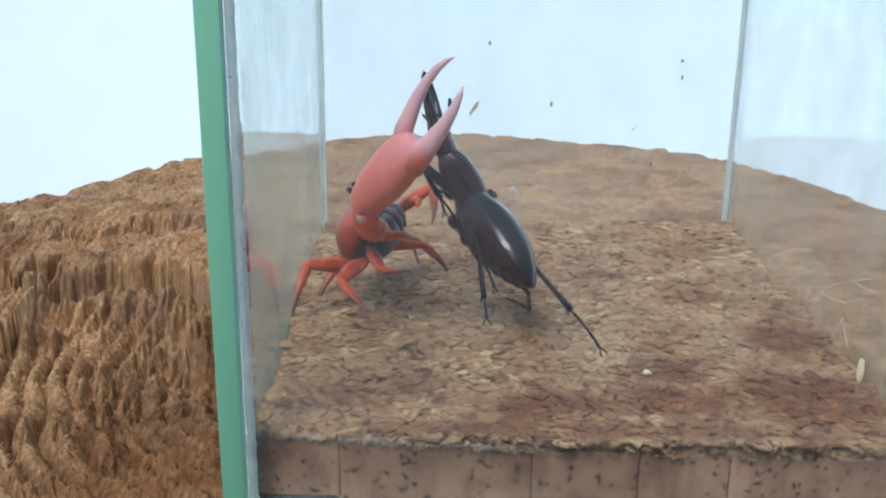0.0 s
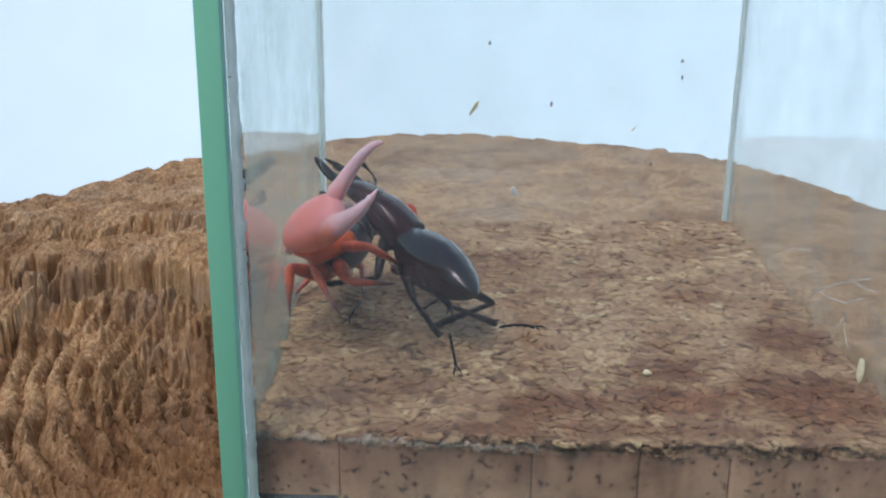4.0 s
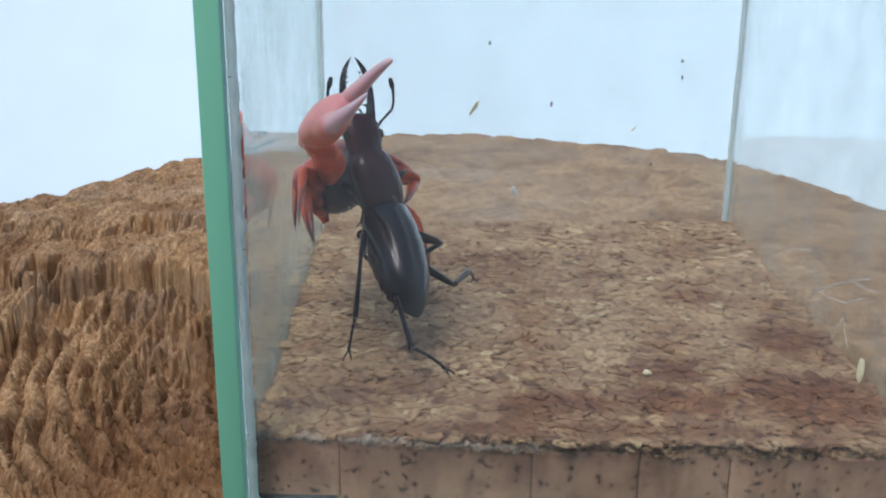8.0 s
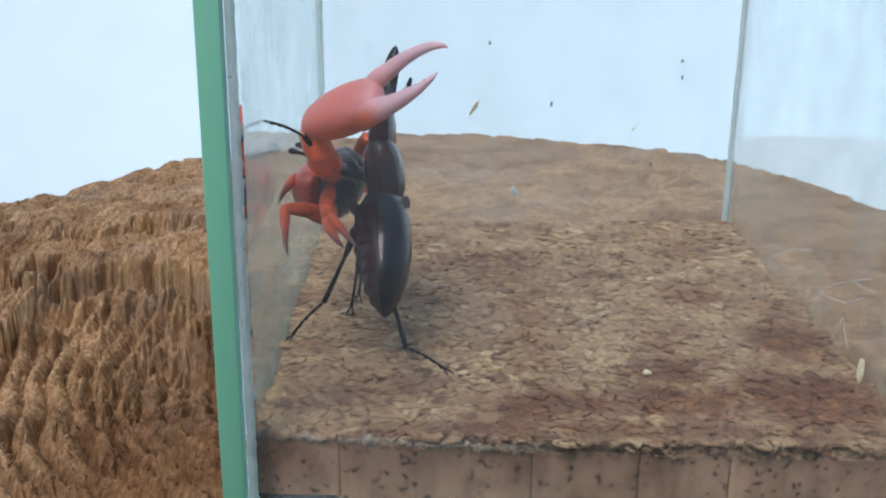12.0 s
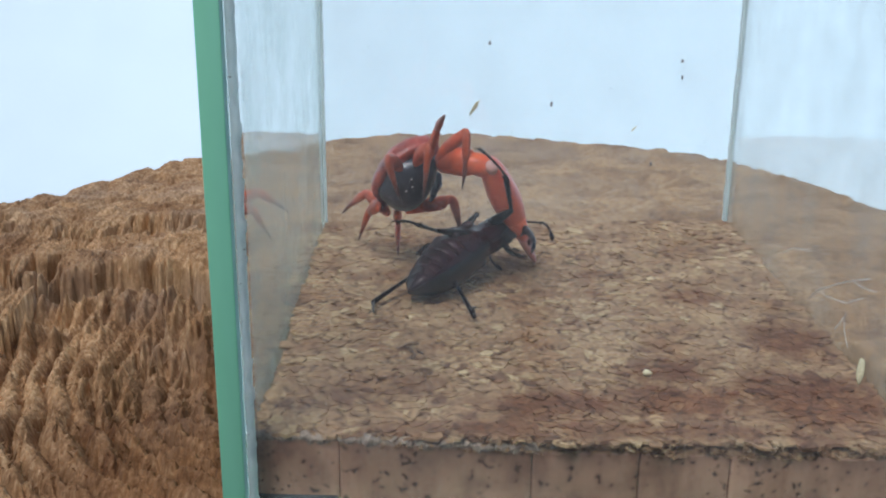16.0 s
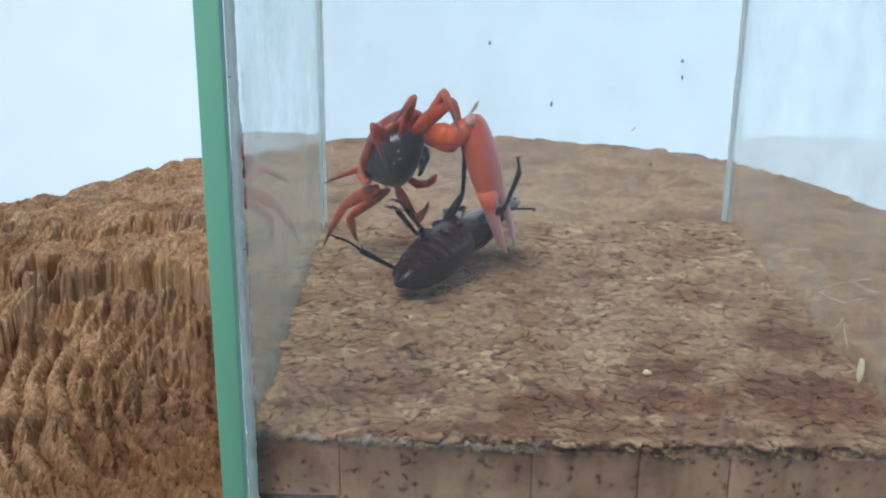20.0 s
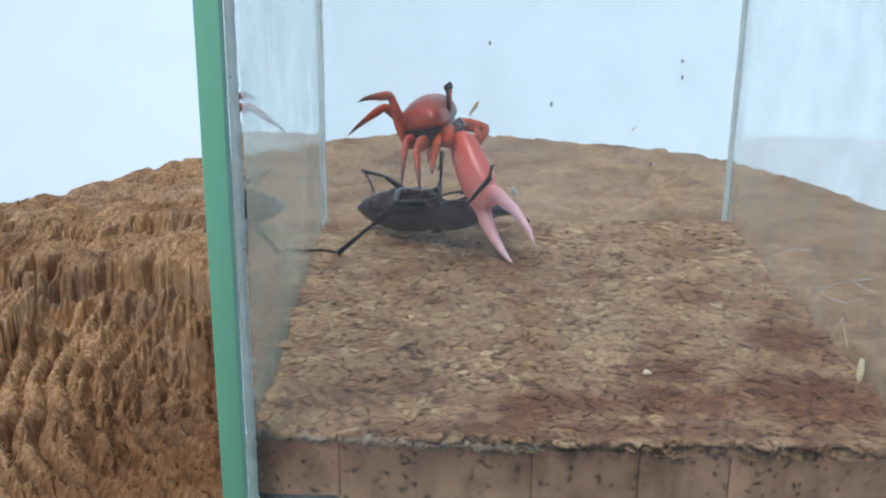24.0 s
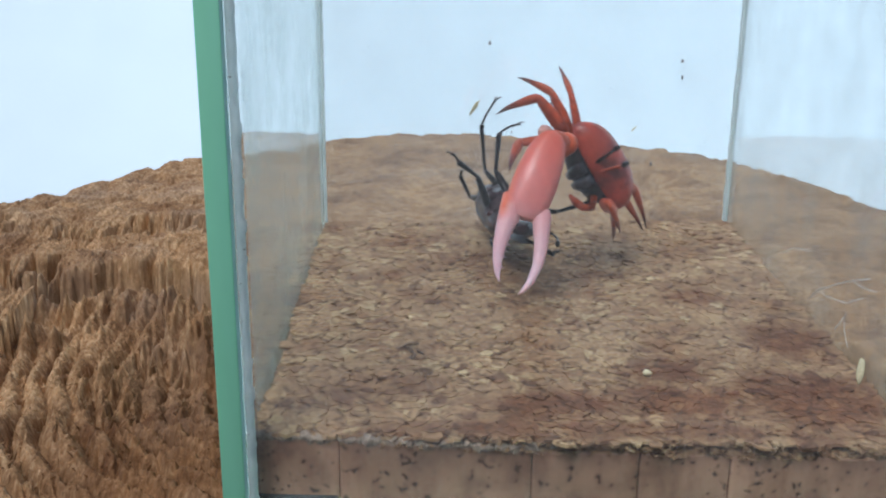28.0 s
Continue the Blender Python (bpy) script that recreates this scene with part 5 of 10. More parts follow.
    walk(beetle_legs["Lf"][0], [mm(*r) for r in (
        (0, 1.99, 4.94, -2.02, -38.5, 6.1, 53.7), (0.33, 1.91, 5.04, -1.77, -27.1, 29.2, 3.4), (0.67, 1.84, 5.15, -1.51, -44.9, 50.9, -62.2),
        (1, 1.76, 5.26, -1.26, -81.3, 43.6, -143.3), (1.17, 2.54, 4.62, -1.54, -44.9, 50.9, -62.2), (1.33, 3.33, 3.98, -1.81, -27.1, 29.2, 3.4),
        (1.5, 4.11, 3.34, -2.09, -38.5, 6.1, 53.7), (1.67, 4.13, 3.22, -2.21, -64.6, 18.8, 87.8), (1.83, 4.15, 3.11, -2.33, -81.8, 43.2, 118.4),
        (2, 4.17, 3, -2.45, -76.4, 71.5, 162.9), (3, 4.7, 2.37, -2.16, -50.8, 31.5, 158.4), (3.5, 4.31, 3.62, -0.81, -44.2, 56.2, -157.6),
        (4.17, 3.63, 4.06, -1.1, -63.9, 38.7, 140.6), (4.83, 2.95, 4.5, -1.39, -57.5, 17.6, 96.8), (5.5, 2.27, 4.94, -1.67, -38.5, 6.1, 53.7),
        (6, 2.39, 4.94, -1.52, -38.5, 6.1, 53.7), (7, 3.5, 3.97, -2.1, -38.5, 6.1, 53.7), (8, 4.07, 3.8, -1.16, -38.5, 6.1, 53.7),
        (9, 3.3, 4.54, -0.94, -38.5, 6.1, 53.7), (9.5, 2.77, 4.6, -1.65, -69.3, 10.7, 84.4), (10, 2.25, 4.67, -2.35, -95.6, 29.4, 110.5),
        (10.5, 2.03, 4.68, -2.5, -35.6, 35.9, 134.4), (11, 1.81, 4.7, -2.65, 20.3, 22, 152.7), (11.5, 2.41, 4.32, -2.72, -32.4, 30.3, 127),
        (12, 3.01, 3.94, -2.78, -82.7, 17.1, 104.3), (14.2, 3.01, 3.94, -2.78, -82.7, 17.1, 104.3), (15, 2.62, 4.4, -2.49, -136.2, 14.2, 115),
        (15.3, 3.22, 3.83, -2.58, -91.9, -1, 108.1), (15.6, 3.82, 3.26, -2.67, -45.6, -6.8, 92.4), (15.77, 3.82, 3.26, -2.67, -45.6, -6.8, 92.4),
        (16, 4.09, 2.62, -2.97, 14.8, 7, 99.9), (17, 3.84, 2.78, -3.15, -23.6, -1, 80.3), (18, 4.62, 2.58, -2.1, 40.7, -28.9, 55.4),
        (19, 2.27, 3.15, -4.16, -9.2, -44.2, 92.4), (20, 3.91, 2.72, -3.12, -7.1, 19.4, 91.5), (21, 4.2, 2.62, -2.81, -40.2, 15.9, 83.5),
        (21.5, 3.99, 2.16, -3.44, -53.9, 31.4, 99.6), (21.83, 3.76, 2.57, -3.34, -25.6, -0, 80.4), (22.17, 3.54, 2.99, -3.24, 13, -16.2, 47.5),
        (22.5, 3.32, 3.4, -3.13, 54.1, -6.9, 11.7), (23.5, 3.76, 3.33, -2.67, 76.7, -45.8, -21.1), (23.65, 3.34, 3.49, -2.96, 24.6, -26.7, 14.7),
        (23.8, 2.91, 3.66, -3.25, -7.3, 6.3, 23.8), (24, 2.91, 3.66, -3.25, -7.3, 6.3, 23.8), (25, 3.1, 3.69, -3.03, -41.6, 35.2, 13.1),
        (26, 3.17, 3.59, -3.08, -47.8, 37.1, 12), (26.3, 3.17, 3.59, -3.08, -47.8, 37.1, 12), (26.37, 3.5, 3.14, -3.1, 0.5, 32.6, 1.4),
        (26.43, 3.84, 2.7, -3.13, 48.6, 36.2, -9.7), (26.5, 4.17, 2.25, -3.16, 100.2, 45.5, -13.9), (26.67, 4.1, 2.31, -3.19, 55.8, 13.9, -5.2),
        (26.83, 4.03, 2.38, -3.23, 9.6, -3.1, 22.6), (27, 3.96, 2.45, -3.27, -38.5, 6.1, 53.7), (27.5, 4.06, 2.3, -3.25, -12.1, -32.3, 14.4),
        (28, 4.15, 2.16, -3.24, 43.5, -34.8, -51.1),
    )])
    walk(beetle_legs["Lf"][1], [mm(*r) for r in (
        (0, 9.69, 0, 0, 180, 20.3, 180), (1, 9.69, 0, 0, 180, 78.3, 180), (1.5, 9.69, 0, 0, 180, 20.3, 180), (1.75, 9.69, 0, 0, 180, 82.2, 180),
        (2, 9.69, 0, 0, 0, 35.9, 0), (3, 9.69, 0, 0, -0, 51.8, -0), (3.5, 9.69, 0, 0, -0, 59.2, 0), (4.5, 9.69, 0, 0, 180, 70.5, 180), (5.5, 9.69, 0, 0, 180, 20.3, 180),
        (6, 9.69, 0, 0, 180, 20.3, 180), (7, 9.69, 0, 0, 180, 20.3, 180), (8, 9.69, 0, 0, 180, 20.3, 180), (9, 9.69, 0, 0, 180, 20.3, 180),
        (9.33, 9.69, 0, 0, 180, 68, 180), (9.67, 9.69, 0, 0, -0, 64.3, -0), (10, 9.69, 0, 0, -0, 16.6, -0), (10.5, 9.69, 0, 0, -0, 68.7, -0),
        (11, 9.69, 0, 0, -180, 59.3, -180), (11.5, 9.69, 0, 0, 0, 73.2, 0), (12, 9.69, 0, 0, 0, 25.7, 0), (14.2, 9.69, 0, 0, 0, 25.7, 0), (15, 9.69, 0, 0, -0, 12.3, -0),
        (15.6, 9.69, 0, 0, -0, 27, -0), (15.77, 9.69, 0, 0, -0, 27, -0), (16, 9.69, 0, 0, 0, 44.9, 0), (17, 9.69, 0, 0, -0, 60.6, -0), (18, 9.69, 0, 0, 0, 69.9, 0),
        (19, 9.69, 0, 0, -180, 89.5, -180), (20, 9.69, 0, 0, -0, 34, -0), (21, 9.69, 0, 0, 0, 50.4, 0), (21.5, 9.69, 0, 0, 0, 50.2, 0), (22.5, 9.69, 0, 0, -0, 10.6, -0),
        (23.5, 9.69, 0, 0, 0, 47.9, -0), (23.8, 9.69, 0, 0, 0, 34.8, 0), (24, 9.69, 0, 0, 0, 34.8, 0), (25, 9.69, 0, 0, 0, 37.9, 0), (26, 9.69, 0, 0, 0, 33.9, 0),
        (26.3, 9.69, 0, 0, 0, 33.9, 0), (26.5, 9.69, 0, 0, 0, 14.7, 0), (26.67, 9.69, 0, 0, 0, 63, 0), (26.83, 9.69, 0, 0, 180, 68.6, 180),
        (27, 9.69, 0, 0, 180, 20.3, 180), (27.5, 9.69, 0, 0, -180, 83.5, -180), (28, 9.69, 0, 0, -0, 33.3, -0),
    )])
    walk(beetle_legs["Lf"][2], [mm(*r) for r in (
        (0, 3.65, 3.49, -4.78, 45.3, -3.7, -159.3), (0.5, -2.04, 7, -6.2, 43.5, 8.3, 143.4), (1, -7.73, 10.5, -7.61, 32.1, 13.1, 84.2),
        (1.25, -0.97, 6.2, -6.23, 32.8, 2.5, 142.4), (1.5, 5.78, 1.89, -4.85, 24.1, -3.7, -159.3), (1.75, 3.74, 5.86, -12.39, 18.9, 13.6, 154.1),
        (2, 1.71, 9.84, -19.92, 1.8, 21, 102.9), (3, -3.25, 12.19, -14.84, 13.3, -16.1, 77.9), (3.5, -0.84, 8.11, -16.69, 2.1, -5, 109.7),
        (4.5, 1.55, 5.8, -10.56, 19.7, 3.2, 155.1), (5.5, 3.94, 3.5, -4.44, 37.8, -3.7, -159.3), (6, 4.06, 3.5, -4.29, 35.7, -3.7, -159.3),
        (7, 5.17, 2.53, -4.86, 19, -3.7, -159.3), (8, 5.74, 2.36, -3.92, 18.5, -3.7, -159.3), (9, 4.97, 3.1, -3.7, 20.4, -3.7, -159.3),
        (10, -1.02, 21.69, -11.67, 42.7, -2.1, 141.9), (10.33, -0.86, 15.29, -11.77, 33.2, -43, -173.6), (10.67, -0.7, 8.88, -11.86, -29.1, -52, -84.7),
        (11, -0.53, 2.48, -11.96, -53.1, -14.9, -30), (11.5, 1.15, 12.42, -10.42, -13.3, 31.4, 13.3), (12, 2.84, 22.35, -8.88, 53.6, 21, 82.7),
        (14.2, 2.84, 22.35, -8.88, 53.6, 21, 82.7), (15, -4.24, 22.64, -5.8, 69.4, 18.6, 123.1), (15.6, 6.34, 22.41, -3.65, 73.8, 7, 89.4),
        (15.77, 6.34, 22.41, -3.65, 73.8, 7, 89.4), (15.88, 2.94, 20.21, -7.79, 82.7, 44, 98.4), (16, -0.45, 18.02, -11.94, 133.1, 74.8, 149),
        (16.5, 4.7, 17.41, -11.48, -152.5, 81.1, -88.9), (17, 9.85, 16.8, -11.03, -137.2, 66.2, -25.2), (17.33, 9.25, 17.38, -8.05, 156.2, 71.9, -134.9),
        (17.67, 8.65, 17.95, -5.07, 142.1, 49.6, 165.9), (18, 8.05, 18.52, -2.09, 157.3, 29.6, 129.1), (19, 3.32, 17.11, -4.69, 172.7, 38, 121.3),
        (20, 4.22, 17.97, -14.49, 177.5, 46.9, 142.3), (20.5, 7.52, 16.93, -13.75, -161.9, 55.3, 93.5), (21, 10.82, 15.88, -13.02, -161.8, 70.7, 28.6),
        (21.5, 8.33, 14.5, -15.82, -175, 85.8, 3.3), (22, 15.32, 11.68, -8.83, -156.4, 55.9, 48), (22.5, 22.31, 8.87, -1.84, -169.7, 27.3, 65.5),
        (23.5, 18.34, 5.61, 7.95, -169.5, 16.2, 66.2), (23.8, 19.06, 9.96, -10.98, -159.5, 34.9, 64.4), (24, 19.06, 9.96, -10.98, -159.5, 34.9, 64.4),
        (25, 15.53, 2.31, -17.08, -152.3, 29.6, 59.1), (26, 15.96, 2.01, -17.07, -155.3, 19.6, 49.8), (26.3, 15.96, 2.01, -17.07, -155.3, 19.6, 49.8),
        (26.5, 18.4, 1.35, -16.78, -179, 45.1, 9.9), (26.67, 14.15, 1.24, -13.2, 150, 38.8, -60.1), (26.83, 9.89, 1.12, -9.62, 143.5, 15.8, -112),
        (27, 5.63, 1.01, -6.04, 157.2, -3.7, -159.3), (27.33, 9.75, -2.28, -2.75, 151.7, 16.8, -112.1), (27.67, 13.88, -5.58, 0.54, 165.3, 34.2, -58.4),
        (28, 18, -8.87, 3.82, -169.2, 32.9, 3.7),
    )])
    walk(beetle_legs["Lm"][0], [mm(*r) for r in (
        (0, -2.6, 3.25, -3.25, 39, 4.7, 165.8), (1, -2.6, 3.26, -3.26, 44, 9.7, 172.2), (1.5, -2.6, 3.26, -3.25, -8.1, 18.9, 159.7),
        (2, -2.6, 3.26, -3.26, -57.2, 28.2, 167), (3, -2.6, 3.25, -3.26, -83.9, 1.5, 170.1), (3.5, -2.6, 3.25, -3.26, -134.9, 21.8, -170),
        (4.17, -2.6, 3.25, -3.26, 170.1, 30, 176.6), (4.83, -2.6, 3.26, -3.26, 114, 24.6, 161.4), (5.5, -2.6, 3.26, -3.26, 63.6, 10.5, 157.5),
        (6, -2.6, 3.25, -3.25, 31.5, 3.3, 144.7), (7, -2.6, 3.25, -3.26, 42.9, -27.1, 137), (8, -2.6, 3.25, -3.26, 23.8, -16, 150.8),
        (9, -2.6, 3.26, -3.25, 25.9, -3.7, 152.6), (10, -2.6, 3.26, -3.25, 65.4, 24.2, 159.9), (10.33, -2.6, 3.26, -3.26, 11.1, 13.2, 169.4),
        (10.67, -2.6, 3.26, -3.26, -42.9, 14.2, -176), (11, -2.6, 3.26, -3.26, -97.5, 26.3, -168), (12, -2.6, 3.26, -3.25, -110.4, 25.5, -174.8),
        (14.2, -2.6, 3.26, -3.25, -110.4, 25.5, -174.8), (14.47, -2.6, 3.26, -3.25, -52, 17.1, -171.5), (14.73, -2.6, 3.25, -3.26, 3.8, 10, -177),
        (15, -2.6, 3.25, -3.26, 59.4, 10.4, 174), (15.3, -2.6, 3.26, -3.26, 80.7, -3.5, 137.8), (15.6, -2.6, 3.26, -3.25, 106, -1.5, 99.3),
        (15.77, -2.6, 3.26, -3.25, 106, -1.5, 99.3), (15.85, -2.6, 3.26, -3.25, 141.8, 31.2, 106.9), (15.92, -2.6, 3.26, -3.25, -159.4, 48.5, 144.8),
        (16, -2.6, 3.25, -3.25, -100.2, 31.5, -176.9), (17, -2.6, 3.26, -3.25, -66.1, 29.5, -134.6), (18, -2.6, 3.25, -3.25, -86.8, 37, -165.2),
        (19, -2.6, 3.25, -3.26, -70.9, 13.6, -157.4), (20, -2.6, 3.25, -3.26, -45.2, 19, -139.8), (21, -2.6, 3.25, -3.26, -111.1, 18.8, -165),
        (21.5, -2.6, 3.26, -3.25, -135.4, 27.2, 176.9), (21.83, -2.6, 3.26, -3.25, 169.5, 45.3, 147.4), (22.17, -2.6, 3.26, -3.25, 108.9, 34, 111.5),
        (22.5, -2.6, 3.26, -3.25, 68.3, 5.9, 101.9), (23.5, -2.6, 3.26, -3.25, 68.3, 5.9, 101.9), (23.8, -2.6, 3.25, -3.26, 68.3, 5.9, 101.9),
        (24, -2.6, 3.25, -3.26, 68.3, 5.9, 101.9), (25, -2.6, 3.25, -3.26, 68.3, 5.9, 101.9), (26, -2.6, 3.26, -3.25, 68.3, 5.9, 101.9),
        (26.3, -2.6, 3.26, -3.25, 68.3, 5.9, 101.9), (26.5, -2.6, 3.26, -3.26, 68.3, 5.9, 101.9), (26.75, -2.6, 3.26, -3.26, 65.4, 23, 53.9),
        (27, -2.6, 3.25, -3.26, 48.3, 31.4, -1.1), (27.5, -2.6, 3.25, -3.26, 101.3, 48.4, 1.6), (28, -2.6, 3.25, -3.26, 173, 54.5, 27.4),
    )])
    walk(beetle_legs["Lm"][1], [mm(*r) for r in (
        (0, 10.55, 0, 0, 0, 30, 0), (1, 10.55, 0, 0, -0, 26.1, -0), (1.5, 10.55, 0, 0, 0, 46.3, 0), (2, 10.55, 0, 0, 0, 10.2, 0), (3, 10.55, 0, 0, -0, 12.9, -0),
        (3.5, 10.55, 0, 0, 0, 14.2, 0), (5.5, 10.55, 0, 0, -0, 48.8, -0), (6, 10.55, 0, 0, 0, 60.5, 0), (7, 10.55, 0, 0, -0, 79.4, -0), (8, 10.55, 0, 0, -0, 54.8, -0),
        (9, 10.55, 0, 0, 0, 65.4, 0), (10, 10.55, 0, 0, 0, 19, 0), (11, 10.55, 0, 0, -0, 28.1, -0), (12, 10.55, 0, 0, -0, 23.7, -0), (14.2, 10.55, 0, 0, -0, 23.7, -0),
        (15, 10.55, 0, 0, 3.6, 5.1, -6), (15.6, 10.55, 0, 0, -0, 44.9, -0), (15.77, 10.55, 0, 0, -0, 44.9, -0), (16, 10.55, 0, 0, -0, 32.5, 0),
        (17, 10.55, 0, 0, 0, 63.3, 0), (18, 10.55, 0, 0, -0, 42.5, -0), (19, 10.55, 0, 0, -0, 28.9, -0), (20, 10.55, 0, 0, 0, 58.2, 0), (21, 10.55, 0, 0, 0, 65.1, 0),
        (21.5, 10.55, 0, 0, -0, 55.5, -0), (22, 10.55, 0, 0, -180, 82.9, -180), (22.5, 10.55, 0, 0, 180, 41.3, 180), (23.5, 10.55, 0, 0, 180, 41.3, 180),
        (23.8, 10.55, 0, 0, -180, 41.3, -180), (24, 10.55, 0, 0, -180, 41.3, -180), (25, 10.55, 0, 0, -180, 41.3, -180), (26, 10.55, 0, 0, 180, 41.3, 180),
        (26.3, 10.55, 0, 0, 180, 41.3, 180), (26.5, 10.55, 0, 0, 180, 41.3, 180), (26.75, 10.55, 0, 0, 0, 82.3, 0), (27, 10.55, 0, 0, 0, 26, 0),
        (28, 10.55, 0, 0, 0, 25.8, 0),
    )])
    walk(beetle_legs["Lm"][2], [mm(*r) for r in (
        (0, -22.6, 4.71, -9.19, 51.8, 0.1, 134.7), (1, -22.51, 2.54, -10.16, 72.1, 45.2, 168.7), (1.5, -15.96, 9.42, -16.67, 18.5, 25.3, 131.9),
        (2, -20.17, 9.02, -14.35, 23.9, 35.1, 127.7), (3, -23.21, 9.37, -4.06, 18.2, 13.5, 145), (3.5, -23.12, 1.57, -9.39, 21.5, 11.4, 157.5),
        (5.5, -21.06, 2.8, -10.17, 52.9, 21.9, 149.1), (6, -18.18, 8.12, -12.39, 41.1, 21.6, 131.9), (6.5, -18.35, 8.03, -8.52, 60.4, 52.8, 111.3),
        (7, -18.53, 7.94, -4.64, 59.3, 87.4, 77.3), (7.5, -19.57, 8.53, -5.6, 59.8, 31.9, 116.1), (8, -20.6, 9.12, -6.57, 28, -14.5, 149.1),
        (9, -18.59, 6.58, -11.33, 29.7, -9.2, 143.6), (9.5, -19.88, 6.58, -12.29, 55.7, 24.8, 137.9), (10, -21.18, 6.57, -13.25, 94.3, 56.8, 155.1),
        (11, -21.81, 4.46, -11.65, 82.3, 75.6, 124.6), (12, -22.27, 5.69, -10.75, 99.4, 38.5, 146.7), (14.2, -22.27, 5.69, -10.75, 99.4, 38.5, 146.7),
        (15, -23.43, 5.19, -8.62, 68.7, -5.4, 130.6), (15.6, -13, 20.15, -0.63, 106.2, 20.9, 134), (15.77, -13, 20.15, -0.63, 106.2, 20.9, 134),
        (16, -20.43, 8.17, -12.74, 147.2, 31.6, 149.3), (17, -17.17, 1.39, -14.4, 134.2, 22.1, 139.5), (18, -18.73, 6.73, -14.87, 140.1, 20.1, 140.7),
        (19, -22.35, 0.51, -9.72, 134.1, 20.6, 117.7), (20, -17.11, -0.23, -14.88, 151.7, 33.3, 142.1), (21, -20.09, 8.28, -4.72, 169.1, 4.4, 134.2),
        (21.5, -20.17, 10.65, -5.17, 168.9, 2.3, 133.1), (22.5, -9.66, 3.73, -6.17, 160.2, -3.7, -160.1), (23.5, -9.66, 3.73, -6.17, 157.3, -3.7, -160.1),
        (23.8, -9.66, 3.73, -6.17, 154.8, -3.7, -160.1), (24, -9.66, 3.73, -6.17, 154.8, -3.7, -160.1), (25, -9.66, 3.73, -6.17, 155.2, -3.7, -160.1),
        (26, -9.66, 3.73, -6.17, 155.7, -3.7, -160.1), (26.3, -9.66, 3.73, -6.17, 155.7, -3.7, -160.1), (26.5, -9.66, 3.73, -6.17, 159.9, -3.7, -160.1),
        (26.67, -2.01, 4.68, -9.69, 145.7, 11.8, -110.1), (26.83, 5.64, 5.62, -13.2, 149, 32.5, -57.7), (27, 13.29, 6.57, -16.72, 173.2, 40.7, 7.9),
        (28, 11.17, 11.05, -17.2, 167.2, 35.8, 13.6),
    )])
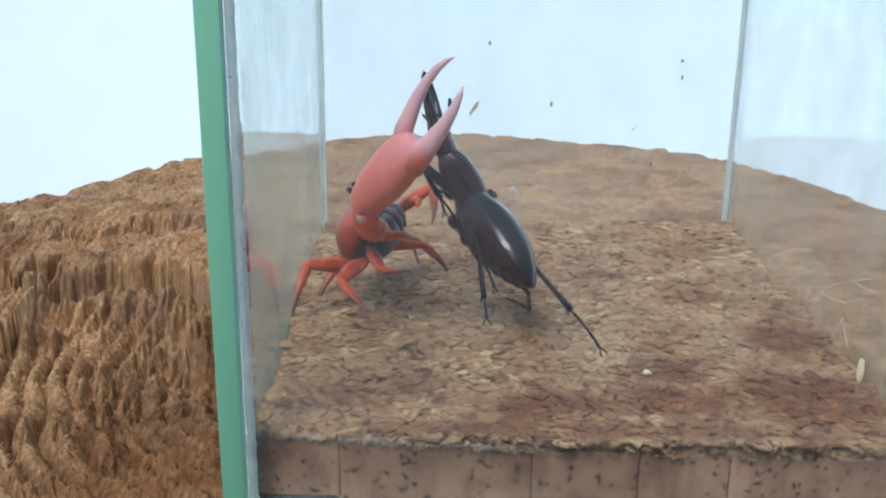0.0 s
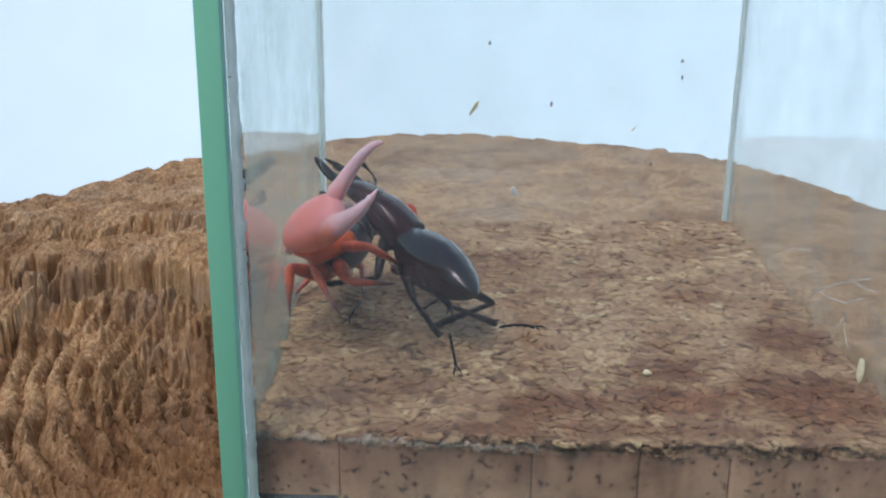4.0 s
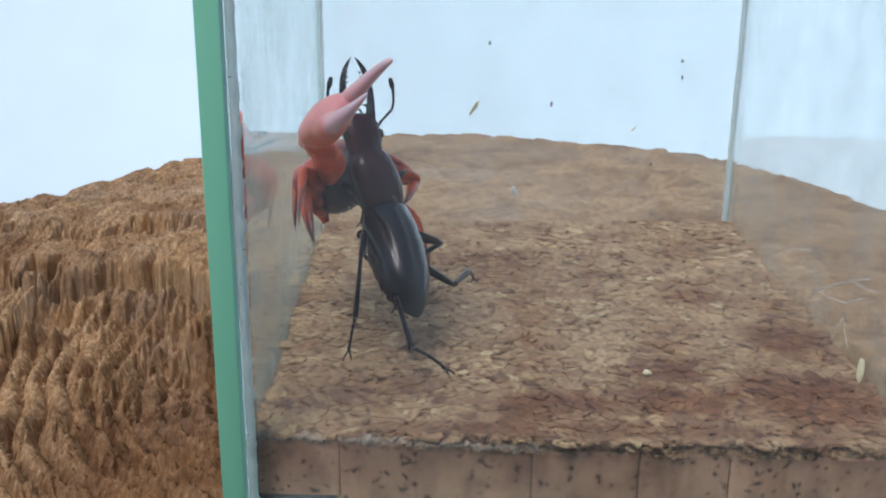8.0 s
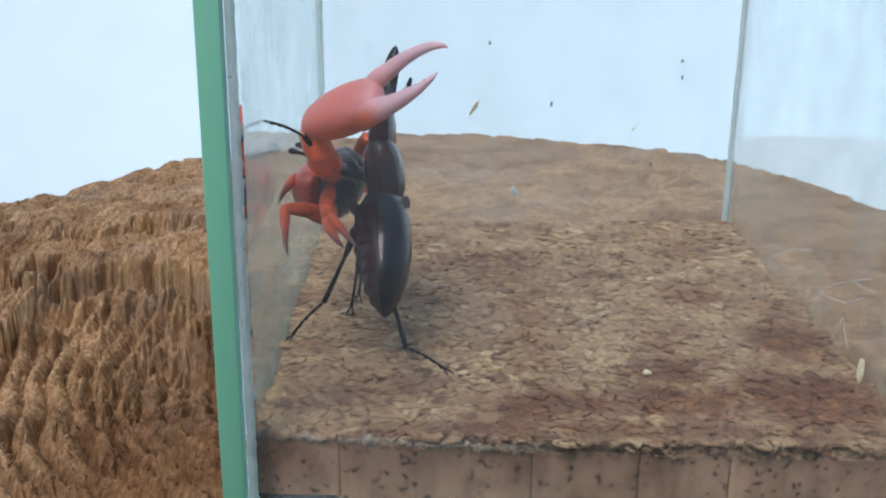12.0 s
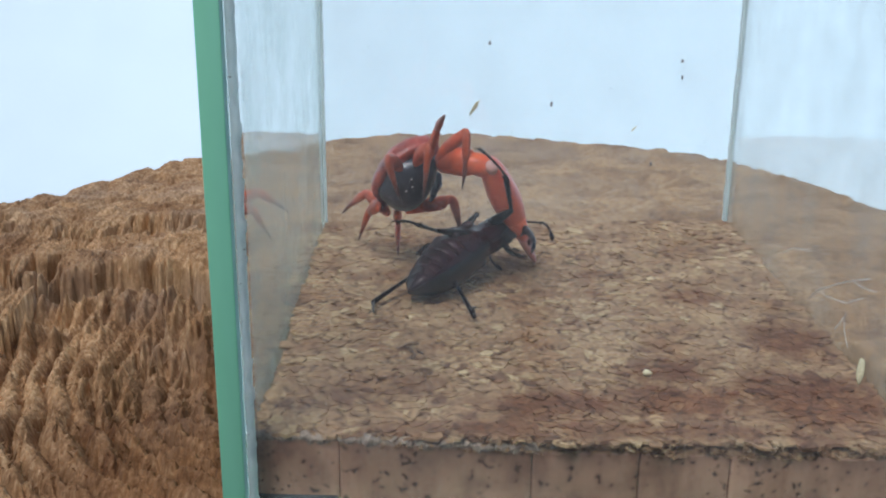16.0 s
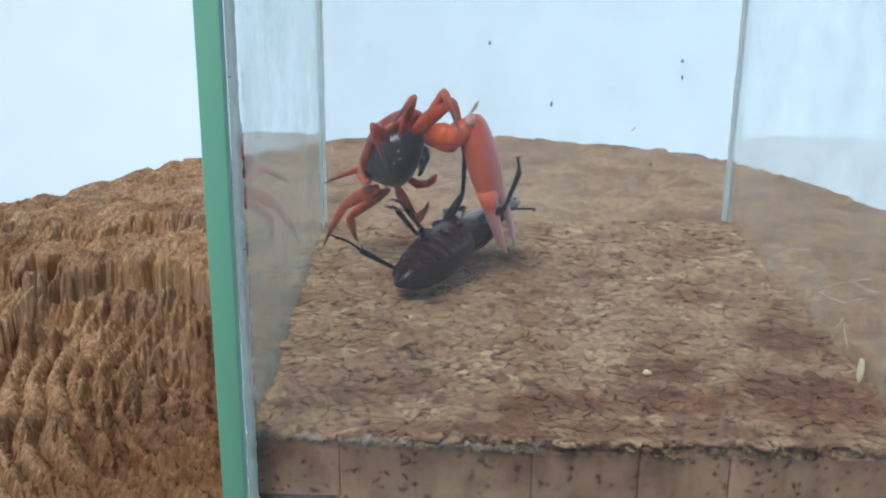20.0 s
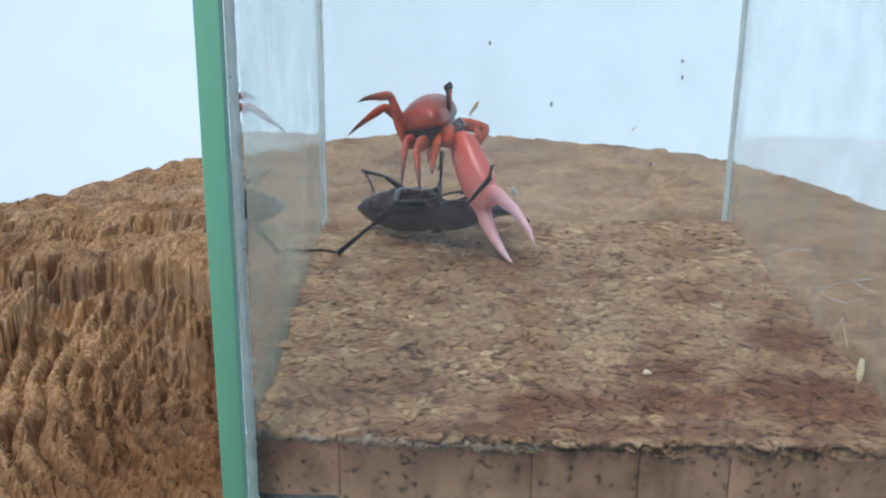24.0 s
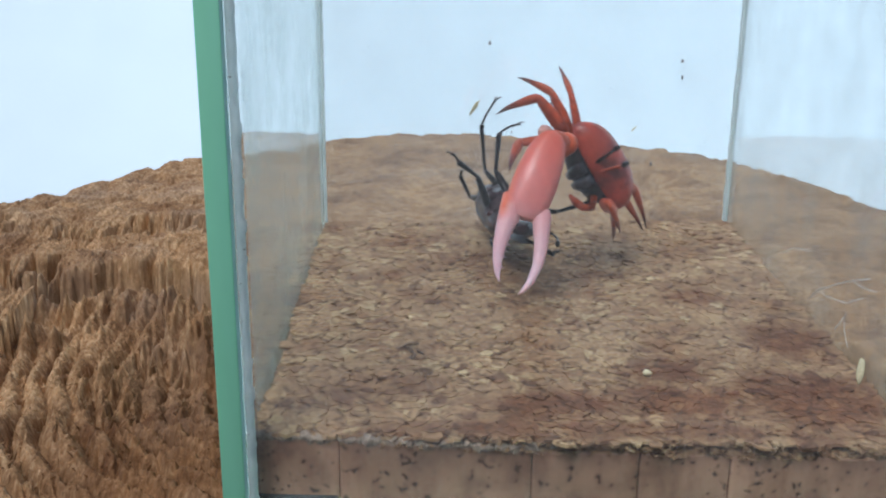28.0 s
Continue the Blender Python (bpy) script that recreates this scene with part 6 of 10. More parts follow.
    walk(beetle_legs["Lh"][0], [mm(*r) for r in (
        (0, -8.56, 2.88, -3.35, -52.7, -23.2, -146.4), (1, -8.56, 2.88, -3.35, -57.9, -1.5, -153.3), (1.25, -8.56, 2.88, -3.35, 1.4, -6.2, -169.3),
        (1.5, -8.56, 2.88, -3.35, 59.7, 5.1, 178.4), (1.67, -8.56, 2.88, -3.35, 10.5, -4.6, -176.2), (1.83, -8.56, 2.88, -3.35, -39.9, -6.7, -165.3),
        (2, -8.56, 2.88, -3.35, -89.6, 0.3, -156.7), (3, -8.56, 2.88, -3.35, -121.6, 8.5, -146.3), (3.5, -8.56, 2.88, -3.35, -132.6, 7.1, -165.3),
        (4.17, -8.56, 2.88, -3.35, 176.8, 10.5, -173.9), (4.83, -8.56, 2.88, -3.35, 126.3, 6.1, 178), (5.5, -8.56, 2.88, -3.35, 76.9, -2.9, 176.3),
        (5.75, -8.56, 2.88, -3.35, 21.1, -3.7, 174.4), (6, -8.56, 2.88, -3.35, -34.8, -5.7, 174.1), (7, -8.56, 2.88, -3.35, -89.9, -11.7, -177.2),
        (7.5, -8.56, 2.88, -3.35, -44.5, -14.3, -179.2), (8, -8.56, 2.88, -3.35, 1.4, -14.8, 177.5), (9, -8.56, 2.88, -3.35, -0.9, -8.9, 178.6),
        (9.5, -8.56, 2.88, -3.35, -44.7, -12.2, -166.2), (10, -8.56, 2.88, -3.35, -87.6, -4.4, -153), (11, -8.56, 2.88, -3.35, -72, -8.8, -139.2),
        (12, -8.56, 2.88, -3.35, -97.4, -14.6, -153.4), (14.2, -8.56, 2.88, -3.35, -97.4, -14.6, -153.4), (15, -8.56, 2.88, -3.35, -75.3, -13.4, -144.8),
        (15.6, -8.56, 2.88, -3.35, -34.2, -19.8, -172.8), (15.77, -8.56, 2.88, -3.35, -34.2, -19.8, -172.8), (16, -8.56, 2.88, -3.35, -83.7, -3.6, -140.2),
        (16.33, -8.56, 2.88, -3.35, -34.6, -17.6, -159.2), (16.67, -8.56, 2.88, -3.35, 16.9, -12, 177.4), (17, -8.56, 2.88, -3.35, 62.7, 8.6, 166.7),
        (17.5, -8.56, 2.88, -3.35, 105.7, 14.8, 172.1), (18, -8.56, 2.88, -3.35, 149.9, 15.7, -179.5), (18.5, -8.56, 2.88, -3.35, -167.3, 14.7, -170.5),
        (19, -8.56, 2.88, -3.35, -125.6, 8.2, -164.5), (19.5, -8.56, 2.88, -3.35, -78.8, 4.9, -146.5), (20, -8.56, 2.88, -3.35, -34.6, -10.1, -136.3),
        (21, -8.56, 2.88, -3.35, 3.3, -6.3, 165.3), (21.5, -8.56, 2.88, -3.35, -37, 2.8, -164.4), (22, -8.56, 2.88, -3.35, -15.8, -17.8, 144.3),
        (22.5, -8.56, 2.88, -3.35, 14.3, -12.6, 87.7), (23.5, -8.56, 2.88, -3.35, 36.4, -31.2, 79.3), (23.6, -8.56, 2.88, -3.35, 83.9, -21.5, 82.7),
        (23.7, -8.56, 2.88, -3.35, 129.7, -17.1, 92.5), (23.8, -8.56, 2.88, -3.35, 175.5, -20.7, 102.6), (24, -8.56, 2.88, -3.35, 175.5, -20.7, 102.6),
        (25, -8.56, 2.88, -3.35, 164, -21.9, 96.1), (26, -8.56, 2.88, -3.35, 164.2, -18.5, 97.4), (26.3, -8.56, 2.88, -3.35, 164.2, -18.5, 97.4),
        (26.37, -8.56, 2.88, -3.35, -160.9, -9.5, 122.8), (26.43, -8.56, 2.88, -3.35, -125.7, -16.6, 148.8), (26.5, -8.56, 2.88, -3.35, -93.3, -36.6, 167.9),
        (27, -8.56, 2.88, -3.35, -81.5, -11.1, 177.6), (28, -8.56, 2.88, -3.35, -40.5, -9.3, 166),
    )])
    walk(beetle_legs["Lh"][1], [mm(*r) for r in (
        (0, 12.16, 0, 0, 0, 32.4, 0), (1, 12.16, 0, 0, -0, 13.2, -0), (1.5, 12.16, 0, 0, 0, 34.7, 0), (2, 12.16, 0, 0, 0, 37.6, 0), (3, 12.16, 0, 0, 0, 51.7, -0),
        (3.5, 12.16, 0, 0, 0, 18.4, 0), (5.5, 12.16, 0, 0, 0, 35.3, 0), (6, 12.16, 0, 0, 0, 11.7, 0), (7, 12.16, 0, 0, -0, 10, -0), (8, 12.16, 0, 0, 2.1, 2.9, -5.4),
        (9, 12.16, 0, 0, 2.9, 1.6, -6.7), (10, 12.16, 0, 0, 0, 31.5, 0), (11, 12.16, 0, 0, 0, 47.7, 0), (12, 12.16, 0, 0, -0, 38.8, -0),
        (14.2, 12.16, 0, 0, -0, 38.8, -0), (15, 12.16, 0, 0, -0, 37.5, 0), (15.6, 12.16, 0, 0, -0, 11.4, -0), (15.77, 12.16, 0, 0, -0, 11.4, -0),
        (16, 12.16, 0, 0, 0, 41.5, 0), (17, 12.16, 0, 0, 0, 9.1, 0), (18, 12.16, 0, 0, 0, 4.7, 0.3), (19, 12.16, 0, 0, 0, 10, 0), (20, 12.16, 0, 0, 0, 67.7, 0),
        (21, 12.16, 0, 0, 0, 47.5, 0), (21.5, 12.16, 0, 0, 0, 49.7, -0), (22.5, 12.16, 0, 0, 0, 42.8, 0), (23.5, 12.16, 0, 0, 0, 53.8, 0),
        (23.8, 12.16, 0, 0, -0.4, 3, 1.4), (24, 12.16, 0, 0, -0.4, 3, 1.4), (25, 12.16, 0, 0, 0.7, 7.3, -3), (26, 12.16, 0, 0, 0.3, 5.8, -1.6),
        (26.3, 12.16, 0, 0, 0.3, 5.8, -1.6), (26.4, 12.16, 0, 0, -0.5, 58.2, -1.3), (26.5, 12.16, 0, 0, -180, 69.4, -180), (27, 12.16, 0, 0, 180, 42.7, 180),
        (28, 12.16, 0, 0, 180, 40.2, 180),
    )])
    walk(beetle_legs["Lh"][2], [mm(*r) for r in (
        (0, -30.52, -5.17, 1.87, 50.3, -6.3, 170.4), (1, -31.69, -5.99, -4.27, 47.5, -22.5, 159.4), (1.5, -30.99, -2.8, -9.01, 24.5, -13.1, 171.2),
        (2, -32.13, 1.23, -3.51, 10.4, 3.9, 169), (3, -30.48, -1.46, -1.1, 0.9, -46.4, 172.9), (3.5, -32.97, -0.44, -3.65, 11.8, -36.9, 175.1),
        (5.5, -31.64, -2.82, -3.88, 40.7, -31.7, 170.4), (6, -33.05, 6.91, -3.03, 23.4, -30.3, 172.6), (7, -32.89, 3.91, 1.67, -4, -44.9, -168.5),
        (8, -32.72, 5.1, 2.35, -3.2, -47.4, -170.4), (9, -33.13, 4.98, 0.15, -1.3, -43.5, -170.9), (10, -32.11, -1.62, -1.85, 57.8, -38.3, 156.3),
        (11, -30.32, -3.99, -3.07, 51.5, -39.9, 161.1), (12, -31.03, 0.52, 3.24, 69.3, -52.8, 138.3), (14.2, -31.03, 0.52, 3.24, 69.3, -52.8, 138.3),
        (15, -31.02, -3.71, -0.1, 58.9, -47.7, 152.7), (15.6, -32.5, 1.29, 3.07, 38.3, -62.2, 157.7), (15.77, -32.5, 1.29, 3.07, 38.3, -62.2, 157.7),
        (15.88, -31.58, -1.64, 0.08, 101.3, -31.5, 121.5), (16, -30.67, -4.56, -2.9, 135.2, 6.5, 127), (17, -32.69, 6.75, -7.99, 147, 24.1, 171.6),
        (18, -32.8, 2.23, -9.17, 140.6, 29.8, 161.7), (19, -32.84, -1.98, -5.58, 149.5, 23.9, 173.2), (20, -26.55, -4.99, -9.98, 153.9, 48.2, 161.6),
        (21, -29.69, 7.86, -10.45, 158.3, 45.3, 160), (21.5, -29.43, 3.14, -12.14, 162.3, 48.1, 157.7), (22, -19.61, 14.48, -9.5, 158.5, 44.7, 120.1),
        (22.5, -9.79, 25.82, -6.86, 158.4, 40.3, 85.1), (23.5, -10.63, 24.82, -0.25, 163.6, 28.6, 84.9), (23.8, -13.33, 25.47, 6.1, 172.9, 21.4, 96.6),
        (24, -13.33, 25.47, 6.1, 172.9, 21.4, 96.6), (25, -12.02, 25.17, 7.2, 168.3, 20.9, 86.7), (26, -12.22, 25.83, 5.66, 165.5, 20.7, 85.2),
        (26.3, -12.22, 25.83, 5.66, 165.5, 20.7, 85.2), (26.5, -11.67, 15.79, 1.77, -178.4, -2.5, 62.2), (27, -11.14, 11.58, -4.08, -174.3, 22, 56.6),
        (28, -10.53, 8.9, -9.16, 167.5, 29.4, 0.6),
    )])
    walk(beetle_legs["Rf"][0], [mm(*r) for r in (
        (0, 5.21, 1.08, -2.03, 38.5, 6.1, -53.7), (1, 5.33, 1.75, -0.93, 38.5, 6.1, -53.7), (1.5, 5.06, -1.6, -2.06, 38.5, 6.1, -53.7),
        (2, 4.74, -1.99, -2.44, 38.5, 6.1, -53.7), (3, 4.55, -2.65, -2.17, 38.5, 6.1, -53.7), (3.5, 5.52, -1.24, -0.58, 38.5, 6.1, -53.7),
        (5.5, 5.42, 1.04, -1.38, 38.5, 6.1, -53.7), (6, 5.48, 1, -1.17, 38.5, 6.1, -53.7), (7, 5.39, -0.67, -1.71, 38.5, 6.1, -53.7),
        (8, 5.55, -0.98, -0.77, 38.5, 6.1, -53.7), (9, 5.68, 0.18, -0.22, 38.5, 6.1, -53.7), (10, 5.47, 0.99, -1.23, 38.5, 6.1, -53.7),
        (11, 5.3, 1.21, -1.69, 38.5, 6.1, -53.7), (12, 4.93, -0.7, -2.76, 38.5, 6.1, -53.7), (14.2, 4.93, -0.7, -2.76, 38.5, 6.1, -53.7),
        (15, 5.29, 0.16, -2.1, 38.5, 6.1, -53.7), (15.6, 4.71, -1.68, -2.71, 38.5, 6.1, -53.7), (15.77, 4.71, -1.68, -2.71, 38.5, 6.1, -53.7),
        (16, 4.22, -2.4, -2.97, 38.5, 6.1, -53.7), (17, 4.18, -2.23, -3.15, 38.5, 6.1, -53.7), (18, 4.69, -2.44, -2.1, 38.5, 6.1, -53.7),
        (18.5, 4.03, -2.1, -3.17, 14.8, 5.1, 1.7), (19, 3.37, -1.75, -4.24, -0, 23.9, 55.8), (19.5, 3.78, -2.02, -3.67, 14.8, 5.1, 1.7),
        (20, 4.18, -2.3, -3.1, 38.5, 6.1, -53.7), (21, 4.33, -2.4, -2.81, 38.5, 6.1, -53.7), (21.5, 3.54, -2.84, -3.43, 38.5, 6.1, -53.7),
        (22.5, 4.57, -1.46, -3.06, 38.5, 6.1, -53.7), (23.5, 4.75, -1.6, -2.7, 54.8, 32.6, -61.9), (23.8, 4.46, -1.12, -3.36, 38.5, 6.1, -53.7),
        (24, 4.46, -1.12, -3.36, 38.5, 6.1, -53.7), (24.5, 4.53, -1.11, -3.25, 86.2, -30.2, -63.8), (25, 4.61, -1.1, -3.15, 158.5, -40.2, -108.6),
        (25.5, 4.61, -1.16, -3.13, 86.2, -30.2, -63.8), (26, 4.6, -1.22, -3.12, 38.5, 6.1, -53.7), (26.3, 4.6, -1.22, -3.12, 38.5, 6.1, -53.7),
        (26.5, 3.86, -2.76, -3.14, 38.5, 6.1, -53.7), (27, 3.88, -2.57, -3.27, 38.5, 6.1, -53.7), (28, 3.74, -2.85, -3.2, 52.6, 0.9, -67.1),
    )])
    walk(beetle_legs["Rf"][1], [mm(*r) for r in (
        (0, 9.69, 0, 0, -180, 20.3, -180), (1, 9.69, 0, 0, 180, 20.3, 180), (1.5, 9.69, 0, 0, 180, 20.3, -180), (2, 9.69, 0, 0, -180, 20.3, -180),
        (3, 9.69, 0, 0, 180, 20.3, 180), (3.5, 9.69, 0, 0, -180, 20.3, -180), (5.5, 9.69, 0, 0, -180, 20.3, 180), (6, 9.69, 0, 0, 180, 20.3, 180),
        (7, 9.69, 0, 0, 180, 20.3, 180), (8, 9.69, 0, 0, 180, 20.3, 180), (9, 9.69, 0, 0, 180, 20.3, 180), (10, 9.69, 0, 0, -180, 20.3, -180),
        (11, 9.69, 0, 0, 180, 20.3, 180), (12, 9.69, 0, 0, 180, 20.3, 180), (14.2, 9.69, 0, 0, 180, 20.3, 180), (15, 9.69, 0, 0, -180, 20.3, -180),
        (15.6, 9.69, 0, 0, -180, 20.3, 180), (15.77, 9.69, 0, 0, -180, 20.3, 180), (16, 9.69, 0, 0, 180, 20.3, 180), (17, 9.69, 0, 0, 180, 20.3, 180),
        (18, 9.69, 0, 0, -180, 20.3, -180), (18.5, 9.69, 0, 0, -180, 87.1, -180), (19, 9.69, 0, 0, -0, 26.1, -0), (19.5, 9.69, 0, 0, -180, 87.1, -180),
        (20, 9.69, 0, 0, -180, 20.3, 180), (21, 9.69, 0, 0, -180, 20.3, -180), (21.5, 9.69, 0, 0, -180, 20.3, -180), (22.5, 9.69, 0, 0, 180, 20.3, 180),
        (23, 9.69, 0, 0, -180, 72.6, -180), (23.5, 9.69, 0, 0, -0, 55.1, 0), (23.65, 9.69, 0, 0, -180, 72.6, -180), (23.8, 9.69, 0, 0, 180, 20.3, 180),
        (24, 9.69, 0, 0, 180, 20.3, 180), (25, 9.69, 0, 0, 180, 80.5, 180), (26, 9.69, 0, 0, -180, 20.3, 180), (26.3, 9.69, 0, 0, -180, 20.3, 180),
        (26.5, 9.69, 0, 0, 180, 20.3, 180), (27, 9.69, 0, 0, 180, 20.3, 180), (27.5, 9.69, 0, 0, 180, 83.3, 180), (28, 9.69, 0, 0, -0, 33.6, 0),
    )])
    walk(beetle_legs["Rf"][2], [mm(*r) for r in (
        (0, 6.87, 2.52, -4.79, 27.5, -3.7, 159.3), (1, 7, 3.19, -3.69, 21.4, -3.7, 159.3), (1.5, 6.73, -0.16, -4.83, -2.8, -3.7, 159.3),
        (2, 6.41, -0.55, -5.21, -7.6, -3.7, 159.3), (3, 6.21, -1.21, -4.93, -12.7, -3.7, 159.3), (3.5, 7.19, 0.2, -3.34, -8.4, -3.7, 159.3),
        (5.5, 7.09, 2.48, -4.14, 17.7, -3.7, 159.3), (6, 7.15, 2.44, -3.93, 15.5, -3.7, 159.3), (7, 7.05, 0.77, -4.48, -0.3, -3.7, 159.3),
        (8, 7.22, 0.46, -3.53, 2.1, -3.7, 159.3), (9, 7.35, 1.62, -2.98, 2.1, -3.7, 159.3), (10, 7.14, 2.43, -3.99, 46.9, -3.7, 159.3),
        (11, 6.96, 2.65, -4.46, 44.8, -3.7, 159.3), (12, 6.6, 0.74, -5.52, 57.3, -3.7, 159.3), (14.2, 6.6, 0.74, -5.52, 57.3, -3.7, 159.3),
        (15, 6.96, 1.6, -4.86, 50.2, -3.7, 159.3), (15.6, 6.38, -0.24, -5.48, 43.9, -3.7, 159.3), (15.77, 6.38, -0.24, -5.48, 43.9, -3.7, 159.3),
        (15.88, 6.13, -0.6, -5.61, 105.8, -3.7, 159.3), (16, 5.89, -0.96, -5.74, 167.7, -3.7, 159.3), (17, 5.85, -0.79, -5.92, 163.1, -3.7, 159.3),
        (18, 6.36, -1, -4.86, 165.2, -3.7, 159.3), (18.33, 8.25, 3, -8.57, 150.9, 16.2, -155.5), (18.67, 10.15, 7, -12.27, 156.3, 40.1, -106.1),
        (19, 12.05, 11, -15.97, -171.3, 48.4, -36.4), (19.33, 9.98, 7.05, -12.61, 164.1, 33.5, -102.8), (19.67, 7.92, 3.1, -9.24, 166.6, 10.1, -151.8),
        (20, 5.85, -0.86, -5.87, -174.1, -3.7, 159.3), (21, 6, -0.96, -5.57, -171.6, -3.7, 159.3), (21.5, 5.21, -1.4, -6.19, -170.7, -3.7, 159.3),
        (22.5, 6.24, -0.02, -5.82, -164.6, -3.7, 159.3), (23, 10.98, -3.82, -10.47, -157.4, 6.1, 111.4), (23.5, 15.72, -7.63, -15.12, -159.9, 18, 62.7),
        (23.65, 10.92, -3.65, -10.62, -158.3, 5.7, 111.3), (23.8, 6.12, 0.32, -6.12, -166.4, -3.7, 159.3), (24, 6.12, 0.32, -6.12, -166.4, -3.7, 159.3),
        (24.5, 7.1, -1.01, 1.52, -168.5, 7.3, 111), (25, 8.08, -2.34, 9.16, -178.4, 12.9, 61), (25.5, 7.18, -1.06, 1.64, -169.7, 6.8, 110.9),
        (26, 6.27, 0.22, -5.88, -168.7, -3.7, 159.3), (26.3, 6.27, 0.22, -5.88, -168.7, -3.7, 159.3), (26.5, 5.52, -1.32, -5.91, -157.3, -3.7, 159.3),
        (27, 5.55, -1.13, -6.03, -162.1, -3.7, 159.3), (27.33, 8.68, -6.69, -6.32, -147.9, 6.5, 114.2), (27.67, 11.8, -12.25, -6.61, -144.9, 23.6, 69.5),
        (28, 14.92, -17.81, -6.9, -157.5, 37.3, 17.6),
    )])
    walk(beetle_legs["Rm"][0], [mm(*r) for r in (
        (0, -2.6, -3.25, -3.26, -68.3, 5.9, -101.9), (1, -2.6, -3.25, -3.26, -68.3, 5.9, -101.9), (1.5, -2.6, -3.25, -3.26, -68.3, 5.9, -101.9),
        (2, -2.6, -3.25, -3.25, -68.3, 5.9, -101.9), (3, -2.6, -3.25, -3.25, -68.3, 5.9, -101.9), (3.5, -2.6, -3.26, -3.25, -68.3, 5.9, -101.9),
        (5.5, -2.6, -3.26, -3.25, -68.3, 5.9, -101.9), (6, -2.6, -3.25, -3.25, -68.3, 5.9, -101.9), (7, -2.6, -3.25, -3.25, -68.3, 5.9, -101.9),
        (8, -2.6, -3.25, -3.25, -68.3, 5.9, -101.9), (9, -2.6, -3.25, -3.25, -68.3, 5.9, -101.9), (10, -2.6, -3.26, -3.25, -68.3, 5.9, -101.9),
        (11, -2.6, -3.25, -3.26, -68.3, 5.9, -101.9), (12, -2.6, -3.25, -3.25, -68.3, 5.9, -101.9), (14.2, -2.6, -3.25, -3.25, -68.3, 5.9, -101.9),
        (15, -2.6, -3.26, -3.26, -68.3, 5.9, -101.9), (15.6, -2.6, -3.26, -3.26, -68.3, 5.9, -101.9), (15.77, -2.6, -3.26, -3.26, -68.3, 5.9, -101.9),
        (16, -2.6, -3.25, -3.25, -68.3, 5.9, -101.9), (16.5, -2.6, -3.26, -3.26, -57.4, 43.9, -48.3), (17, -2.6, -3.26, -3.26, -0.7, 46.2, 42.3),
        (18, -2.6, -3.25, -3.25, -55.4, 20.9, 46.7), (18.33, -2.6, -3.25, -3.25, -64.3, 20.7, -4.5), (18.67, -2.6, -3.26, -3.26, -69.8, 14.1, -54.1),
        (19, -2.6, -3.26, -3.26, -68.3, 5.9, -101.9), (19.5, -2.6, -3.26, -3.26, -59.2, 38.4, -45), (20, -2.6, -3.25, -3.26, -15, 41.8, 37.6),
        (20.5, -2.6, -3.25, -3.26, -37.9, 30.4, -28.7), (21, -2.6, -3.25, -3.26, -37.5, 8.8, -81.3), (21.5, -2.6, -3.25, -3.25, -42.5, 6.8, -87.6),
        (22.5, -2.6, -3.26, -3.26, -68.3, 5.9, -101.9), (23.5, -2.6, -3.25, -3.25, -68.3, 5.9, -101.9), (23.65, -2.6, -3.25, -3.25, -31, 12.3, -110.9),
        (23.8, -2.6, -3.25, -3.25, 6.8, 22.8, -114.2), (24, -2.6, -3.25, -3.25, 6.8, 22.8, -114.2), (24.5, -2.6, -3.25, -3.25, -31, 12.3, -110.9),
        (25, -2.6, -3.25, -3.25, -68.3, 5.9, -101.9), (25.5, -2.6, -3.26, -3.26, -24.9, 29.8, -109.5), (26, -2.6, -3.26, -3.26, 32.8, 50.9, -91.4),
        (26.3, -2.6, -3.26, -3.26, 32.8, 50.9, -91.4), (26.4, -2.6, -3.26, -3.26, -24.9, 29.8, -109.5), (26.5, -2.6, -3.26, -3.26, -68.3, 5.9, -101.9),
        (27, -2.6, -3.26, -3.26, -68.3, 5.9, -101.9), (27.33, -2.6, -3.26, -3.26, -100.7, 45.5, -87.4), (27.67, -2.6, -3.26, -3.26, 155.4, 78.1, -156.7),
        (28, -2.6, -3.26, -3.26, 71, 41.5, 153.8),
    )])
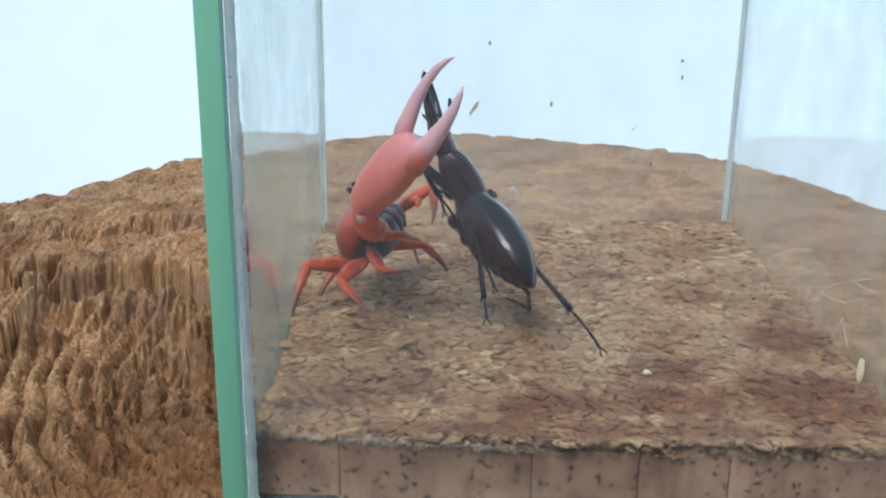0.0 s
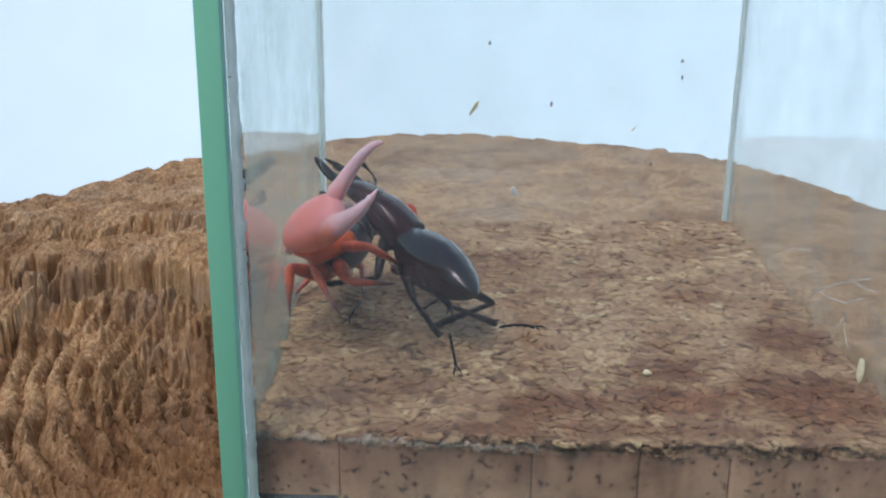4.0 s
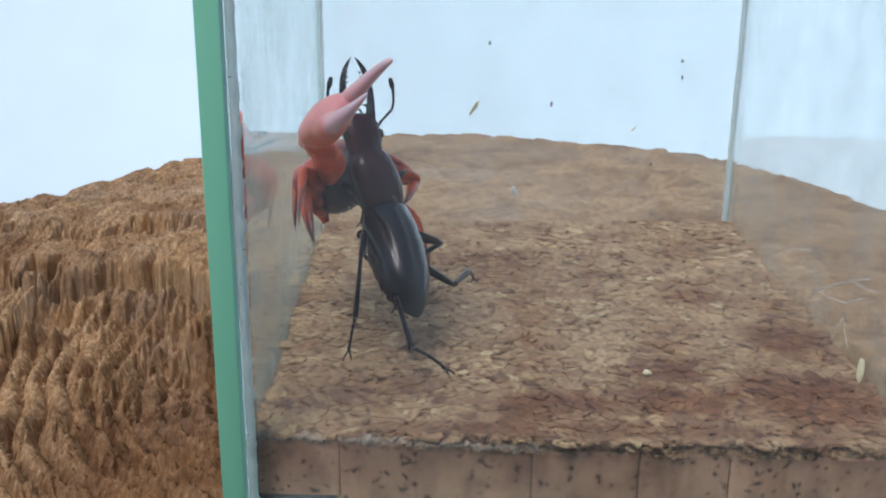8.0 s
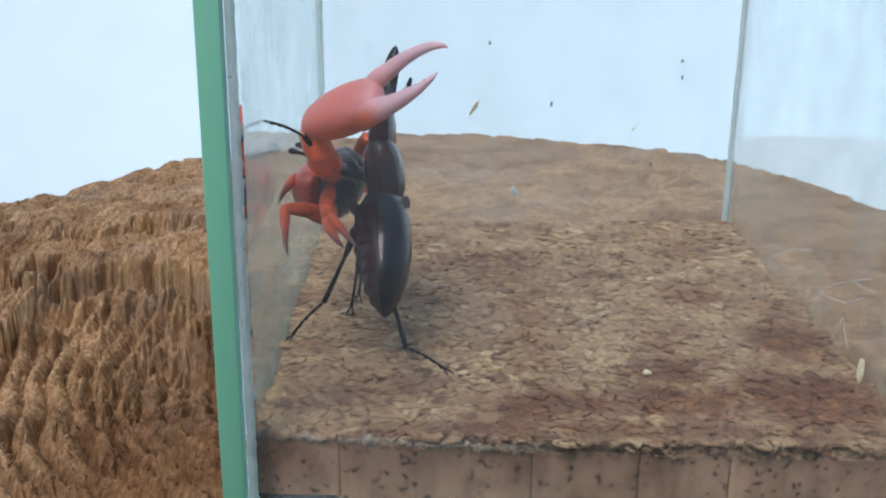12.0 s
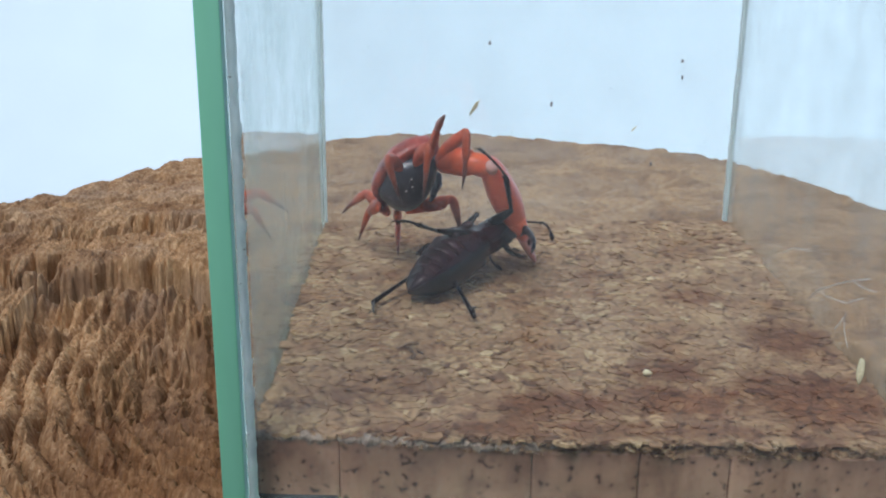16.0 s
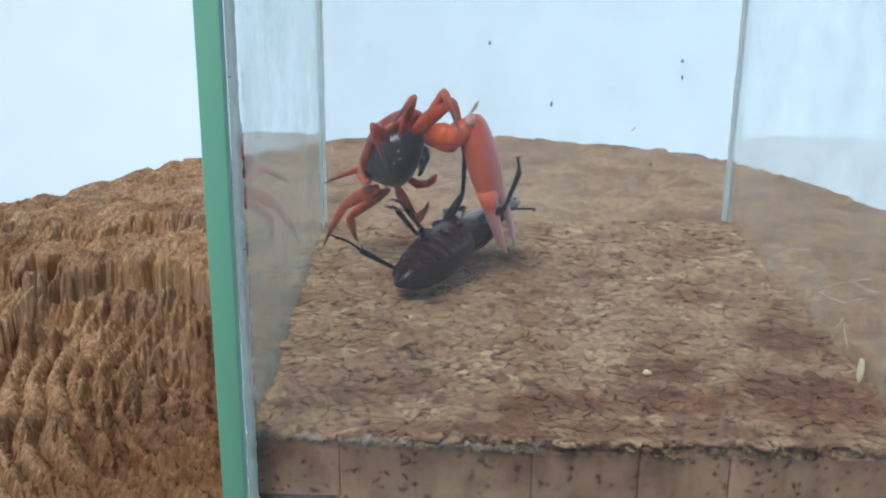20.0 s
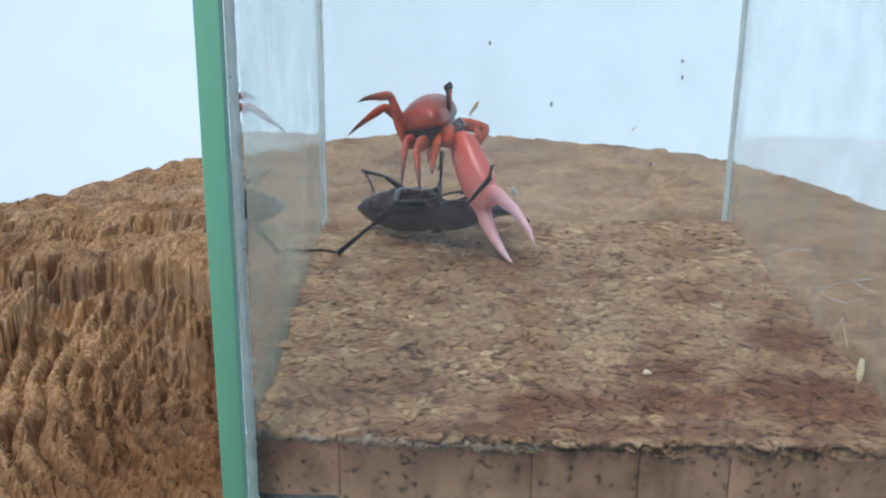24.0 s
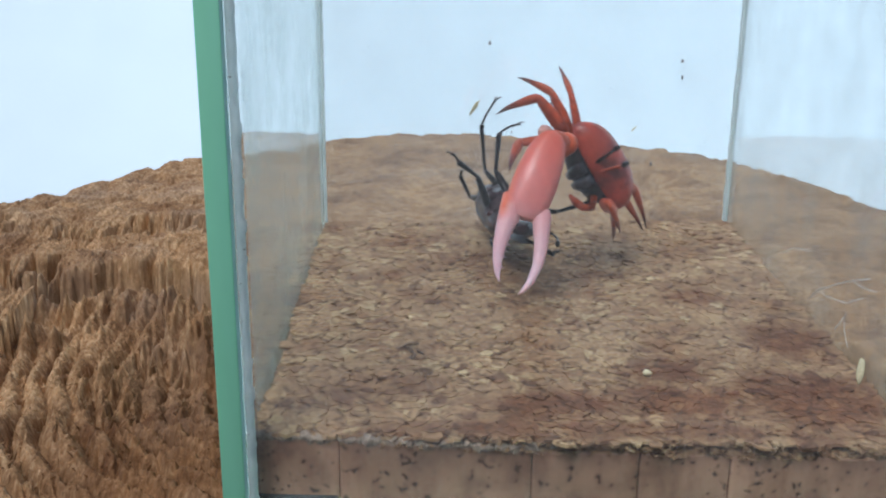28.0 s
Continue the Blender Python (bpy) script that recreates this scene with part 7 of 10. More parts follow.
    walk(beetle_legs["Rm"][1], [mm(*r) for r in (
        (0, 10.55, 0, 0, 180, 41.3, 180), (1, 10.55, 0, 0, -180, 41.3, -180), (1.5, 10.55, 0, 0, 180, 41.3, 180), (2, 10.55, 0, 0, -180, 41.3, -180),
        (3, 10.55, 0, 0, 180, 41.3, 180), (3.5, 10.55, 0, 0, 180, 41.3, 180), (5.5, 10.55, 0, 0, 180, 41.3, 180), (6, 10.55, 0, 0, 180, 41.3, 180),
        (7, 10.55, 0, 0, 180, 41.3, 180), (8, 10.55, 0, 0, -180, 41.3, 180), (9, 10.55, 0, 0, 180, 41.3, 180), (10, 10.55, 0, 0, -180, 41.3, -180),
        (11, 10.55, 0, 0, 180, 41.3, 180), (12, 10.55, 0, 0, 180, 41.3, 180), (14.2, 10.55, 0, 0, 180, 41.3, 180), (15, 10.55, 0, 0, -180, 41.3, -180),
        (15.6, 10.55, 0, 0, 180, 41.3, 180), (15.77, 10.55, 0, 0, 180, 41.3, 180), (16, 10.55, 0, 0, -180, 41.3, -180), (16.5, 10.55, 0, 0, -0, 88.5, 0),
        (17, 10.55, 0, 0, 0, 38.2, 0), (18, 10.55, 0, 0, 0, 53.4, 0), (18.5, 10.55, 0, 0, 180, 83.9, 180), (19, 10.55, 0, 0, 180, 41.3, 180),
        (19.5, 10.55, 0, 0, 0, 83.1, 0), (20, 10.55, 0, 0, 0, 27.4, 0), (20.5, 10.55, 0, 0, 0, 72.1, 0), (21, 10.55, 0, 0, 180, 63.3, 180),
        (21.5, 10.55, 0, 0, -180, 60.3, -180), (22.5, 10.55, 0, 0, 180, 41.3, 180), (23.5, 10.55, 0, 0, -180, 41.3, 180), (23.8, 10.55, 0, 0, -180, 66.7, -180),
        (24, 10.55, 0, 0, -180, 66.7, -180), (25, 10.55, 0, 0, 180, 41.3, 180), (26, 10.55, 0, 0, 0, 86.3, 0), (26.3, 10.55, 0, 0, 0, 86.3, 0),
        (26.5, 10.55, 0, 0, 180, 41.3, -180), (27, 10.55, 0, 0, 180, 41.3, -180), (27.5, 10.55, 0, 0, 0, 84.4, 0), (28, 10.55, 0, 0, 0, 30.1, 0),
    )])
    walk(beetle_legs["Rm"][2], [mm(*r) for r in (
        (0, -9.66, -3.73, -6.17, 28.1, -3.7, 160.1), (1, -9.66, -3.73, -6.17, 22.2, -3.7, 160.1), (1.5, -9.66, -3.73, -6.17, -2.2, -3.7, 160.1),
        (2, -9.66, -3.73, -6.17, -7, -3.7, 160.1), (3, -9.66, -3.73, -6.17, -12.2, -3.7, 160.1), (3.5, -9.66, -3.73, -6.17, -7.8, -3.7, 160.1),
        (5.5, -9.66, -3.73, -6.17, 18.3, -3.7, 160.1), (6, -9.66, -3.73, -6.17, 16.1, -3.7, 160.1), (7, -9.66, -3.73, -6.17, 0.1, -3.7, 160.1),
        (8, -9.66, -3.73, -6.17, 2.5, -3.7, 160.1), (9, -9.66, -3.73, -6.17, 2.6, -3.7, 160.1), (10, -9.66, -3.73, -6.17, 47.5, -3.7, 160.1),
        (11, -9.66, -3.73, -6.17, 45.4, -3.7, 160.1), (12, -9.66, -3.73, -6.17, 57.7, -3.7, 160.1), (14.2, -9.66, -3.73, -6.17, 57.7, -3.7, 160.1),
        (15, -9.66, -3.73, -6.17, 50.6, -3.7, 160.1), (15.6, -9.66, -3.73, -6.17, 44.1, -3.7, 160.1), (15.77, -9.66, -3.73, -6.17, 44.1, -3.7, 160.1),
        (15.88, -9.66, -3.73, -6.17, 105.4, -3.7, 160.1), (16, -9.66, -3.73, -6.17, 166.8, -3.7, 160.1), (16.5, -3.01, -0.7, -14.04, 163.8, 43.6, -148.3),
        (17, 3.64, 2.32, -21.92, -121.8, 55, -35.5), (18, 12.49, 2.07, -14.1, -146, 26.4, -26.9), (18.33, 5.11, 0.14, -11.45, -171, 34.3, -90.3),
        (18.67, -2.28, -1.79, -8.81, 169.8, 19.1, -149.6), (19, -9.66, -3.73, -6.17, 172.3, -3.7, 160.1), (19.33, -3.9, -1.5, -10.96, 147.7, 21.4, -167.4),
        (19.67, 1.87, 0.73, -15.75, 137.3, 55.3, -137.8), (20, 7.63, 2.96, -20.54, -140.5, 79.1, -22.5), (20.33, 2.45, -0.83, -17.65, 127.6, 68.3, -157.5),
        (20.67, -2.74, -4.61, -14.77, 137.9, 44.4, 166.1), (21, -7.92, -8.4, -11.88, 160.3, 27.7, 134.4), (21.5, -8.93, -7.7, -10.91, 164.2, 25.8, 131.6),
        (22.5, -9.66, -3.73, -6.17, -165.2, -3.7, 160.1), (23.5, -9.66, -3.73, -6.17, -164.1, -3.7, 160.1), (23.65, -5.94, -4.54, -10.57, -173, -2.2, 112),
        (23.8, -2.22, -5.35, -14.97, 179.9, -7.9, 64), (24, -2.22, -5.35, -14.97, 179.9, -7.9, 64), (24.5, -5.94, -4.54, -10.57, -175.2, -3.2, 112),
        (25, -9.66, -3.73, -6.17, -168.4, -3.7, 160.1), (25.5, -3.13, -3.51, -12.02, -176.1, -5.8, 113.5), (26, 3.4, -3.28, -17.87, -179.8, -12.8, 66.8),
        (26.3, 3.4, -3.28, -17.87, -179.8, -12.8, 66.8), (26.4, -3.13, -3.51, -12.02, -170.9, -3.6, 113.2), (26.5, -9.66, -3.73, -6.17, -158.1, -3.7, 160.1),
        (27, -9.66, -3.73, -6.17, -162.8, -3.7, 160.1), (27.33, -12.24, -3.1, -10.1, -175.3, 9.3, -145.2), (27.67, -14.82, -2.48, -14.03, -171.5, 27, -88.7),
        (28, -17.4, -1.85, -17.95, -151.7, 32.5, -23.5),
    )])
    walk(beetle_legs["Rh"][0], [mm(*r) for r in (
        (0, -8.56, -2.88, -3.35, 75.7, -2.1, -148.4), (0.33, -8.56, -2.88, -3.35, 27.5, -26.9, -136.5), (0.67, -8.56, -2.88, -3.35, -33.1, -31.9, -105.6),
        (1, -8.56, -2.88, -3.35, -86, -11.9, -85.4), (1.25, -8.56, -2.88, -3.35, -65.8, 20.3, -90.4), (1.5, -8.56, -2.88, -3.35, -39.2, 51.8, -80.4),
        (2, -8.56, -2.88, -3.35, -49.6, 42.6, -80.7), (3, -8.56, -2.88, -3.35, -104.9, 19.7, -102.1), (3.5, -8.56, -2.88, -3.35, -72.8, 3, -141.3),
        (4.17, -8.56, -2.88, -3.35, -19.3, 4.4, -131.8), (4.83, -8.56, -2.88, -3.35, 33.6, -2.4, -124.9), (5.5, -8.56, -2.88, -3.35, 86.6, -12, -126.2),
        (6, -8.56, -2.88, -3.35, 90.1, -17.7, -122.1), (7, -8.56, -2.88, -3.35, 66.9, 12.4, -114.1), (8, -8.56, -2.88, -3.35, 65.6, 6.2, -120.4),
        (9, -8.56, -2.88, -3.35, 74.6, 17.8, -119.5), (9.33, -8.56, -2.88, -3.35, 23.9, 20.5, -130.8), (9.67, -8.56, -2.88, -3.35, -25.7, 14, -140.2),
        (10, -8.56, -2.88, -3.35, -72.8, 3, -141.3), (10.33, -8.56, -2.88, -3.35, -28.8, 11.7, -118.4), (10.67, -8.56, -2.88, -3.35, 14.8, 2, -95.8),
        (11, -8.56, -2.88, -3.35, 54.1, -20, -85.3), (11.33, -8.56, -2.88, -3.35, 14.8, 2, -95.8), (11.67, -8.56, -2.88, -3.35, -28.8, 11.7, -118.4),
        (12, -8.56, -2.88, -3.35, -72.8, 3, -141.3), (14.2, -8.56, -2.88, -3.35, -72.8, 3, -141.3), (15, -8.56, -2.88, -3.35, -72.8, 3, -141.3),
        (15.3, -8.56, -2.88, -3.35, -15.2, -8.3, -160.1), (15.6, -8.56, -2.88, -3.35, 42.5, 1.6, -179.6), (15.77, -8.56, -2.88, -3.35, 42.5, 1.6, -179.6),
        (15.88, -8.56, -2.88, -3.35, 13.8, -12.1, 154), (16, -8.56, -2.88, -3.35, -9.2, -36, 134.6), (17, -8.56, -2.88, -3.35, -17.3, -34.1, 139.2),
        (17.33, -8.56, -2.88, -3.35, 35.7, -34.1, 137.6), (17.67, -8.56, -2.88, -3.35, 88.3, -33, 136.6), (18, -8.56, -2.88, -3.35, 140.1, -31.7, 137),
        (18.33, -8.56, -2.88, -3.35, -178.1, 4.8, 148.8), (18.67, -8.56, -2.88, -3.35, -125, 21.4, -175.8), (19, -8.56, -2.88, -3.35, -72.8, 3, -141.3),
        (19.5, -8.56, -2.88, -3.35, -130.7, 43.5, -162.8), (20, -8.56, -2.88, -3.35, 141.5, 35.2, 139.1), (20.5, -8.56, -2.88, -3.35, -130.7, 43.5, -162.8),
        (21, -8.56, -2.88, -3.35, -72.8, 3, -141.3), (21.5, -8.56, -2.88, -3.35, -81.6, -4.9, -111.1), (22.5, -8.56, -2.88, -3.35, -72.8, 3, -141.3),
        (23.5, -8.56, -2.88, -3.35, -72.8, 3, -141.3), (23.8, -8.56, -2.88, -3.35, -70.2, 24.6, -166.7), (24, -8.56, -2.88, -3.35, -70.2, 24.6, -166.7),
        (25, -8.56, -2.88, -3.35, -48.4, 25.1, 144.9), (26, -8.56, -2.88, -3.35, -55.6, 21.9, -178.5), (26.3, -8.56, -2.88, -3.35, -55.6, 21.9, -178.5),
        (26.5, -8.56, -2.88, -3.35, -27.7, 15.5, 175.9), (27, -8.56, -2.88, -3.35, -46.4, 11.6, 163.7), (28, -8.56, -2.88, -3.35, -10.6, 25.1, 154.1),
    )])
    walk(beetle_legs["Rh"][1], [mm(*r) for r in (
        (0, 12.16, 0, 0, 0, 77.8, 0), (1, 12.16, 0, 0, 180, 59.4, 180), (1.5, 12.16, 0, 0, 180, 54.5, 180), (2, 12.16, 0, 0, 180, 53.6, 180),
        (3, 12.16, 0, 0, 180, 73.2, 180), (3.5, 12.16, 0, 0, -180, 36.5, 180), (4.5, 12.16, 0, 0, -180, 80.8, -180), (5.5, 12.16, 0, 0, -0, 54.8, -0),
        (6, 12.16, 0, 0, 0, 80.1, 0), (7, 12.16, 0, 0, -0, 70.8, -0), (8, 12.16, 0, 0, -0, 68.4, -0), (9, 12.16, 0, 0, 0, 68.6, 0), (9.5, 12.16, 0, 0, -180, 73.9, -180),
        (10, 12.16, 0, 0, -180, 36.5, -180), (10.5, 12.16, 0, 0, -0, 78.1, -0), (11, 12.16, 0, 0, 0, 12.7, 0), (11.5, 12.16, 0, 0, 0, 78.1, 0),
        (12, 12.16, 0, 0, 180, 36.5, 180), (14.2, 12.16, 0, 0, 180, 36.5, 180), (15, 12.16, 0, 0, 180, 36.5, 180), (15.3, 12.16, 0, 0, -180, 87, -180),
        (15.6, 12.16, 0, 0, -0, 42.4, -0), (15.77, 12.16, 0, 0, -0, 42.4, -0), (16, 12.16, 0, 0, 0, 13.6, 0), (17, 12.16, 0, 0, -0, 10.1, -0),
        (18, 12.16, 0, 0, 1.4, -7.2, -4.2), (18.33, 12.16, 0, 0, -0.5, 43, -3.7), (18.67, 12.16, 0, 0, -163.3, 86.6, -164.9), (19, 12.16, 0, 0, 180, 36.5, 180),
        (19.33, 12.16, 0, 0, -149.7, 82.4, -150.5), (19.67, 12.16, 0, 0, -9.2, 49, -10.7), (20, 12.16, 0, 0, -5.2, 2, -7.7), (20.33, 12.16, 0, 0, -9.2, 49, -10.7),
        (20.67, 12.16, 0, 0, -149.7, 82.4, -150.5), (21, 12.16, 0, 0, -180, 36.5, -180), (21.5, 12.16, 0, 0, -0, 76.5, -0), (22.5, 12.16, 0, 0, 180, 36.5, 180),
        (23.5, 12.16, 0, 0, -180, 36.5, -180), (23.8, 12.16, 0, 0, 180, 77.3, 180), (24, 12.16, 0, 0, 180, 77.3, 180), (25, 12.16, 0, 0, 0, 60.9, 0),
        (26, 12.16, 0, 0, 180, 78.8, 180), (26.3, 12.16, 0, 0, 180, 78.8, 180), (26.5, 12.16, 0, 0, 0, 85, 0), (27, 12.16, 0, 0, 180, 87.1, 180),
        (28, 12.16, 0, 0, 0, 77.9, 0),
    )])
    walk(beetle_legs["Rh"][2], [mm(*r) for r in (
        (0, -14.97, -21.05, -5.89, -57.4, 12.3, -18.4), (0.33, -16.33, -17.18, -4.9, -25.9, 42.2, 28.3), (0.67, -17.69, -13.31, -3.92, 25.5, 34.5, 93.1),
        (1, -19.06, -9.44, -2.93, 45.5, -1.3, 130.7), (1.5, -15.62, -0.6, -12.06, 28.9, -22.4, 103.6), (2, -16.49, -3.01, -11.36, 21.1, -21.5, 107.1),
        (3, -22.03, -9.23, -3.23, 30.8, -28.5, 115), (3.5, -14.46, 1.7, -5.7, -15.3, -5.8, 151.1), (4.17, -13.47, -7.06, -3.77, -20.4, 13.4, 96.7),
        (4.83, -12.48, -15.82, -1.83, -40.1, 19.6, 37), (5.5, -11.48, -24.58, 0.1, -55.5, 6.6, -20.6), (6, -5.14, -21.17, 1.03, -45, 14, -47.7),
        (7, -4.51, -21.1, -11.48, -27.6, 28.8, -52.5), (8, -7.44, -22.38, -10.07, -45.2, 41, -56.1), (9, -5.97, -21.65, -11.51, -39, 35.8, -57.7),
        (9.33, -8.8, -13.86, -9.57, -30.1, -3.1, -100.3), (9.67, -11.63, -6.08, -7.63, 5.3, -23.2, -154), (10, -14.46, 1.7, -5.7, 42.5, -5.8, 151.1),
        (10.33, -11.08, -7.65, -2.62, 37.8, 43.9, 122.1), (10.67, -7.7, -16.99, 0.46, -49.1, 65.1, 18.5), (11, -4.32, -26.33, 3.54, -82.9, 20.5, -34),
        (11.33, -7.7, -16.99, 0.46, -52.6, 69.2, 10.9), (11.67, -11.08, -7.65, -2.62, 51.8, 46.2, 128.4), (12, -14.46, 1.7, -5.7, 55.3, -5.8, 151.1),
        (14.2, -14.46, 1.7, -5.7, 55.3, -5.8, 151.1), (15, -14.46, 1.7, -5.7, 46.7, -5.8, 151.1), (15.6, -29.93, -8.88, -10.32, 68.7, 9.3, 87.7),
        (15.77, -29.93, -8.88, -10.32, 68.7, 9.3, 87.7), (15.88, -26.67, 1.99, -0.8, 108, 25.7, 101.7), (16, -23.42, 12.86, 8.72, 153.9, 28.7, 125.1),
        (17, -24.56, 11.82, 8.74, 149.8, 25.6, 122.3), (18, -24.5, 12.39, 8.15, 152.3, 27.6, 127.5), (19, -14.46, 1.7, -5.7, -175.8, -5.8, 151.1),
        (20, -24.64, 8.92, -18.24, 158.4, 36.1, 144.5), (21, -14.46, 1.7, -5.7, -163.6, -5.8, 151.1), (21.5, -25.53, -12.67, -3.87, 150.6, 9.6, 120.9),
        (22.5, -14.46, 1.7, -5.7, -158.7, -5.8, 151.1), (23.5, -14.46, 1.7, -5.7, -156.9, -5.8, 151.1), (23.65, -16.14, 4.35, -8.39, 178.5, 2.3, 93.9),
        (23.8, -17.81, 7, -11.08, 158.3, -14, 38.1), (24, -17.81, 7, -11.08, 158.3, -14, 38.1), (25, -14.8, 11.71, -17.88, 164.6, 26.3, 49),
        (26, -15.16, 7.31, -13.54, 159.8, -5.3, 23.7), (26.3, -15.16, 7.31, -13.54, 159.8, -5.3, 23.7), (26.4, -16.53, 5.51, -15.66, 152.8, 43.9, 48.4),
        (26.5, -17.9, 3.71, -17.78, -108.6, 76.1, 168.4), (27, -15.09, 8.67, -14.29, 177.6, 53.5, 60.9), (27.5, -15.01, 5.73, -17.54, 169.2, 55.5, 16.2),
        (28, -14.92, 2.78, -20.79, 160.9, 53.5, -28.5),
    )])
    walk(crab, [mm(*r) for r in (
        (0, -14.45, 222, 13.94, 2.6, -59.9, -13), (1, -14.23, 222, 12.02, 2.6, -59.9, -13), (1.5, -14.47, 222, 12.02, 2.6, -59.9, -13),
        (2, -15.56, 220, 11.4, 2.6, -59.9, -13), (3, -19.42, 216, 13.07, 2.6, -59.9, -13), (3.5, -20.38, 216, 12.44, 2.6, -59.9, -13),
        (5.5, -19.7, 214, 20.36, 29.1, -74.7, -50.3), (6, -19.61, 213, 20.42, 32.3, -75.4, -53.8), (7, -19.06, 214, 23.51, 39.9, -71.4, -72.1),
        (8, -19.7, 213, 27.6, 39.9, -71.4, -72.1), (9, -18.92, 213, 26.18, 39.9, -71.4, -72.1), (10, -20.47, 211, 25.77, 27.7, -77, -45),
        (11, -24.5, 210, 20.32, 22, -68.2, -33.8), (12, -20.92, 210, 26.99, 31.2, -82, -44.8), (14.2, -20.92, 210, 26.99, 31.2, -82, -44.8),
        (15, -23.83, 210, 24.25, 20.9, -79.6, -34.3), (15.6, -23.13, 210, 29.31, 31.2, -82, -44.8), (15.77, -23.13, 210, 29.31, 31.2, -82, -44.8),
        (15.88, -15.3, 225, 25.42, -47.6, -41.9, 31.9), (16, -7.47, 240, 21.53, -54.4, 4.7, 35.7), (17, -7.14, 242, 21.95, -51.6, 2, 36.5),
        (18, -4.15, 242, 22.24, -29.6, 5.4, 38.1), (19, 1.72, 242, 20.69, -34.7, -3.4, 38.7), (20, -10.36, 242, 26.84, -58.9, 4.7, 35.7),
        (21, -12, 244, 28.74, -54, -2.6, 31.1), (21.5, -12.78, 244, 28.07, -54, -2.6, 31.1), (22, -12.99, 248, 26.93, -17.1, -7.5, 21.4),
        (22.5, -13.2, 252, 25.79, 20.1, -5.5, 10.6), (23.5, -13.53, 258, 22.97, 56.6, -7.6, -10.2), (23.8, -2.18, 262, 29.65, -1.4, -13.5, -11.5),
        (24, -2.18, 262, 29.65, -1.4, -13.5, -11.5), (25, 0.62, 262, 27.42, -1.4, -13.5, -11.5), (26, 0.59, 262, 30.38, -1.4, -13.5, -11.5),
        (26.3, 0.59, 262, 30.38, -1.4, -13.5, -11.5), (26.5, 10.24, 258, 26.02, -29.2, -11.9, -69.4), (27, 20.5, 244, 28.4, -44.7, -6.9, -96.2),
        (28, 37.67, 244, 24.15, -57.2, 0, -109.5),
    )])
    walk(arm, [mm(*r) for r in (
        (0, 5.8, -7.2, -2.6, -0.7, -11.1, -73.3), (1, 5.8, -7.2, -2.6, -0.7, -10.4, -83.6), (1.5, 5.8, -7.2, -2.6, -0.7, -9.2, -82.7),
        (2, 5.8, -7.2, -2.6, -0.8, -28, -102.8), (3, 5.8, -7.2, -2.6, -0.9, -39, -109.6), (3.5, 5.8, -7.2, -2.6, -0.8, -38.3, -114.7),
        (5.5, 5.8, -7.2, -2.6, 1.9, 7.5, -81.3), (6, 5.8, -7.2, -2.6, -0.1, 9.2, -82.5), (7, 5.8, -7.2, -2.6, -0.2, 16.9, -51.7),
        (8, 5.8, -7.2, -2.6, -0.1, 22.8, -26.9), (9, 5.8, -7.2, -2.6, -0.1, 7.6, -34.4), (10, 5.8, -7.2, -2.6, 0.4, 0, -62.6), (11, 5.8, -7.2, -2.6, -0.1, -0.6, -66.5),
        (12, 5.8, -7.2, -2.6, -0.2, 3.4, -50.3), (14.2, 5.8, -7.2, -2.6, -0.2, 3.4, -50.3), (15, 5.8, -7.2, -2.6, -0, 1.5, -69.7),
        (15.6, 5.8, -7.2, -2.6, -0.2, 6.9, -47.6), (15.77, 5.8, -7.2, -2.6, -0.2, 6.9, -47.6), (16, 5.8, -7.2, -2.6, 7.3, 41.7, -86.4),
        (17, 5.8, -7.2, -2.6, 7.5, 43.4, -92.2), (18, 5.8, -7.2, -2.6, 1.5, 4.6, -97.9), (19, 5.8, -7.2, -2.6, 2.6, -10.3, -96.9),
        (20, 5.8, -7.2, -2.6, 13.8, 53, -96.8), (21, 5.8, -7.2, -2.6, 12.2, 61.7, -72), (21.5, 5.8, -7.2, -2.6, 10.3, 55.8, -78), (22, 5.8, -7.2, -2.6, 21.3, 9, -66),
        (22.5, 5.8, -7.2, -2.6, 23.9, -38.5, -61.2), (23.5, 5.8, -7.2, -2.6, -0.6, -55.8, -36.6), (23.6, 5.8, -7.2, -2.6, -25.2, -33.6, 21.5),
        (23.7, 5.8, -7.2, -2.6, -20.4, -6, 60.1), (23.8, 5.8, -7.2, -2.6, 0.9, 12.3, 101.7), (24, 5.8, -7.2, -2.6, 0.9, 12.3, 101.7),
        (25, 5.8, -7.2, -2.6, 0.8, 5.7, 116.7), (26, 5.8, -7.2, -2.6, 0.8, 12.4, 118.6), (26.3, 5.8, -7.2, -2.6, 0.8, 12.4, 118.6),
        (26.37, 5.8, -7.2, -2.6, -4.9, 11.8, 65.9), (26.43, 5.8, -7.2, -2.6, -7.7, 7, 13.9), (26.5, 5.8, -7.2, -2.6, -5.8, 1.8, -37.5),
        (27, 5.8, -7.2, -2.6, 0, -20.6, -5.2), (28, 5.8, -7.2, -2.6, 0.3, -9.7, -11.8),
    )])
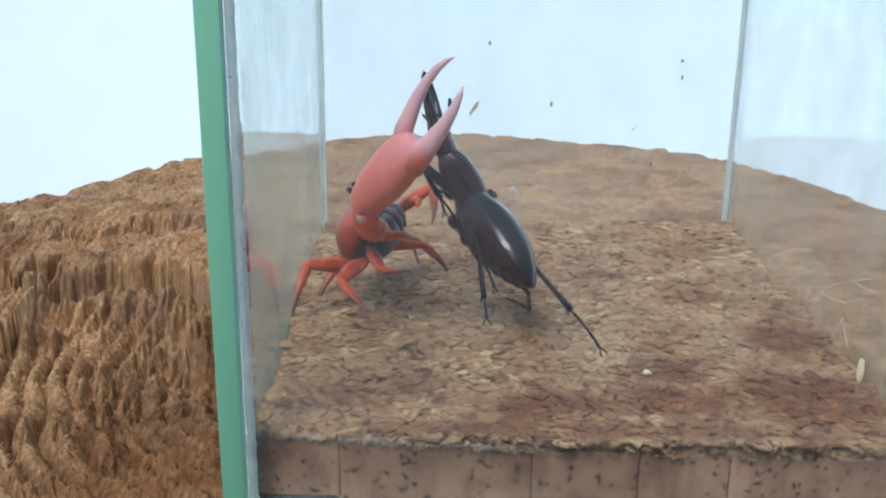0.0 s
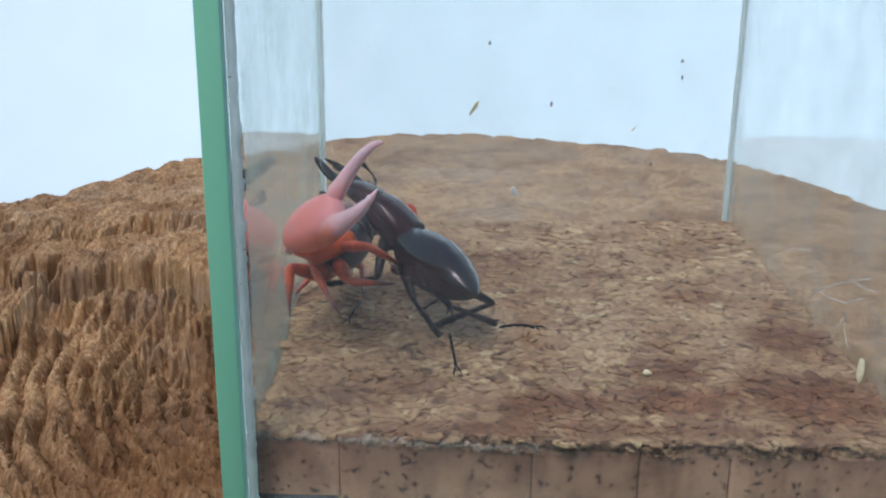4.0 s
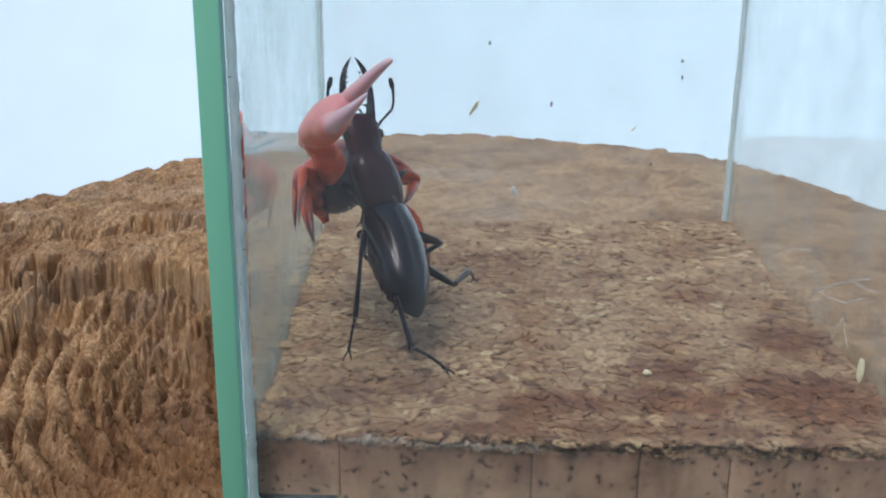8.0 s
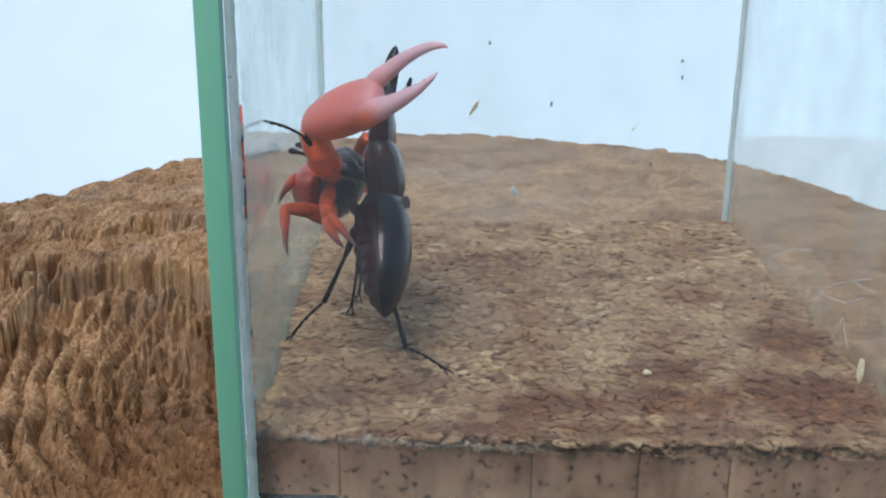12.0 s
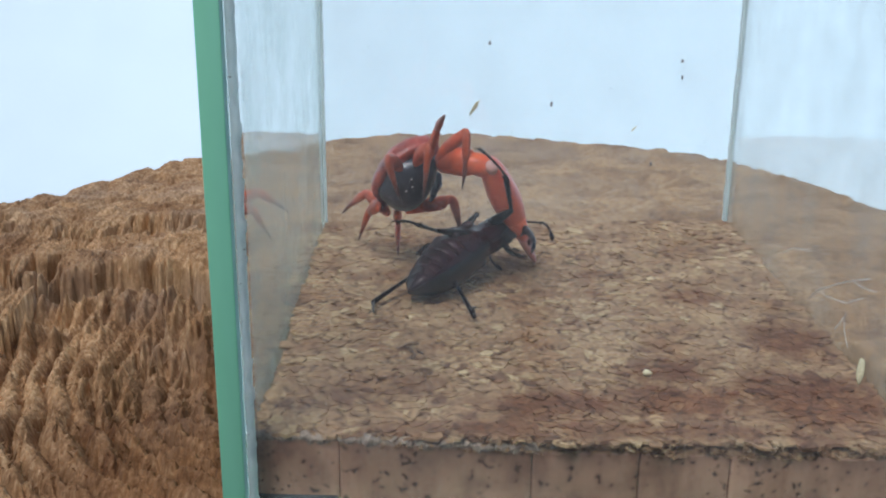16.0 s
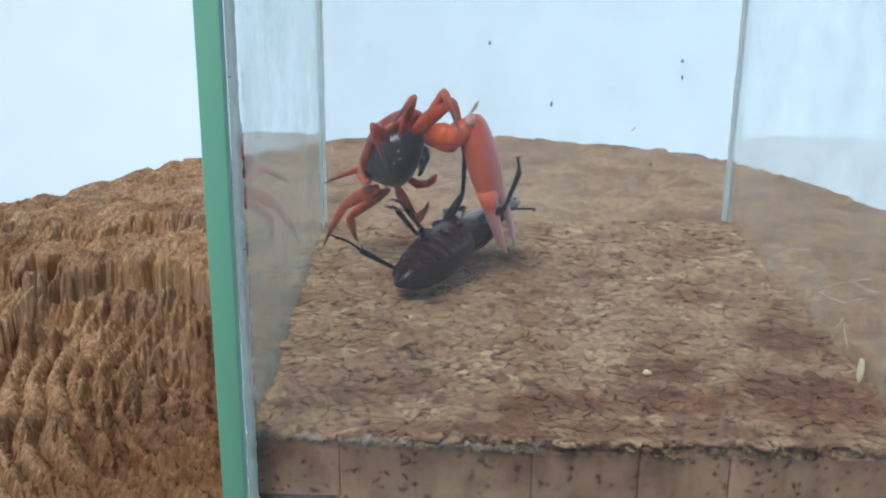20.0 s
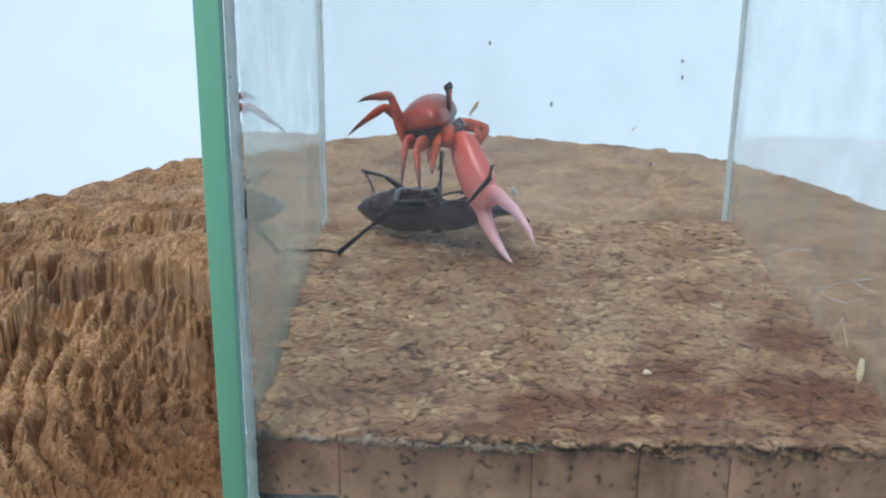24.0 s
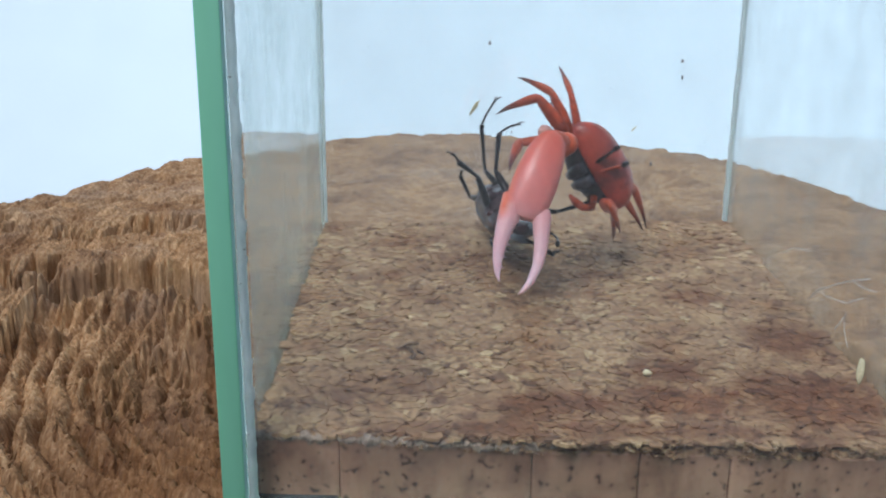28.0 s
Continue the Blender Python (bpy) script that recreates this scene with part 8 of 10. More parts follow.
    walk(wrist, [mm(*r) for r in (
        (0, 8.62, -16.6, -0.67, -0.4, -27.2, -31.1), (1, 6.9, -16.97, -0.79, -0.7, -18.9, -65.2), (1.5, 7.05, -16.99, -1, -0.7, -18.9, -65.2),
        (2, 3.85, -15.81, 2.09, -0.7, -31.7, -61.8), (3, 3.2, -14.52, 3.69, -0.8, -38.2, -66.3), (3.5, 2.52, -14.33, 3.59, -0.8, -35, -70.5),
        (5.5, 7.31, -17, -3.9, 1.5, -63.5, -22.2), (6, 7.08, -16.99, -4.19, -0.1, -65, -32), (7, 11.72, -14.71, -5.51, -0.2, -25.9, -40.7),
        (8, 14.02, -11.37, -6.47, -0.1, -52.9, -18.2), (9, 13.98, -12.8, -3.92, -0.1, -40.6, -24.6), (10, 10.4, -16.08, -2.61, 0.1, -23.6, -9),
        (11, 9.78, -16.37, -2.49, -0, -15.2, -17.1), (12, 12.18, -14.88, -3.19, 0.1, -30, 8.7), (14.2, 12.18, -14.88, -3.19, 0.1, -30, 8.7),
        (15, 9.26, -16.58, -2.86, -0, -13.4, -3), (15.6, 12.5, -14.53, -3.8, 0, -9.5, 0.4), (15.77, 12.5, -14.53, -3.8, 0, -9.5, 0.4),
        (16, 6.26, -14.65, -9.25, 2, 42.6, -14.3), (17, 5.52, -14.46, -9.47, 6.2, 33.1, -67.3), (18, 4.42, -17.07, -3.4, 1.7, 27, -92.4),
        (19, 4.62, -16.97, -0.81, 2.8, 25.6, -76.1), (20, 5.09, -13.17, -10.59, 6.3, 5, -45.3), (21, 7.26, -11.7, -11.41, 5.9, 34.4, -54.4),
        (21.5, 6.97, -12.7, -10.87, 6.1, 27.4, -66.5), (22.5, 9.57, -14.06, 3.62, 20.2, -17.5, -54.6), (23.5, 10.31, -10.56, 5.67, -0.4, -21.3, -36.6),
        (23.8, 3.82, 2.37, -4.73, -0.7, 16, -50.3), (24, 3.82, 2.37, -4.73, -0.7, 16, -50.3), (25, 1.32, 1.69, -3.59, -0.7, 6.1, -52.2),
        (26, 1.12, 1.37, -4.75, -0.7, 15.1, -53.7), (26.3, 1.12, 1.37, -4.75, -0.7, 15.1, -53.7), (26.5, 13.73, -13.29, -2.92, -4.2, 30.1, -24.6),
        (27, 15.12, -8.05, 0.93, 0.1, 30.4, -8.8), (28, 15.45, -9.22, -0.91, 0.6, 6.6, -31.6),
    )])
    walk(palm, [mm(*r) for r in (
        (0, 12.81, -19.12, 1.84, -38.7, 5.1, -8.6), (1, 9.09, -21.7, 0.99, -46.6, 7.7, -15.3), (1.5, 9.24, -21.72, 0.78, -47.8, 18.4, -17.6),
        (2, 6.06, -19.94, 4.98, -46.1, 23.7, -25), (3, 4.93, -18.48, 7.09, -60.9, 15.3, -30.8), (3.5, 4.02, -18.58, 6.75, -63.7, 17.6, -36.4),
        (5.5, 9.58, -17.93, 1.02, -48.6, 19.6, -9.2), (6, 9.05, -18.22, 0.79, -50.2, 23.9, -11.9), (7, 15.48, -17.94, -3.11, -63.1, 32.6, -17.7),
        (8, 17.18, -12.41, -2.09, -87.7, 39.1, -27), (9, 17.77, -14.54, -0.34, -83.8, 36.3, -29.3), (10, 15.37, -16.87, -0.41, -67.4, 34.9, -21.3),
        (11, 14.85, -17.93, -1.05, -43.3, 13.9, -6.3), (12, 16.89, -14.16, -0.44, -76.4, 47.8, -31.7), (14.2, 16.89, -14.16, -0.44, -76.4, 47.8, -31.7),
        (15, 14.61, -16.85, -1.59, -49.2, 38.5, -15.7), (15.6, 17.92, -14.49, -2.89, -50.3, 42.3, -22.6), (15.77, 17.92, -14.49, -2.89, -50.3, 42.3, -22.6),
        (16, 10.19, -15.65, -12.97, 4.7, 13.5, 48.8), (17, 7.3, -18.71, -12.48, 5.7, 22.6, 49.2), (18, 4.22, -21.97, -5.9, -28.3, 33.9, 38.8),
        (19, 5.81, -21.78, -3.18, 44.4, 39.4, 58.1), (20, 8.94, -17.07, -11.07, 39.8, 25.6, 60.5), (21, 9.9, -15.39, -14.52, 26.3, 33.4, 60.1),
        (21.5, 8.92, -17.18, -13.4, 24.8, 32.9, 56.9), (22, 10.76, -17.76, -4.06, -20.8, 34.7, -19.4), (22.5, 12.61, -18.34, 5.28, -38.2, 0.7, -75.1),
        (23.5, 14.43, -13.61, 7.66, -73.7, -26.3, -41.8), (23.65, 10.81, -7.66, 0.71, -46.2, 12, -58.3), (23.8, 7.2, -1.7, -6.25, -19, 53.4, -55.2),
        (24, 7.2, -1.7, -6.25, -19, 53.4, -55.2), (25, 4.67, -2.64, -4.17, -20.8, 50.8, -57.1), (26, 4.27, -2.91, -6.18, -19.2, 54.8, -55.4),
        (26.3, 4.27, -2.91, -6.18, -19.2, 54.8, -55.4), (26.4, 11.16, -9.09, -5.93, -9.7, 51.8, -1.9), (26.5, 18.05, -15.27, -5.68, -7.7, 45.6, 45.5),
        (27, 19.8, -8.77, -1.86, -27.1, 36, 49.2), (28, 20.1, -12.09, -1.55, -39.3, 28.9, 46.1),
    )])
    walk(finger, [mm(*r) for r in (
        (0, 16.7, 0, 3.2, 0, -9, 0), (1, 16.7, 0, 3.2, 0, -17, -0), (1.5, 16.7, 0, 3.2, 0, -13, -0), (2, 16.7, 0, 3.2, 0, -22, 0), (3, 16.7, 0, 3.2, 0, -15, 0),
        (3.5, 16.7, 0, 3.2, 0, -18, -0), (5.5, 16.7, 0, 3.2, 0, -11, 0), (6, 16.7, 0, 3.2, 0, -15, 0), (7, 16.7, 0, 3.2, 0, -12, 0), (8, 16.7, 0, 3.2, 0, -10, -0),
        (9, 16.7, 0, 3.2, 0, -14, 0), (10, 16.7, 0, 3.2, 0, -7, -0), (11, 16.7, 0, 3.2, 0, -12, 0), (12, 16.7, 0, 3.2, 0, -4, 0), (14.2, 16.7, 0, 3.2, 0, -4, 0),
        (15, 16.7, 0, 3.2, 0, -13, -0), (15.6, 16.7, 0, 3.2, 0, -8, 0), (15.77, 16.7, 0, 3.2, 0, -8, 0), (16, 16.7, 0, 3.2, 0, -4, 0), (17, 16.7, 0, 3.2, 0, -6, 0),
        (18, 16.7, 0, 3.2, 0, -5, 0), (19, 16.7, 0, 3.2, 0, -4, 0), (20, 16.7, 0, 3.2, 0, -8, 0), (21, 16.7, 0, 3.2, 0, -8, 0), (21.5, 16.7, 0, 3.2, 0, -8, 0),
        (22.5, 16.7, 0, 3.2, 0, -4, 0), (23.5, 16.7, 0, 3.2, 0, -7, -0), (23.8, 16.7, 0, 3.2, 0, -19, -0), (24, 16.7, 0, 3.2, 0, -19, -0), (25, 16.7, 0, 3.2, 0, -21, 0),
        (26, 16.7, 0, 3.2, 0, -16, 0), (26.3, 16.7, 0, 3.2, 0, -16, 0), (26.5, 16.7, 0, 3.2, 0, -12, 0), (27, 16.7, 0, 3.2, 0, -13, -0), (28, 16.7, 0, 3.2, 0, -5, 0),
    )])
    walk(crab_legs["R1"][0], [mm(*r) for r in (
        (0, 4.4, -8.8, -2.7, 29.5, 19.4, -50.7), (1, 4.4, -8.8, -2.7, 29.5, 19.4, -50.7), (1.5, 4.4, -8.8, -2.7, 29.5, 19.4, -50.7),
        (2, 4.4, -8.8, -2.7, 29.5, 19.4, -50.7), (3, 4.4, -8.8, -2.7, 29.5, 19.4, -50.7), (3.5, 4.4, -8.8, -2.7, 29.5, 19.4, -50.7),
        (4.5, 4.4, -8.8, -2.7, -23.5, 31.6, -50.9), (5.5, 4.4, -8.8, -2.7, -83.7, 38.2, -63.6), (6, 4.4, -8.8, -2.7, -84.4, 39.1, -62),
        (6.5, 4.4, -8.8, -2.7, -23.7, 31.7, -49.9), (7, 4.4, -8.8, -2.7, 29.5, 19.4, -50.7), (7.5, 4.4, -8.8, -2.7, -13.5, 12.2, -49.6),
        (8, 4.4, -8.8, -2.7, -55.9, 7.6, -43.9), (9, 4.4, -8.8, -2.7, -51.6, 2.6, -44.2), (10, 4.4, -8.8, -2.7, -6.3, 13.4, -91.6),
        (10.33, 4.4, -8.8, -2.7, 50.1, 31.2, -93.6), (10.67, 4.4, -8.8, -2.7, 118.3, 41.2, -75.2), (11, 4.4, -8.8, -2.7, -173.7, 31, -56.9),
        (11.5, 4.4, -8.8, -2.7, 105.2, 39.4, -87.8), (12, 4.4, -8.8, -2.7, 34.6, 16.9, -103.7), (14.2, 4.4, -8.8, -2.7, 34.6, 16.9, -103.7),
        (15, 4.4, -8.8, -2.7, 91.1, 34, -111.9), (15.2, 4.4, -8.8, -2.7, 36, 30.2, -110.4), (15.4, 4.4, -8.8, -2.7, -17.8, 28.9, -106),
        (15.6, 4.4, -8.8, -2.7, -71.8, 31.4, -102.2), (15.77, 4.4, -8.8, -2.7, -71.8, 31.4, -102.2), (16, 4.4, -8.8, -2.7, -2.1, 11.3, -85),
        (17, 4.4, -8.8, -2.7, -8.6, 16.1, -88.9), (18, 4.4, -8.8, -2.7, 0.4, 14.7, -87.8), (19, 4.4, -8.8, -2.7, 29.5, 19.4, -50.7),
        (20, 4.4, -8.8, -2.7, -13, -0.2, -89), (21, 4.4, -8.8, -2.7, -15.2, 49.8, -97.6), (21.5, 4.4, -8.8, -2.7, -6.2, 51, -80.7),
        (22.5, 4.4, -8.8, -2.7, 29.5, 19.4, -50.7), (23.5, 4.4, -8.8, -2.7, 29.5, 19.4, -50.7), (23.65, 4.4, -8.8, -2.7, 85.3, 9.5, -71.3),
        (23.8, 4.4, -8.8, -2.7, 141.1, 20.7, -91.3), (24, 4.4, -8.8, -2.7, 141.1, 20.7, -91.3), (24.5, 4.4, -8.8, -2.7, 81.3, 12.9, -106.8),
        (25, 4.4, -8.8, -2.7, 26, -3.8, -108.2), (26, 4.4, -8.8, -2.7, 48.6, 4.1, -116.2), (26.3, 4.4, -8.8, -2.7, 48.6, 4.1, -116.2),
        (26.4, 4.4, -8.8, -2.7, 36.9, 9, -83.2), (26.5, 4.4, -8.8, -2.7, 29.5, 19.4, -50.7), (27, 4.4, -8.8, -2.7, 41.6, 7.2, -25.7),
        (27.5, 4.4, -8.8, -2.7, 74.9, 23, -37), (28, 4.4, -8.8, -2.7, 111.3, 42.2, -36.9),
    )])
    walk(crab_legs["R1"][1], [mm(*r) for r in (
        (0, 11, 0, 0, 180, 49.7, 180), (1, 11, 0, 0, 180, 49.7, 180), (1.5, 11, 0, 0, 180, 49.7, 180), (2, 11, 0, 0, 180, 49.7, 180), (3, 11, 0, 0, 180, 49.7, 180),
        (3.5, 11, 0, 0, 180, 49.7, 180), (4.5, 11, 0, 0, -7.1, 65.1, -10), (5.5, 11, 0, 0, -1, 0.2, -7.8), (6, 11, 0, 0, -1.2, 1.6, -8.2),
        (6.5, 11, 0, 0, -7.7, 65.8, -10.8), (7, 11, 0, 0, -180, 49.7, -180), (7.5, 11, 0, 0, -180, 85.1, -180), (8, 11, 0, 0, 0, 59.4, 0), (9, 11, 0, 0, 0, 66.2, 0),
        (10, 11, 0, 0, 0, 16, 0), (11, 11, 0, 0, -0, 16.3, -0), (12, 11, 0, 0, 0, 17.1, 0), (14.2, 11, 0, 0, 0, 17.1, 0), (15, 11, 0, 0, 0, 20.7, 0),
        (15.6, 11, 0, 0, 0, 14.4, 0), (15.77, 11, 0, 0, 0, 14.4, 0), (15.88, 11, 0, 0, 0, 67.8, 0), (16, 11, 0, 0, 180, 58.8, 180), (17, 11, 0, 0, 180, 82.8, 180),
        (18, 11, 0, 0, 0, 86.5, 0), (19, 11, 0, 0, -180, 49.7, -180), (20, 11, 0, 0, -0, 87.9, -0), (21, 11, 0, 0, 0, 79.6, 0), (21.5, 11, 0, 0, -0, 81.5, -0),
        (22.5, 11, 0, 0, 180, 49.7, 180), (23.5, 11, 0, 0, 180, 49.7, 180), (23.65, 11, 0, 0, 0, 75.4, 0), (23.8, 11, 0, 0, 0, 20.5, 0), (24, 11, 0, 0, 0, 20.5, 0),
        (25, 11, 0, 0, -0, 40.2, -0), (26, 11, 0, 0, 0, 43.2, 0), (26.3, 11, 0, 0, 0, 43.2, 0), (26.4, 11, 0, 0, 0, 86.8, 0), (26.5, 11, 0, 0, -180, 49.7, -180),
        (26.75, 11, 0, 0, -180, 85.7, -180), (27, 11, 0, 0, 0, 58.3, -0), (28, 11, 0, 0, 0, 56.8, 0),
    )])
    walk(crab_legs["R2"][0], [mm(*r) for r in (
        (0, 1.5, -9.2, -2.9, 5.9, 22.7, -77.9), (1, 1.5, -9.2, -2.9, 5.9, 22.7, -77.9), (1.5, 1.5, -9.2, -2.9, 5.9, 22.7, -77.9), (2, 1.5, -9.2, -2.9, 5.9, 22.7, -77.9),
        (3, 1.5, -9.2, -2.9, 5.9, 22.7, -77.9), (3.5, 1.5, -9.2, -2.9, 5.9, 22.7, -77.9), (5.5, 1.5, -9.2, -2.9, 43.1, 22.1, -71.8),
        (6, 1.5, -9.2, -2.9, 36.4, 22.8, -70.2), (7, 1.5, -9.2, -2.9, 5.9, 22.7, -77.9), (8, 1.5, -9.2, -2.9, -46.9, 13.7, -46.9),
        (9, 1.5, -9.2, -2.9, -44.7, 8.9, -47.3), (10, 1.5, -9.2, -2.9, -27.4, 7.1, -71.4), (10.5, 1.5, -9.2, -2.9, 30.8, 20.2, -81.9),
        (11, 1.5, -9.2, -2.9, 95, 35.5, -74.5), (11.5, 1.5, -9.2, -2.9, 31.3, 30.7, -83.3), (12, 1.5, -9.2, -2.9, -27.2, 22, -82.6),
        (14.2, 1.5, -9.2, -2.9, -27.2, 22, -82.6), (14.6, 1.5, -9.2, -2.9, 25.1, 27.9, -90.8), (15, 1.5, -9.2, -2.9, 81.1, 37.4, -90.3),
        (15.2, 1.5, -9.2, -2.9, 30.3, 36, -87.2), (15.4, 1.5, -9.2, -2.9, -20.2, 36.9, -83.9), (15.6, 1.5, -9.2, -2.9, -72.1, 39.6, -82.7),
        (15.77, 1.5, -9.2, -2.9, -72.1, 39.6, -82.7), (16, 1.5, -9.2, -2.9, -29.6, 3.2, -106.5), (17, 1.5, -9.2, -2.9, -48.6, 13.8, -117.1),
        (18, 1.5, -9.2, -2.9, 5.9, 22.7, -77.9), (19, 1.5, -9.2, -2.9, 5.9, 22.7, -77.9), (20, 1.5, -9.2, -2.9, 24.5, 10.3, -65.6),
        (21, 1.5, -9.2, -2.9, -45.1, 1.7, -76.9), (21.5, 1.5, -9.2, -2.9, -29.5, -9, -70.8), (22.5, 1.5, -9.2, -2.9, 5.9, 22.7, -77.9),
        (23, 1.5, -9.2, -2.9, -12.7, -19.3, -73.8), (23.5, 1.5, -9.2, -2.9, -50.3, -55.3, -44.6), (23.65, 1.5, -9.2, -2.9, -13.5, -31.7, -77.8),
        (23.8, 1.5, -9.2, -2.9, 2.9, -0.4, -89.4), (24, 1.5, -9.2, -2.9, 2.9, -0.4, -89.4), (25, 1.5, -9.2, -2.9, 20.5, -6.7, -139.7),
        (26, 1.5, -9.2, -2.9, 47.2, -23.9, -129.5), (26.3, 1.5, -9.2, -2.9, 47.2, -23.9, -129.5), (26.4, 1.5, -9.2, -2.9, 28.7, -3.2, -81.2),
        (26.5, 1.5, -9.2, -2.9, 31.1, 24.1, -37), (27, 1.5, -9.2, -2.9, -27.7, -12.4, -55.2), (28, 1.5, -9.2, -2.9, -16.7, 5, -82.9),
    )])
    walk(crab_legs["R2"][1], [mm(*r) for r in (
        (0, 11, 0, 0, 180, 49.4, 180), (1, 11, 0, 0, -180, 49.4, -180), (1.5, 11, 0, 0, 180, 49.4, 180), (2, 11, 0, 0, 180, 49.4, 180), (3, 11, 0, 0, 180, 49.4, 180),
        (3.5, 11, 0, 0, 180, 49.4, 180), (4.5, 11, 0, 0, -0, 70.1, -0), (5.5, 11, 0, 0, -0, 9.6, -0), (6, 11, 0, 0, 0, 8.7, 0), (6.5, 11, 0, 0, -0, 69.7, -0),
        (7, 11, 0, 0, -180, 49.4, -180), (7.5, 11, 0, 0, 180, 86.1, 180), (8, 11, 0, 0, 0, 57.2, 0), (9, 11, 0, 0, -0, 60.2, -0), (10, 11, 0, 0, 0, 39.7, 0),
        (11, 11, 0, 0, 0, 13.3, 0), (12, 11, 0, 0, -0, 18.7, -0), (14.2, 11, 0, 0, -0, 18.7, -0), (15, 11, 0, 0, 0, 9.7, 0), (15.6, 11, 0, 0, -0, 52.3, -0),
        (15.77, 11, 0, 0, -0, 52.3, -0), (16, 11, 0, 0, 0, 22.6, 0), (17, 11, 0, 0, 0, 48.8, 0), (17.5, 11, 0, 0, 0, 89.7, 0), (18, 11, 0, 0, 180, 49.4, 180),
        (19, 11, 0, 0, -180, 49.4, -180), (20, 11, 0, 0, -180, 70.1, -180), (21, 11, 0, 0, 0, 70.7, 0), (21.5, 11, 0, 0, 180, 85.3, 180),
        (22.5, 11, 0, 0, 180, 49.4, 180), (23.5, 11, 0, 0, 0, 82.1, 0), (23.8, 11, 0, 0, -0, 47.3, -0), (24, 11, 0, 0, -0, 47.3, -0), (25, 11, 0, 0, 0, 69.9, 0),
        (26, 11, 0, 0, 0, 66.7, 0), (26.3, 11, 0, 0, 0, 66.7, 0), (26.5, 11, 0, 0, 0, 46.7, 0), (26.75, 11, 0, 0, 0, 85.5, 0), (27, 11, 0, 0, 180, 55.7, 180),
        (28, 11, 0, 0, -0, 76.4, -0),
    )])
    walk(crab_legs["R3"][0], [mm(*r) for r in (
        (0, -1.7, -8.4, -2.9, 13.7, -8.3, -97.3), (1, -1.7, -8.4, -2.9, -3, -10.9, -89.1), (1.5, -1.7, -8.4, -2.9, -6.3, -8.8, -87.5),
        (2, -1.7, -8.4, -2.9, -15.3, -8.7, -79.1), (3, -1.7, -8.4, -2.9, -19.4, -14.9, -74.2), (3.5, -1.7, -8.4, -2.9, -20.7, -14.7, -70.3),
        (5.5, -1.7, -8.4, -2.9, -16.5, 9.6, -74.3), (6, -1.7, -8.4, -2.9, -25.2, 9.9, -72.6), (7, -1.7, -8.4, -2.9, -48.4, -7.3, -39.5),
        (8, -1.7, -8.4, -2.9, -34.3, 5.7, -47.5), (9, -1.7, -8.4, -2.9, -30.4, 0.6, -52.9), (10, -1.7, -8.4, -2.9, -44.2, -25.6, -47.3),
        (11, -1.7, -8.4, -2.9, -27.6, 8.9, -65.6), (12, -1.7, -8.4, -2.9, -44.3, -30.7, -68.7), (14.2, -1.7, -8.4, -2.9, -44.3, -30.7, -68.7),
        (15, -1.7, -8.4, -2.9, -44.2, 6.8, -84.1), (15.6, -1.7, -8.4, -2.9, -74.6, 0.1, -61.4), (15.77, -1.7, -8.4, -2.9, -74.6, 0.1, -61.4),
        (15.88, -1.7, -8.4, -2.9, -42.7, 4.6, -88.2), (16, -1.7, -8.4, -2.9, -14.7, 22, -109.7), (17, -1.7, -8.4, -2.9, -14.7, 22, -109.7),
        (18, -1.7, -8.4, -2.9, -14.7, 22, -109.7), (19, -1.7, -8.4, -2.9, -14.7, 22, -109.7), (20, -1.7, -8.4, -2.9, -50.8, 3.9, -99.5),
        (21, -1.7, -8.4, -2.9, -57.6, -18.4, -89.3), (21.5, -1.7, -8.4, -2.9, -73.5, -26.3, -57.4), (22, -1.7, -8.4, -2.9, -37.8, -8.7, -90.5),
        (22.5, -1.7, -8.4, -2.9, -14.7, 22, -109.7), (23, -1.7, -8.4, -2.9, -15.8, -19.5, -90.2), (23.5, -1.7, -8.4, -2.9, -41.2, -56.4, -54),
        (23.8, -1.7, -8.4, -2.9, -5.6, -8.8, -86.1), (24, -1.7, -8.4, -2.9, -5.6, -8.8, -86.1), (25, -1.7, -8.4, -2.9, 34.9, -38.9, -146.4),
        (26, -1.7, -8.4, -2.9, 43.1, -30.1, -147.5), (26.3, -1.7, -8.4, -2.9, 43.1, -30.1, -147.5), (26.4, -1.7, -8.4, -2.9, -18.8, -26.2, -99),
        (26.5, -1.7, -8.4, -2.9, -60.2, 9.9, -75.6), (27, -1.7, -8.4, -2.9, -54, -15.4, -90.1), (28, -1.7, -8.4, -2.9, -38.9, -4.8, -92.3),
    )])
